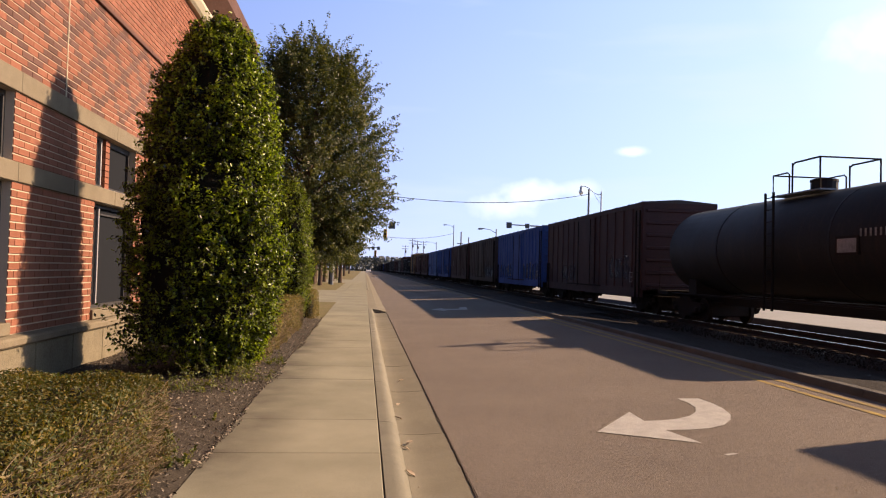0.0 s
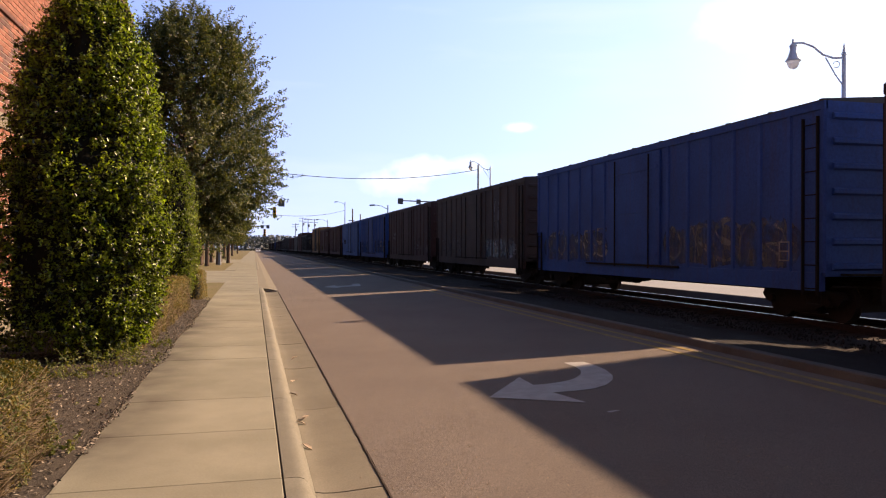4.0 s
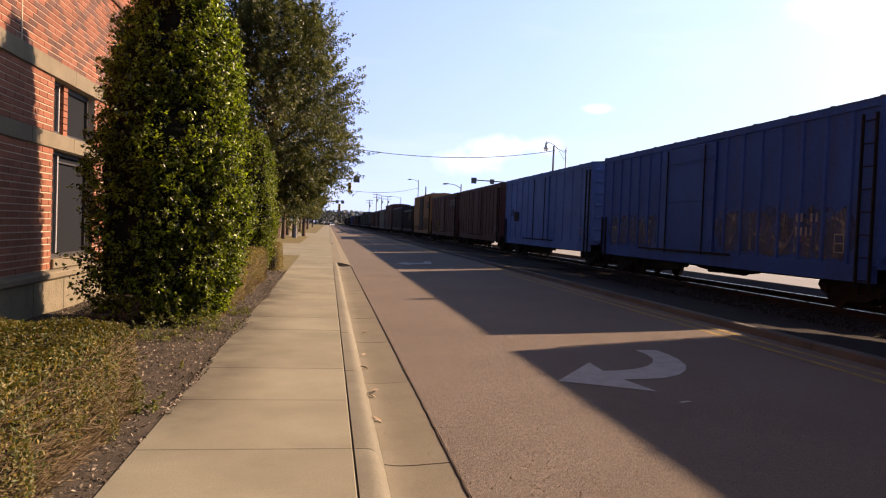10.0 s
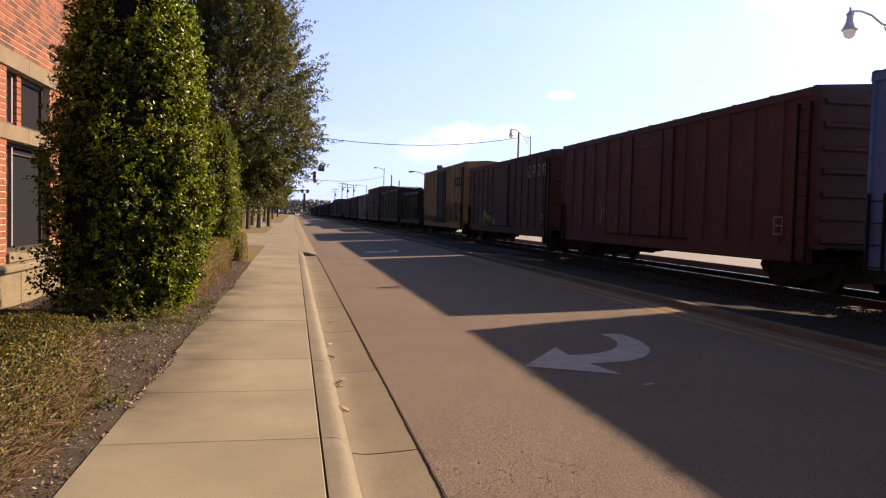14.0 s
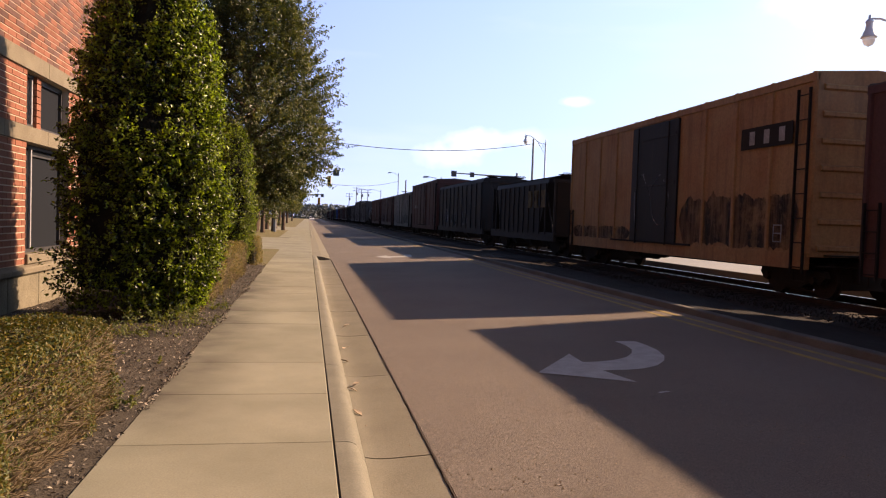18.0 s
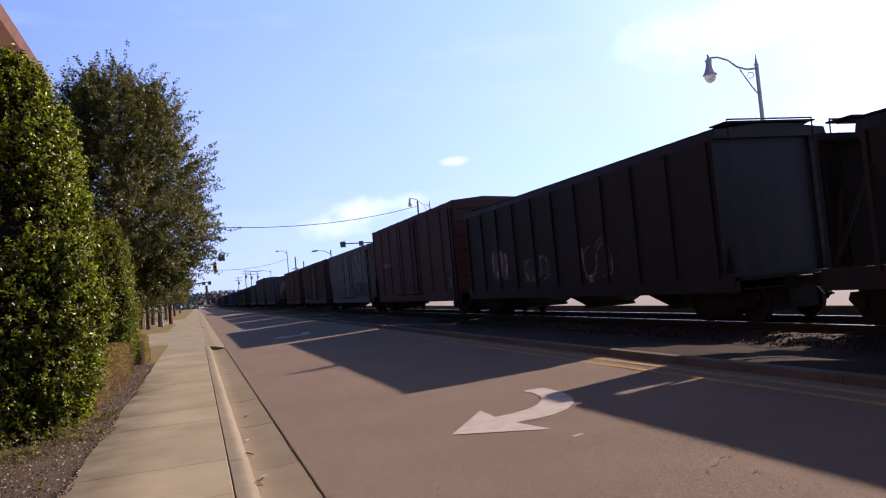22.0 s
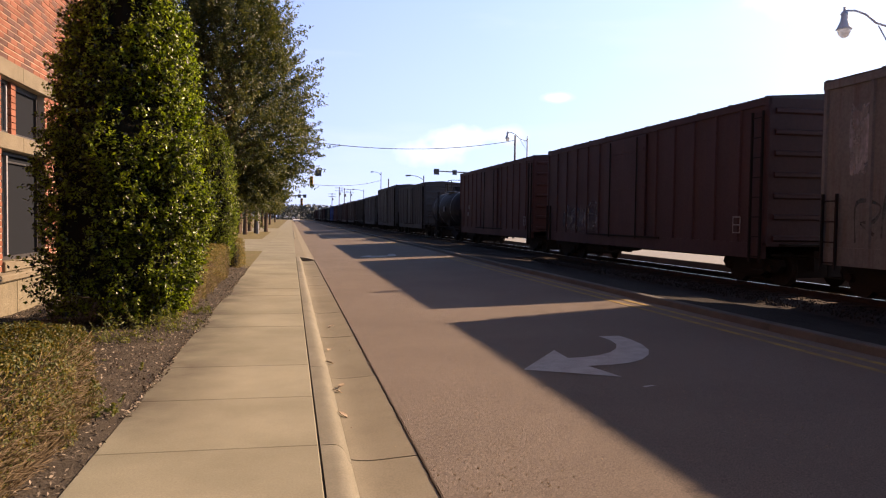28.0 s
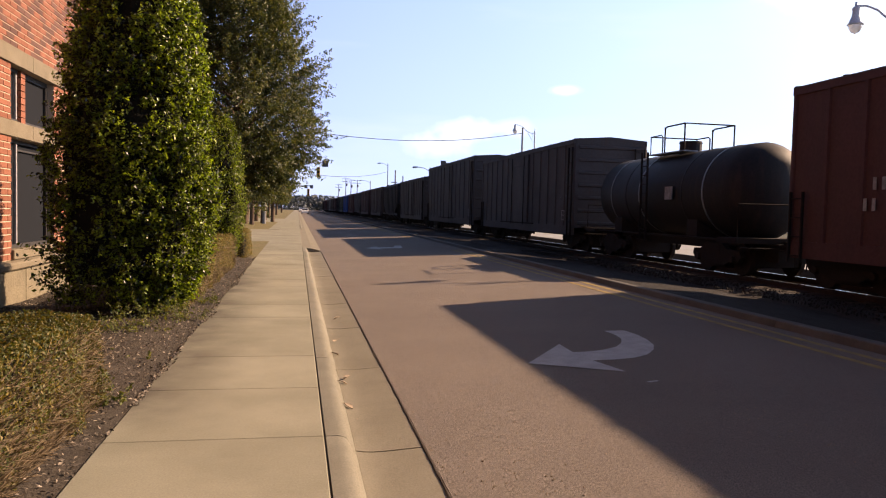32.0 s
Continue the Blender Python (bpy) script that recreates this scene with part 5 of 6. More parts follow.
def build_hopper(label, paint, length=14.6, height=4.55, hatch=True, flat=False, bay_at=None):
    car = thing("covered_hopper", label, "hopper car", "freight cars")
    hl, w = length / 2, 1.6
    # body with sloping end sheets over the trucks
    bm = B()
    ring = [(-hl + 0.2, 2.2), (-hl + 0.2, height - 0.25), (hl - 0.2, height - 0.25), (hl - 0.2, 2.2), (hl - 2.9, 1.05), (-hl + 2.9, 1.05)]
    if flat:
        ring = [(-hl + 0.3, 1.0), (-hl + 0.3, height - 0.25), (hl - 0.3, height - 0.25), (hl - 0.3, 1.0)]
    if flat == "open":
        ring = [(-hl + 2.5, 1.0), (-hl + 1.25, height - 0.55), (-hl + 1.1, height - 0.25), (hl - 1.1, height - 0.25), (hl - 1.25, height - 0.55), (hl - 2.5, 1.0)]
    add_prism(bm, ring, "x", -w, w)
    part("body", bm, PAINT[paint], car)
    ends = hl - (1.1 if flat == "open" else 0.2)
    roof = prism([(-w, height - 0.25), (w, height - 0.25), (w - 0.06, height - 0.05), (0.4, height + 0.06), (-0.4, height + 0.06), (-w + 0.06, height - 0.05)], "y", -ends, ends)
    part("roof", roof, PAINT[paint], car)
    post = None
    for sgn in (-1, 1):
        for i in range(11):
            y = (-1 + 0.2 * i) * (hl - (1.3 if flat == "open" else 0.5))
            low = 1.05 + (0.0 if flat else max(0.0, (abs(y) - (hl - 2.9)) / 2.7) * 1.15)
            part("side_stake", box(min(sgn * w, sgn * (w + 0.06)), max(sgn * w, sgn * (w + 0.06)), y - 0.05, y + 0.05, low, height - 0.28), PAINT[paint], car)
    # discharge bays
    bays = (-1, 0, 1) if length > 12 else (-0.5, 0.5)
    for y in bay_at or [k * (3.1 if length < 16 else 3.9) for k in bays]:
        bay = B()
        top = [(-1.4, y - 1.25, 1.05), (1.4, y - 1.25, 1.05), (1.4, y + 1.25, 1.05), (-1.4, y + 1.25, 1.05)]
        e, zb = (0.22, 0.38) if flat else (0.4, 0.42)
        low = [(-0.75, y - e, zb), (0.75, y - e, zb), (0.75, y + e, zb), (-0.75, y + e, zb)]
        a, b = [bay.verts.new(p) for p in top], [bay.verts.new(p) for p in low]
        bay.faces.new(a)
        bay.faces.new(b[::-1])
        for i in range(4):
            bay.faces.new((a[i], b[i], b[(i + 1) % 4], a[(i + 1) % 4]))
        bmesh.ops.recalc_face_normals(bay, faces=bay.faces[:])
        ho = part("discharge_bay", bay, PAINT[paint], car)
        part("gate", box(-0.8, 0.8, y - e - 0.05, y + e + 0.05, zb - 0.08, zb), M["iron"], ho)
    part("side_sill", box(-w - 0.02, -w + 0.12, -hl, hl, 0.74 if flat else 0.95, 1.15), PAINT[paint], car)
    part("side_sill", box(w - 0.12, w + 0.02, -hl, hl, 0.95, 1.15), PAINT[paint], car)
    part("centre_sill", box(-0.2, 0.2, -hl, hl, 0.62, 1.0), M["iron"], car)
    if hatch:
        for i in range(5):
            y = -hl + 2.4 + (length - 4.8) * i / 4
            part("roof_hatch", box(-0.35, 0.35, y - 0.9, y + 0.9, height + 0.03, height + 0.11, bevel=0.02), PAINT[paint], car)
    for sgn in (-1, 1):
        part("running_board", box(min(sgn * 0.62, sgn * 1.15), max(sgn * 0.62, sgn * 1.15), -hl + 0.3, hl - 0.3, height + 0.05, height + 0.085), M["iron"], car)
        for i in range(8):
            y = -hl + 0.8 + (length - 1.6) * i / 7
            part("board_bracket", box(min(sgn * 0.66, sgn * 1.1), max(sgn * 0.66, sgn * 1.1), y - 0.02, y + 0.02, height - 0.08, height + 0.05), M["iron"], car)
        part("end_board", box(-1.25, 1.25, min(sgn * (hl - 0.75), sgn * (hl - 0.15)), max(sgn * (hl - 0.75), sgn * (hl - 0.15)), height + 0.09, height + 0.125), M["iron"], car)
        rail = tube([(-1.2, sgn * (hl - 0.2), height - 0.3), (-1.2, sgn * (hl - 0.2), height + 0.17), (1.2, sgn * (hl - 0.2), height + 0.17), (1.2, sgn * (hl - 0.2), height - 0.3)], 0.02, 5)
        part("grab_rail", rail, M["iron"], car)
        ladder(car, -sgn * 1.3, sgn * (hl - 0.25), 1.0, height - 0.1, "x", M["iron"], 9)
        part("end_platform", box(-w, w, min(sgn * (hl - 1.6), sgn * hl), max(sgn * (hl - 1.4), sgn * hl), 0.98, 1.06), M["iron"], car)
        for x in (-1.4, 1.4):
            part("end_strut", tube([(x, sgn * (hl - 0.2), 1.05), (x, sgn * (hl - 0.5), 2.6)], 0.05, 5), M["iron"], car)
        if flat == "open":
            # panel added to block bright gaps; corner posts carry roof platform over open slope
            part("end_bulkhead", box(-1.45, 1.45, min(sgn * (hl - 0.2), sgn * (hl - 0.14)), max(sgn * (hl - 0.2), sgn * (hl - 0.14)), 1.05, height - 0.26), M["iron"], car)
            for x in (-1.55, 1.55):
                part("corner_post", box(x - 0.04, x + 0.04, sgn * (hl - 0.2) - 0.05, sgn * (hl - 0.2) + 0.05, 1.0, height - 0.2), PAINT[paint], car)
                part("side_brace", tube([(x, sgn * (hl - 0.25), 1.1), (x, sgn * (hl - 1.5), height - 0.5)], 0.035, 5), PAINT[paint], car)
            part("end_plate", box(-1.6, 1.6, min(sgn * (hl - 0.35), sgn * (hl - 0.12)), max(sgn * (hl - 0.35), sgn * (hl - 0.12)), height - 0.25, height - 0.12), PAINT[paint], car)
        coupler(car, hl, sgn)
        truck_parts(car, sgn * (hl - 1.3))
    return car


def build_tank(label, length, r, paint="black", zc=2.55, top=0.0):
    car = thing("tank_car", label, "tank car", "freight cars")
    hl = length / 2
    prof = [(0.05, -hl + 0.02), (r * 0.55, -hl + 0.1), (r * 0.85, -hl + 0.32), (r, -hl + 0.7), (r, hl - 0.7), (r * 0.85, hl - 0.32), (r * 0.55, hl - 0.1), (0.05, hl - 0.02)]
    tk = lathe(prof, 36, "y")
    bmesh.ops.translate(tk, verts=tk.verts[:], vec=(0, 0, zc))
    part("tank", tk, PAINT[paint], car, smooth=True)
    for k in (-1, 1):
        part("weld_band", lathe([(r + 0.001, k * hl * 0.4 - 0.05), (r + 0.012, k * hl * 0.4 - 0.04), (r + 0.012, k * hl * 0.4 + 0.04), (r + 0.001, k * hl * 0.4 + 0.05)], 36, "y"), PAINT[paint], car).matrix_basis = pose(0, 0, zc)
    # manway, valve bonnet and platform with its railing
    part("manway", rod((0, top, zc + r - 0.05), (0, top, zc + r + 0.3), 0.36, 0.36, 16), PAINT[paint], car)
    part("manway_lid", rod((0, top, zc + r + 0.3), (0, top, zc + r + 0.37), 0.38, 0.36, 16), M["iron"], car)
    zp = zc + r - 0.16
    for sgn in (-1, 1):
        part("platform", box(min(sgn * 0.42, sgn * 0.9), max(sgn * 0.42, sgn * 0.9), top - 1.2, top + 1.2, zp + 0.1, zp + 0.14), M["galv"], car)
        for y in (top - 1.15, top + 0.15):
            part("rail_post", rod((sgn * 0.86, y, zp + 0.1), (sgn * 0.86, y, zp + 0.98), 0.026, None, 6), M["iron"], car)
        part("hand_rail", tube([(sgn * 0.86, top - 1.15, zp + 0.98), (sgn * 0.86, top + 0.02, zp + 0.98), (sgn * 0.86, top + 0.13, zp + 0.93), (sgn * 0.86, top + 0.15, zp + 0.8)], 0.026, 6), M["iron"], car)
        part("hand_rail", tube([(sgn * 0.86, top + 0.3, zp + 0.1), (sgn * 0.86, top + 0.3, zp + 0.68), (sgn * 0.86, top + 0.4, zp + 0.74), (sgn * 0.86, top + 1.15, zp + 0.74), (sgn * 0.86, top + 1.15, zp + 0.1)], 0.024, 6), M["iron"], car)
        ladder(car, sgn * 1.62, top, 0.7, zp + 0.1, "y", M["iron"], 10)
    for sgn in (-1, 1):
        part("end_hand_rail", tube([(-0.86, top + sgn * 1.15, zp + (0.98 if sgn < 0 else 0.74)), (0.86, top + sgn * 1.15, zp + (0.98 if sgn < 0 else 0.74))], 0.024, 6), M["iron"], car)
        part("tank_saddle", prism([(-1.3, 0.95), (1.3, 0.95), (1.3, 1.5), (0.9, 1.25), (-0.9, 1.25), (-1.3, 1.5)], "y", sgn * (hl - 2.3) - 0.3, sgn * (hl - 2.3) + 0.3), M["iron"], car)
        part("end_sill", box(-1.5, 1.5, min(sgn * (hl - 0.6), sgn * (hl + 0.35)), max(sgn * (hl - 0.6), sgn * (hl + 0.35)), 0.9, 1.05), M["iron"], car)
        part("end_rail", tube([(-1.45, sgn * (hl + 0.3), 1.0), (-1.45, sgn * (hl + 0.3), 1.95), (1.45, sgn * (hl + 0.3), 1.95), (1.45, sgn * (hl + 0.3), 1.0)], 0.022, 6), M["iron"], car)
        coupler(car, hl + 0.35, sgn)
        truck_parts(car, sgn * (hl - 1.3))
    part("centre_sill", box(-0.3, 0.3, -hl, hl, 0.65, 1.0), M["iron"], car)
    part("outlet_valve", rod((0, 0, 0.75), (0, 0, 1.2), 0.16, 0.22, 10), M["iron"], car)
    for x in (-1.35, 1.35):
        part("brake_pipe", tube([(x, -hl + 0.4, 0.98), (x, hl - 0.4, 0.98)], 0.03, 5), M["iron"], car)
    return car


SPEED = 8.53
CARS = []   # thing, middle of the car along the track at the start


def put_car(car, near, far):
    CARS.append((car, (near + far) / 2))
    return car


STD, HI = 4.58, 5.17
L = 15.9


def std(label, paint, **k):
    return build_boxcar(label, paint, L, STD, **k)


W_ = -1.6
GW = W_ - 0.012   # a hair outside the side posts
GP = W_ + 0.038   # on the side sheets between the posts


put_car(build_hopper("low dark covered hopper leading the tank car", "black", 10.8, 3.75), -1.7, 9.1)
tank1 = put_car(build_tank("long black tank car with a railed top platform", 14.8, 1.5, top=-0.45), 13.0, 27.8)
part("notice_frame", box(-1.535, -1.46, -4.15, -3.3, 2.2, 2.65), M["iron"], tank1, "small framed notice board")
part("notice", box(-1.54, -1.534, -4.08, -3.37, 2.26, 2.59), M["letter_white"], tank1, "pale notice sheet")
stencil(tank1, -1.515, -5.6, 2.62, 9, 1, 0.2, M["letter_white"])
c = put_car(build_boxcar("dark maroon boxcar with faded white graffiti", "maroon", 15.85, 4.57), 29.68, 45.53)
overspray(c, GP + 0.003, -6.5, -3.7, 1.4, 2.5, GRAFFITI["fade"], 101)
overspray(c, GP + 0.003, 1.2, 4.6, 1.2, 2.1, GRAFFITI["fade"], 102)
graffiti(c, GP, -6.2, -3.9, 1.5, 2.4, GRAFFITI["white"], 1)
graffiti(c, GP, 1.0, 4.4, 1.3, 2.2, GRAFFITI["grey"], 2)
c = put_car(std("blue boxcar with graffiti along its lower side", "violet", ribs=16), 47.0, 62.9)
overspray(c, GP + 0.003, -7.3, -1.7, 1.1, 2.3, GRAFFITI["fade"], 3)
overspray(c, GP + 0.003, 1.7, 7.3, 1.1, 2.2, GRAFFITI["fade"], 4)
graffiti(c, GP, -6.8, -1.8, 1.15, 2.2, GRAFFITI["grey"], 3)
graffiti(c, GP, 1.8, 6.8, 1.2, 2.2, GRAFFITI["white"], 33)
c = put_car(std("dark brown boxcar with white streaks and graffiti", "brown"), 64.4, 80.3)
overspray(c, GP + 0.003, -6.6, -2.0, 1.1, 2.1, GRAFFITI["mist"], 41)
graffiti(c, GP, -6.6, -2.2, 1.2, 2.0, GRAFFITI["white"], 4)
graffiti(c, GP, -5.0, -3.6, 1.9, 4.2, GRAFFITI["grey"], 5)
graffiti(c, GP, 2.0, 6.8, 1.3, 2.2, GRAFFITI["grey"], 6)
c = put_car(std("plain brown boxcar with a sliding door", "maroon"), 81.85, 97.75)
stencil(c, GW, 4.6, 2.6, 5, 2, 0.22, M["letter_white"])
graffiti(c, GP, -4.5, -2.0, 1.3, 2.2, GRAFFITI["grey"], 61)
c = put_car(std("dark blue boxcar with a wide door and graffiti", "blue", ribs=18, door=(-1.2, 2.4), gear=-1.6), 99.3, 115.2)
overspray(c, GP + 0.003, -7.3, -1.3, 1.1, 2.4, GRAFFITI["fade"], 7)
overspray(c, GP + 0.003, 2.5, 7.3, 1.1, 2.3, GRAFFITI["fade"], 8)
graffiti(c, GP, 2.6, 7.0, 1.2, 2.3, GRAFFITI["grey"], 7)
graffiti(c, GP, -7.0, -1.4, 1.2, 2.3, GRAFFITI["grey"], 77)
stencil(c, GW, -6.0, 2.0, 5, 2, 0.22, M["letter_white"])
c = put_car(std("pale blue boxcar with tall side ribs", "paleblue", ribs=12), 116.65, 132.55)
stencil(c, GW, 5.7, 2.35, 3, 1, 0.45, M["iron"])
part("patch", box(GW - 0.002, W_ + 0.02, 4.6, 5.5, 2.05, 2.6), M["iron"], c, "black painted patch")
c = put_car(std("dark red boxcar with faded graffiti", "oxide"), 134.1, 150.0)
graffiti(c, GP, 1.8, 6.6, 1.2, 2.4, GRAFFITI["grey"], 8)
c = put_car(std("red-brown boxcar with a louvred door and yellow graffiti", "oxide", door=(-1.1, 1.3), door_style="louvre"), 151.4, 167.3)
overspray(c, GP + 0.006, 1.0, 5.9, 0.95, 2.0, GRAFFITI["mist"], 91, "pale sprayed border")
overspray(c, GP + 0.003, 1.7, 4.9, 0.9, 2.05, GRAFFITI["yellow"], 92, "block of yellow spray paint")
graffiti(c, GP, 1.9, 4.7, 1.05, 1.9, GRAFFITI["dark"], 10)
for k in range(4):
    bm = B()
    y0 = -7.2 + k * 0.75
    for p in ((y0, y0 + 0.1, 3.5, 4.05), (y0 + 0.3, y0 + 0.4, 3.5, 3.85 if k % 2 else 4.05), (y0 + 0.1, y0 + 0.3, 3.95, 4.05), (y0 + 0.1, y0 + 0.3, 3.7 if k % 2 == 0 else 3.5, 3.78 if k % 2 == 0 else 3.6)):
        add_box(bm, GW - 0.002, GW + 0.002, *p)
    part("letter_shape", bm, M["letter_white"], c, "large white letter shape")
stencil(c, GW, 5.2, 2.6, 2, 2, 0.2, M["letter_white"])
c = put_car(build_boxcar("tall faded orange boxcar with a black plug door", "orange", 16.0, HI, door=(-1.65, 1.65), ribs=10, door_paint="black", trim="orange"), 168.9, 184.9)
part("name_board", box(GW - 0.002, GW + 0.002, -7.25, -5.1, 3.65, 4.2), M["iron"], c, "black painted name panel")
for k in range(3):
    part("letter_bar", box(GW - 0.006, GW - 0.002, -6.95 + k * 0.62, -6.72 + k * 0.62, 3.75, 4.1), M["letter_white"], c, "pale letter shape")
graffiti(c, W_ - 0.056, -1.2, 1.2, 1.5, 3.2, GRAFFITI["grey"], 12)
overspray(c, GP + 0.003, -7.6, -1.8, 1.05, 2.6, GRAFFITI["soot"], 121, "dark grimy patch of old paint")
overspray(c, GP + 0.003, 1.8, 7.6, 1.05, 1.6, GRAFFITI["soot"], 122, "dark grimy patch of old paint")
c = put_car(build_hopper("short black covered hopper with large pale yellow letters", "black", 12.1, 3.78, flat="open", bay_at=(-3.0, 0.2, 3.3)), 186.9, 199.0)
for y, shape in ((-4.75, ((0, 0), (0.75, 0), (0.5, 0.4), (0.7, 0.85), (0, 0.85), (0.16, 0.4))), (-3.5, ((0, 0), (0.55, 0), (0.42, 0.42), (0.55, 0.85), (0, 0.85), (0.13, 0.42))), (-2.45, ((0.1, 0), (0.55, 0), (0.55, 0.85), (0.1, 0.85), (0, 0.6), (0, 0.25)))):
    part("letter_panel", prism([(y + a, 2.35 + b) for a, b in shape], "x", -1.668, -1.6), M["letter_yellow"], c, "large worn letter shape")
BAYS = (-4.9, -0.33, 4.4)
c = put_car(build_hopper("long black covered hopper with roof walkways and graffiti", "black", 16.9, 4.44, flat="solid", bay_at=BAYS), 201.4, 218.3)
overspray(c, -1.604, 4.0, 5.6, 1.4, 2.6, GRAFFITI["white"], 141)
overspray(c, -1.604, 0.57, 2.59, 1.21, 2.2, GRAFFITI["fade"], 142)
graffiti(c, -1.606, 0.57, 2.59, 1.21, 2.2, GRAFFITI["grey"], 14)
graffiti(c, -1.606, -3.38, -1.92, 1.12, 2.26, GRAFFITI["white"], 13)
graffiti(c, -1.608, -3.38, -1.92, 1.12, 2.26, GRAFFITI["grey"], 23)
c = put_car(build_boxcar("tall dark red boxcar with a white reporting number", "oxide", 16.2, HI, ribs=8), 219.55, 235.75)
stencil(c, GW, 3.8, 2.75, 8, 1, 0.3, M["letter_white"])
c = put_car(std("dirty white boxcar covered in dark graffiti", "grey", ribs=12), 237.3, 253.2)
for k, (ya, yb, za) in enumerate(((-7.2, -6.7, 2.0), (-6.3, -5.9, 2.6), (-5.5, -4.9, 2.3), (-4.4, -4.1, 2.8), (-3.6, -2.9, 2.2), (-2.5, -2.0, 2.7), (2.0, 2.7, 2.4), (3.1, 3.5, 2.1), (4.2, 5.0, 2.6), (5.6, 6.1, 2.2), (6.5, 7.2, 2.5))):
    overspray(c, GP + 0.003, ya, yb, za, 4.2, GRAFFITI["white"], 150 + k, "pale run of white paint")
overspray(c, GP + 0.002, -7.2, -1.8, 1.1, 2.2, GRAFFITI["teal"], 15)
graffiti(c, GP, -7.0, -1.8, 1.2, 2.2, GRAFFITI["white"], 15)
graffiti(c, GP, 1.8, 7.0, 1.2, 2.4, GRAFFITI["teal"], 16)
c = put_car(build_boxcar("dark maroon boxcar with sprayed tags", "maroon", 15.8, STD), 255.1, 270.9)
overspray(c, GP + 0.003, 2.2, 6.0, 1.1, 2.2, GRAFFITI["fade"], 171)
graffiti(c, GP, 2.4, 5.8, 1.2, 2.2, GRAFFITI["grey"], 17)
c = put_car(build_boxcar("dark red boxcar with a small white number", "oxide", 15.7, STD), 272.95, 288.65)
stencil(c, GW, 4.9, 2.2, 3, 2, 0.28, M["letter_white"])
tank2 = put_car(build_tank("short black tank car with a railed top platform", 9.8, 1.36, zc=2.34), 291.2, 301.0)
for y in (-3.2, 0.9, 3.2):
    part("tank_strap", lathe([(1.362, y - 0.03), (1.378, y - 0.03), (1.378, y + 0.03), (1.362, y + 0.03)], 36, "y"), M["galv"], tank2, "bright steel strap").matrix_basis = pose(0, 0, 2.34)
part("placard", box(-1.47, -1.44, -1.6, -1.15, 2.1, 2.5), M["letter_white"], tank2, "small pale placard")
part("placard_bracket", box(-1.44, -1.3, -1.4, -1.35, 2.2, 2.4), M["iron"], tank2)
c = put_car(build_boxcar("black boxcar with a white scrawl near its end", "darkgrey", 15.8, 4.65), 302.6, 318.4)
graffiti(c, GP, -7.2, -6.2, 2.2, 3.1, GRAFFITI["white"], 71)
c = put_car(build_boxcar("tall dark grey boxcar with faded graffiti", "darkgrey", 17.2, HI, ribs=12), 320.8, 338.0)
graffiti(c, GP, 1.8, 7.0, 1.2, 2.4, GRAFFITI["grey"], 72)
y = 340.4
kinds = [("boxcar", "darkgrey"), ("hopper", "black"), ("boxcar", "brown"), ("boxcar", "maroon"), ("hopper", "darkgrey"), ("boxcar", "oxide"), ("boxcar", "blue"), ("boxcar", "green"),
         ("hopper", "black"), ("boxcar", "maroon"), ("boxcar", "brown"), ("boxcar", "grey"), ("hopper", "darkgrey"), ("boxcar", "oxide"), ("boxcar", "maroon"), ("boxcar", "brown")]
MADE = {}
for kind, paint in kinds:
    if (kind, paint) in MADE:
        c = copy_thing(MADE[kind, paint], Matrix())
    elif kind == "boxcar":
        c = std("weathered " + {"darkgrey": "dark grey", "oxide": "rust-red"}.get(paint, paint) + " boxcar far along the train", paint)
    else:
        c = build_hopper("weathered " + {"darkgrey": "dark grey"}.get(paint, paint) + " covered hopper far along the train", paint, 14.4, 4.6)
    MADE[kind, paint] = c
    ln = L if kind == "boxcar" else 14.4
    put_car(c, y, y + ln)
    y += ln + 2.2


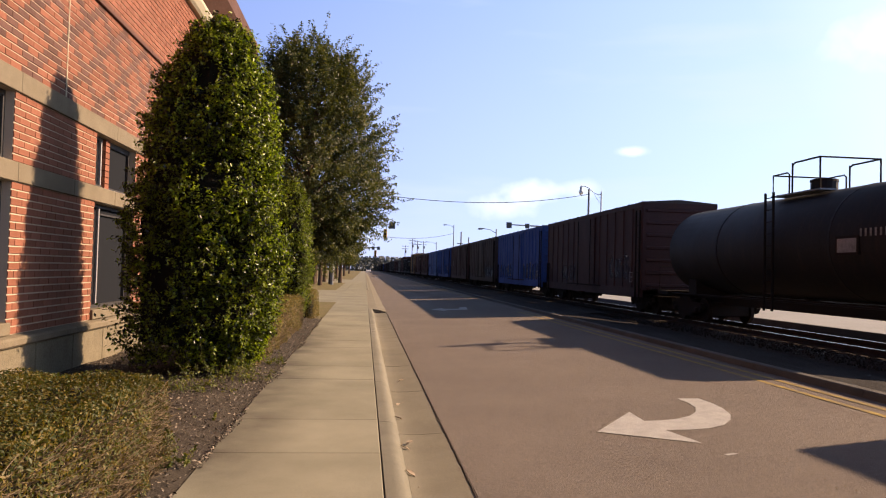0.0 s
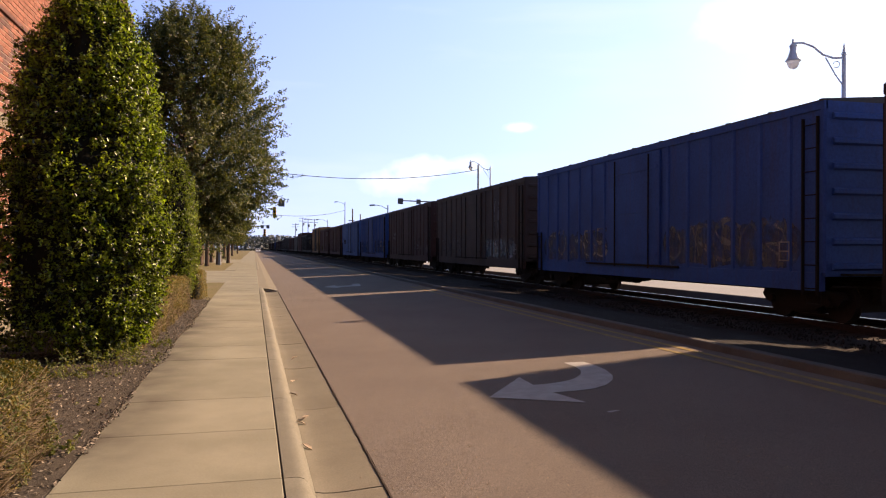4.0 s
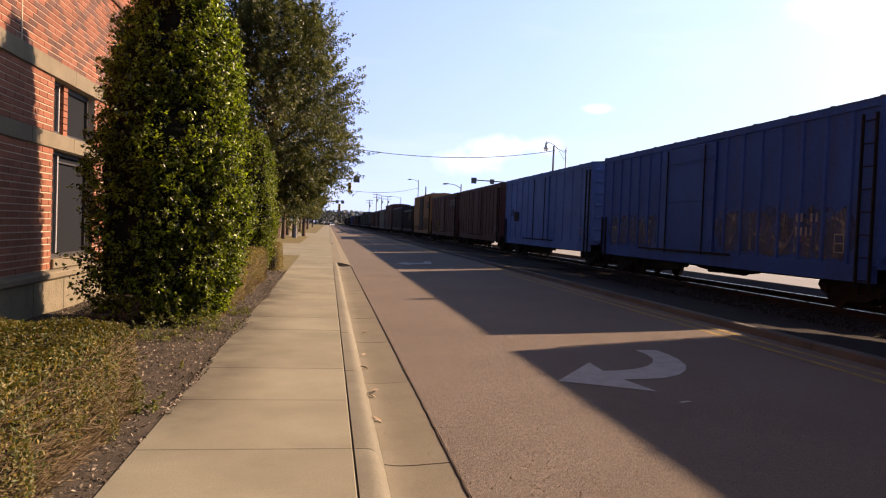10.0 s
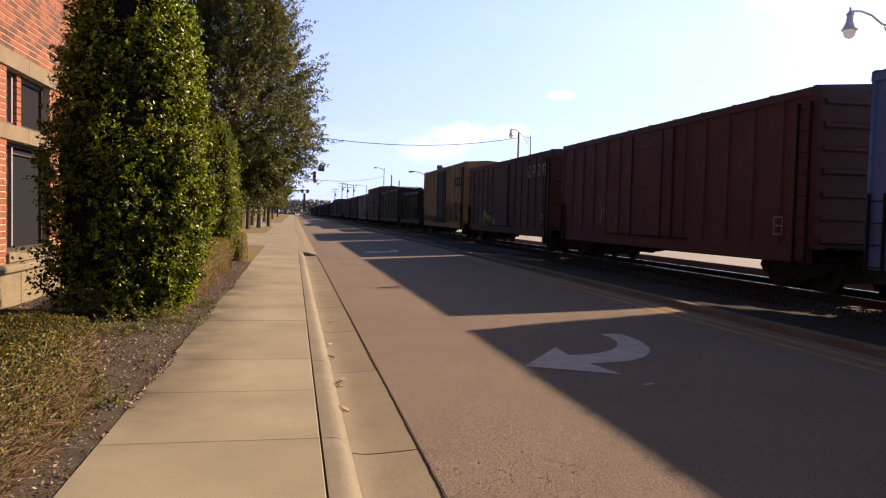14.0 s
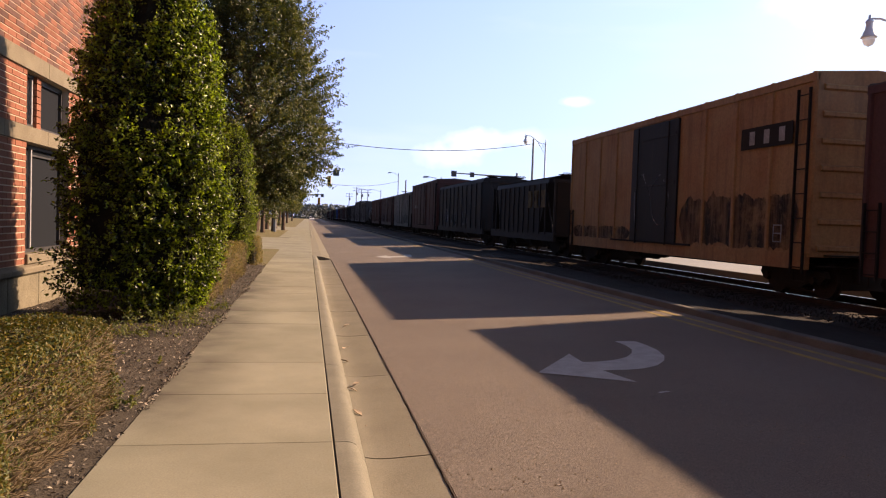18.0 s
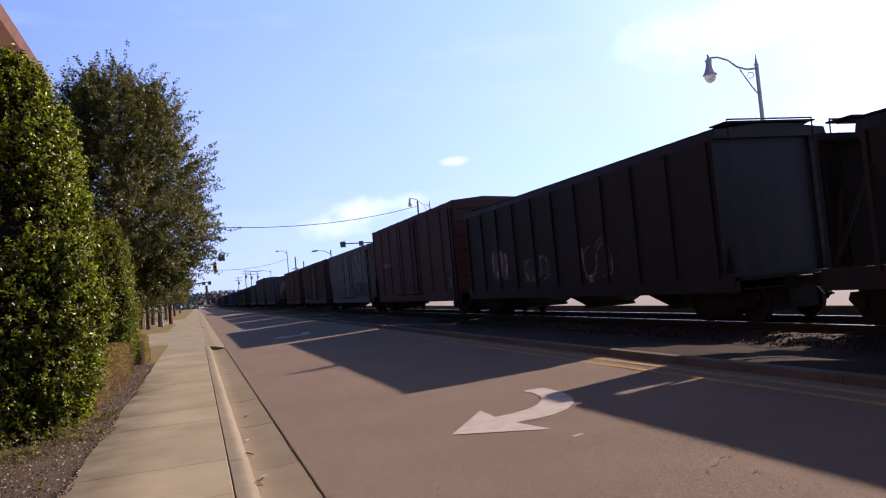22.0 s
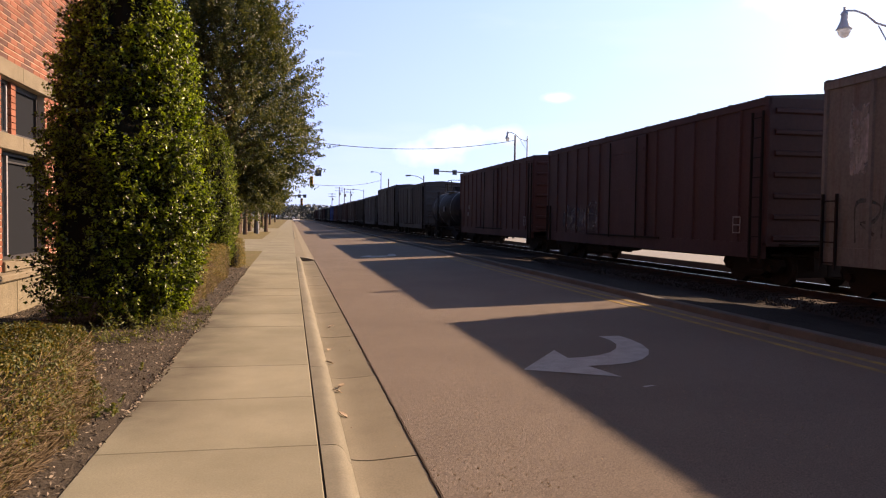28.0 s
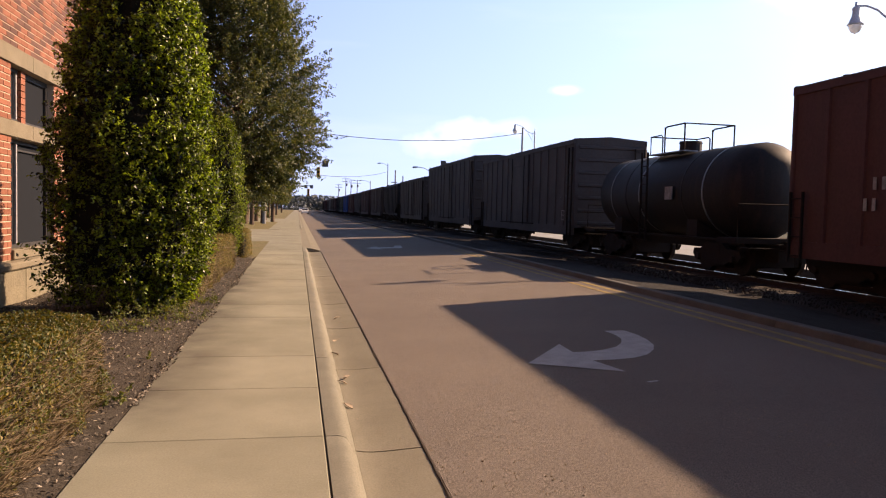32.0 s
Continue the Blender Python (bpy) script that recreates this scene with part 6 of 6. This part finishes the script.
# ---------------------------------------------------------------- lamps, signals, poles, wires
def build_lamp(x, y, h, head_dir, arm, size=1.0):
    """A decorative post with a bracket arm and a hanging bell lantern."""
    t = thing("street_lamp", "blue-grey post lamp with a curved arm and hanging bell lantern", "street lamp", "bell street lamps", at=(x, y, -0.12))
    part("post", rod((0, 0, 0), (0, 0, h), 0.10, 0.065, 12), M["lamp_blue"], t)
    part("base", lathe([(0.22, 0), (0.22, 0.25), (0.15, 0.4), (0.12, 0.8), (0.10, 0.85)], 14), M["lamp_blue"], t)
    part("finial", lathe([(0.065, h), (0.09, h + 0.03), (0.05, h + 0.12), (0.008, h + 0.4)], 10), M["lamp_blue"], t)
    d = Vector((cos(head_dir), sin(head_dir), 0))
    p0 = Vector((0, 0, h - 0.08))
    pts = [p0 + d * arm * s + Vector((0, 0, arm * k)) for s, k in ((0, 0), (0.2, 0.01), (0.4, 0.10), (0.6, 0.30), (0.8, 0.40), (1.0, 0.42))]
    part("arm", tube(pts, 0.035, 8), M["lamp_blue"], t)
    part("brace", tube([p0 + Vector((0, 0, -0.95)), p0 + d * arm * 0.16 + Vector((0, 0, -0.55)), p0 + d * arm * 0.36 + Vector((0, 0, 0.06))], 0.022, 6), M["lamp_blue"], t)
    scroll = [p0 + d * (0.22 + 0.1 * cos(a)) + Vector((0, 0, -0.2 + 0.1 * sin(a))) for a in np.linspace(0, 5.5, 12)]
    part("scroll", tube(scroll, 0.014, 5), M["lamp_blue"], t)
    hp = pts[-1]
    hood = lathe([(0.04, 0.12), (0.045, 0.0), (0.10, -0.06), (0.13, -0.10), (0.10, -0.16), (0.12, -0.32), (0.20, -0.52), (0.25, -0.60), (0.21, -0.61)], 16)
    ho = part("lantern_hood", hood, M["lamp_blue"], t, smooth=True)
    ho.matrix_basis = Matrix.Translation(hp)
    gl = lathe([(0.20, -0.60), (0.19, -0.70), (0.13, -0.82), (0.02, -0.88)], 16)
    part("lantern_globe", gl, M["opal"], ho, "pale glass globe", smooth=True)
    return t


build_lamp(18.6, 20.55, 8.1, atan2(0.75, -1.0), 1.5)
build_lamp(22.2, 69.6, 9.5, atan2(0.3, -1.0), 1.9)


def build_cobra(x, y, h, reach, name="street_light"):
    t = thing(name, "grey galvanised street light with a cobra-head arm", "street light", "cobra street lights", at=(x, y, -0.12))
    part("pole", rod((0, 0, 0), (0, 0, h), 0.11, 0.07, 8), M["galv"], t)
    part("arm", tube([(0, 0, h - 0.5), (-reach * 0.5, 0, h - 0.1), (-reach, 0, h)], 0.04, 6), M["galv"], t)
    part("head", prism([(-reach - 0.75, h - 0.06), (-reach - 0.55, h - 0.14), (-reach - 0.1, h - 0.08), (-reach, h), (-reach - 0.1, h + 0.07), (-reach - 0.6, h + 0.06)], "y", -0.15, 0.15), M["galv"], t)
    return t


build_cobra(10.5 + 6, 141, 10.4, 1.3)
build_cobra(15.5, 88.7, 6.9, 1.5)
build_cobra(17.9, 190, 8.9, 2.2)
for x, y, h in ((17.8, 140.0, 9.1), (22.0, 160.0, 9.0)):
    pole = thing("utility_pole", "grey wooden utility pole with one short cross-arm", "utility pole", "single-arm poles", at=(x, y, -0.12))
    part("pole", rod((0, 0, 0), (0, 0, h), 0.15, 0.11, 8), M["wood_pole"], pole)
    part("cross_arm", box(-0.75, 0.4, -0.05, 0.05, h - 2.3, h - 2.15), M["wood_pole"], pole)


def build_utility(x, y, h):
    t = thing("utility_pole", "weathered wooden utility pole with cross-arms", "utility pole", "utility poles", at=(x, y, -0.3))
    part("pole", rod((0, 0, 0), (0, 0, h), 0.19, 0.12, 8), M["wood_pole"], t)
    for k, z in enumerate((h - 0.4, h - 1.5)):
        a = part("cross_arm", box(-1.5, 1.5, -0.06, 0.06, z - 0.07, z + 0.07), M["wood_pole"], t)
        for s in (-1.35, -0.8, 0.8, 1.35):
            part("insulator", rod((s, 0, z + 0.07), (s, 0, z + 0.27), 0.05, 0.03, 6), M["galv"], a)
    part("transformer", rod((0.4, 0, h - 3.2), (0.4, 0, h - 2.2), 0.28, None, 10), M["galv"], t)
    return t


for x, y, h in ((18.6, 300, 14.0), (19.6, 285, 13.0), (17.4, 330, 12.5), (25.4, 330, 14.5)):
    build_utility(x, y, h)
hp = thing("signal_pole", "slim steel pole carrying the span wire", "pole", at=(21.04, 69.8, -0.12))
part("pole", rod((0, 0, 0), (0, 0, 9.9), 0.14, 0.09, 8), M["galv"], hp)


def signal_head(parent, x, y, z, lights=3, mat="signal_yellow", turn=0):
    ho = part("signal_head", box(x - 0.17, x + 0.17, y - 0.12, y + 0.12, z - 0.5, z + 0.5, bevel=0.03), M[mat], parent, "three-lamp traffic signal head")
    for k in range(lights):
        part("visor", rod((x, y - 0.12, z + 0.33 - 0.33 * k), (x, y - 0.36, z + 0.33 - 0.33 * k), 0.13, 0.13, 10), M["iron"], ho)
    return ho


def build_mast(x, y, h, x_end, signs, heads, label):
    t = thing("traffic_signal", label, "traffic signal", "mast-arm signals", at=(x, y, -0.12))
    part("mast", rod((0, 0, 0), (0, 0, h + 0.4), 0.16, 0.12, 10), M["galv"], t)
    part("mast_arm", rod((0, 0, h - 0.1), (x_end - x, 0, h + 0.1), 0.10, 0.06, 8), M["galv"], t)
    for sx, half in signs:
        part("sign", box(sx - x - half, sx - x + half, -0.14, -0.1, h - 0.2 - half * 0.4, h - 0.2 + half * 1.8), M["sign_dark"], t, "square sign seen from behind")
    for hx in heads:
        signal_head(t, hx - x, -0.02, h - 0.85)
    return t


build_mast(-3.2, 75.6, 6.15, 2.7, ((2.62, 0.29),), (1.95,), "mast-arm traffic signal reaching over the street")
build_mast(-3.4, 111.5, 4.85, 2.0, ((1.15, 0.22), (1.95, 0.22)), (1.5,), "farther mast-arm traffic signal over the street")
build_mast(23.5, 84, 7.1, 15.8, ((16.1, 0.3), (18.2, 0.25)), (), "mast-arm signal beyond the railway")


def wire(pts_a, pts_b, sag, r, label):
    a, b = Vector(pts_a), Vector(pts_b)
    t = thing("span_wire", label, "wire", kind="")
    pts = [a.lerp(b, s) - Vector((0, 0, sag * 4 * s * (1 - s))) for s in np.linspace(0, 1, 25)]
    part("cable", tube(pts, r, 5), M["iron"], t)
    return t


wire((-4.2, 57.0, 8.05), (21.04, 69.8, 9.3), 1.15, 0.026, "black span wire sagging across the street")
wire((-3.2, 75.6, 5.6), (16.4, 140.0, 8.7), 1.0, 0.028, "black overhead wire along the street")
sp = thing("wire_pole", "wooden pole behind the street trees holding the span wire", "pole", at=(-4.2, 57.0, -0.1))
part("pole", rod((0, 0, 0), (0, 0, 8.4), 0.15, 0.1, 8), M["wood_pole"], sp)


# ---------------------------------------------------------------- vehicles far down the street
def build_car(x, y, turn, mat, label):
    t = thing("car", label, "car", at=(x, y, road_z(min(max(x, 1), 7))), turn=turn)
    prof = [(-2.2, 0.3), (-2.2, 0.75), (-1.9, 0.9), (-0.95, 0.98), (-0.35, 1.42), (1.0, 1.45), (1.75, 1.05), (2.15, 0.95), (2.2, 0.35)]
    part("body", prism(prof, "x", -0.88, 0.88), mat, t)
    part("windscreen", prism([(-0.9, 1.0), (-0.36, 1.39), (-0.38, 1.41), (-0.93, 1.0)], "x", -0.75, 0.75), M["glass"], t)
    for sx in (-1, 1):
        part("side_window", box(min(sx * 0.885, sx * 0.875), max(sx * 0.885, sx * 0.875), -0.3, 1.1, 1.02, 1.35), M["glass"], t)
        for sy in (-1.35, 1.35):
            w = part("wheel", rod((sx * 0.7, sy, 0.32), (sx * 0.9, sy, 0.32), 0.32, None, 14), M["tyre"], t)
            part("rim", rod((sx * 0.895, sy, 0.32), (sx * 0.91, sy, 0.32), 0.19, None, 10), M["galv"], w)
        part("headlight", box(sx * 0.6 - 0.18, sx * 0.6 + 0.18, -2.215, -2.18, 0.62, 0.76), M["opal"], t)
    return t


FAR_CAR = build_car(1.95, 480.0, 0, M["car_white"], "white car coming up the street from far off")
build_car(1.5, 300.0, 0, M["car_white"], "second white car far down the street")


# ---------------------------------------------------------------- distance
def build_woods():
    t = thing("far_woods", "dark woods closing the end of the street, blue-grey with painted haze", "woods", kind="stuff")
    rng = np.random.default_rng(77)
    cs = []
    for i in range(260):
        a = rng.uniform(-70, 80)
        d = rng.uniform(560, 680)
        x, y = d * sin(radians(a)), d * cos(radians(a))
        h = rng.uniform(7, 13)
        n = 240
        p = np.clip(rng.normal(0, 1, (n, 3)), -1.5, 1.5) * np.array([7, 5, h * 0.33]) + np.array([x, y, h * 0.5])
        p[:, 2] = np.maximum(p[:, 2], 0.0)
        cs.append(p)
    c = np.concatenate(cs)
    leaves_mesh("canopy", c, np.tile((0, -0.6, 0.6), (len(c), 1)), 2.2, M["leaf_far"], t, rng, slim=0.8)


build_woods()


def build_litter():
    rr = random.Random(9)
    first = None
    for x, y, z in ((0.54, 8.08, -0.155), (0.48, 7.86, -0.158), (0.48, 9.4, -0.155), (0.48, 6.9, -0.158), (0.52, 10.3, -0.15), (0.66, 12.6, -0.165)):
        bm = B()
        pts = [(-0.06, 0, 0.0), (-0.02, 0.028, 0.012), (0.035, 0.022, 0.02), (0.065, 0, 0.008), (0.03, -0.024, 0.018), (-0.03, -0.026, 0.014)]
        top = [bm.verts.new(p) for p in pts]
        low = [bm.verts.new((p[0] * 0.96, p[1] * 0.9, p[2] - 0.008)) for p in pts]
        bm.faces.new(top)
        bm.faces.new(low[::-1])
        for i in range(6):
            j = (i + 1) % 6
            bm.faces.new((top[j], top[i], low[i], low[j]))
        ob = part("fallen_leaf", bm, M["litter"])
        ob.matrix_basis = pose(x, y, z + 0.012, rr.uniform(-15, 15), rr.uniform(-15, 15), rr.uniform(0, 360))
        tagged(ob, "curled pale dead leaf lying in the gutter" if x < 1 else "curled dead leaf lying on the asphalt", "leaf", "fallen leaves")


build_litter()


def build_grit():
    """Pale crumbs of stone and dirt along the gutter and the worn strip of asphalt."""
    rng = np.random.default_rng(52)
    n = 420
    x = np.concatenate([rng.normal(1.5, 0.35, 300).clip(1.02, 3.0), rng.uniform(0.48, 0.95, 60), rng.normal(3.9, 0.25, 60)])
    y = np.concatenate([3.2 + rng.exponential(1.8, 300), rng.uniform(3, 26, 60), rng.uniform(4.6, 7.0, 60)])
    z = np.where(x > 0.97, -0.147 + 0.035 * (x - 0.94), np.interp(x, [0.457, 0.51, 0.58, 0.68, 0.8, 0.966], [-0.158, -0.168, -0.172, -0.169, -0.16, -0.148])) + 0.004
    r = rng.uniform(0.003, 0.008, n)
    base = np.array([(1, 0, 0), (-1, 0, 0), (0, 1, 0), (0, -1, 0), (0, 0, 1), (0, 0, -1)], float)
    v = np.stack([x, y, z], 1)[:, None] + base[None] * r[:, None, None] * rng.uniform(0.6, 1.3, (n, 6, 1))
    f = np.array([(0, 2, 4), (2, 1, 4), (1, 3, 4), (3, 0, 4), (2, 0, 5), (1, 2, 5), (3, 1, 5), (0, 3, 5)])
    faces = (f[None] + 6 * np.arange(n)[:, None, None]).reshape(-1, 3)
    tagged(raw_mesh("road_grit", v.reshape(-1, 3).tolist(), faces.tolist(), M["litter"]), "pale crumbs of grit along the gutter", "grit", kind="stuff")


build_grit()


def build_mulch_chips():
    rng = np.random.default_rng(15)
    n = 16000
    x, y = rng.uniform(-4.3, -1.32, n), rng.uniform(4.0, 26, n)
    z = -0.01 + 0.07 * np.clip((-1.34 - x) / 0.5, 0, 1) + 0.012
    c = np.stack([x, y, z], 1)
    # soil and bits washed over the edge of the slabs
    k = 1800
    ys = rng.uniform(6.5, 24, k)
    reach = np.array([max(0.02, 0.05 + 0.16 * noise.noise((0.0, q * 0.45, 5.0)) + 0.05 * noise.noise((0.0, q * 1.7, 2.0))) for q in ys])
    spill = np.stack([-1.34 + reach * rng.uniform(0, 1, k) ** 1.8, ys, np.full(k, 0.006)], 1)
    c, n = np.concatenate([c, spill]), n + k
    holder = thing("mulch_chips", "scattered bark chips and dead leaves in the bed", "mulch", kind="stuff")
    leaves_mesh("chips", c, np.tile((0, 0, 1.0), (n, 1)), 0.036, M["chip"], holder, rng, slim=0.45)


build_mulch_chips()


# ---------------------------------------------------------------- bricks of the facade
def build_bricks():
    X = WALL_X
    course, length, joint, head = 0.1016, 0.305, 0.016, 0.007
    solid, dark = [], []
    near = []

    def place(y, ln, z, h=course - joint):
        if 4.07 < z < 5.9:
            r2 = round((z - 4.09) / course)
            k = round((y + ln / 2) / (length / 2))
            if (k - r2) % 8 == 3 or (k + r2) % 8 == 5:
                dark.append((y, ln, z, h))
                return
        if 9.95 < y and y + ln < 12.86 and z < 3.8:
            near.append((y, ln, z, h))
        else:
            solid.append((y, ln, z, h))

    def fill(y0, y1, z0, z1):
        n = int(round((z1 - z0) / course))
        for i in range(n):
            z = z0 + i * (z1 - z0) / n + joint / 2
            y = y0 - (length / 2 if i % 2 else 0) + 0.001
            while y < y1 - 0.03:
                a, b = max(y, y0), min(y + length - head, y1)
                if b - a > 0.03:
                    place(a, b - a, z, (z1 - z0) / n - joint)
                y += length
    edges = [-14.0] + [e for w in WINS for e in w] + [25.4]
    for i in range(0, len(edges), 2):
        fill(edges[i], edges[i + 1], 0.735, 2.67)
        fill(edges[i], edges[i + 1], 2.92, 3.8)
    fill(-14, 25.4, 4.07, 5.88)
    fill(-14, 25.4, 5.97, 7.95)

    def joined(name, rows, mat, label):
        v, f = [], []
        for y, ln, z, h in rows:
            k = len(v)
            o = 0.002 * sin(y * 37 + z * 91)
            v += [(X - 0.02, y, z), (X - 0.02, y + ln, z), (X - 0.02, y + ln, z + h), (X - 0.02, y, z + h),
                  (X + o, y + 0.003, z + 0.003), (X + o, y + ln - 0.003, z + 0.003), (X + o, y + ln - 0.003, z + h - 0.003), (X + o, y + 0.003, z + h - 0.003)]
            f += [(k + 4, k + 5, k + 6, k + 7), (k, k + 1, k + 5, k + 4), (k + 1, k + 2, k + 6, k + 5), (k + 2, k + 3, k + 7, k + 6), (k + 3, k, k + 4, k + 7)]
        raw_mesh(name, v, f, mat, BUILDING, label, "stuff")
    joined("brickwork", solid, M["brick_mass"], "red running-bond brickwork")
    joined("dark_brickwork", dark, M["brick_dark"], "dark bricks set in a diamond pattern")
    meshes = {}
    for y, ln, z, h in near:
        key = (round(ln, 3), round(h, 4))
        if key not in meshes:
            bm = B()
            vs = [(-0.02, 0, 0), (-0.02, ln, 0), (-0.02, ln, h), (-0.02, 0, h), (0, 0.003, 0.003), (0, ln - 0.003, 0.003), (0, ln - 0.003, h - 0.003), (0, 0.003, h - 0.003)]
            vs = [bm.verts.new(p) for p in vs]
            for q in ((4, 5, 6, 7), (0, 1, 5, 4), (1, 2, 6, 5), (2, 3, 7, 6), (3, 0, 4, 7)):
                bm.faces.new([vs[i] for i in q])
            o = part("brick", bm, M["brick"], BUILDING)
            meshes[key] = o
        else:
            o = share("brick", meshes[key], BUILDING)
        o.matrix_basis = pose(X + 0.002 * sin(y * 37 + z * 91), y, z)


build_bricks()


# ---------------------------------------------------------------- what moves
def motions():
    for car, start in CARS:
        rows = [(t, pose(TRACK_X, start - SPEED * t, RAIL_Z)) for t in (0.0, 16.0, 32.0)]
        walk(car, rows)
    walk(FAR_CAR, [(t, pose(1.95, y, road_z(1.95))) for t, y in ((0.0, 490.0), (14.0, 450.0), (24.0, 330.0), (28.0, 268.0), (30.0, 236.0), (32.0, 205.0))])
    # wheelsets turn with the rolling of the train; each pair of places in a truck shares one set of keys
    turn = SPEED / 0.43
    step = radians(80) / turn
    keyed = {}
    for car, _ in CARS:
        for truck in car.children:
            if not truck.name.startswith("truck"):
                continue
            for w in truck.children:
                if not w.name.startswith("wheelset"):
                    continue
                side = round(w.location.y, 2)
                if side not in keyed:
                    n = int(32.0 / step) + 1
                    walk(w, [(32.0 * i / n, Matrix.Translation((0, side, 0.43)) @ Matrix.Rotation(turn * 32.0 * i / n, 4, "X")) for i in range(n + 1)])
                    keyed[side] = w.animation_data
                else:
                    w.rotation_mode = "QUATERNION"
                    w.animation_data_create()
                    w.animation_data.action = keyed[side].action
                    w.animation_data.action_slot = keyed[side].action_slot


motions()
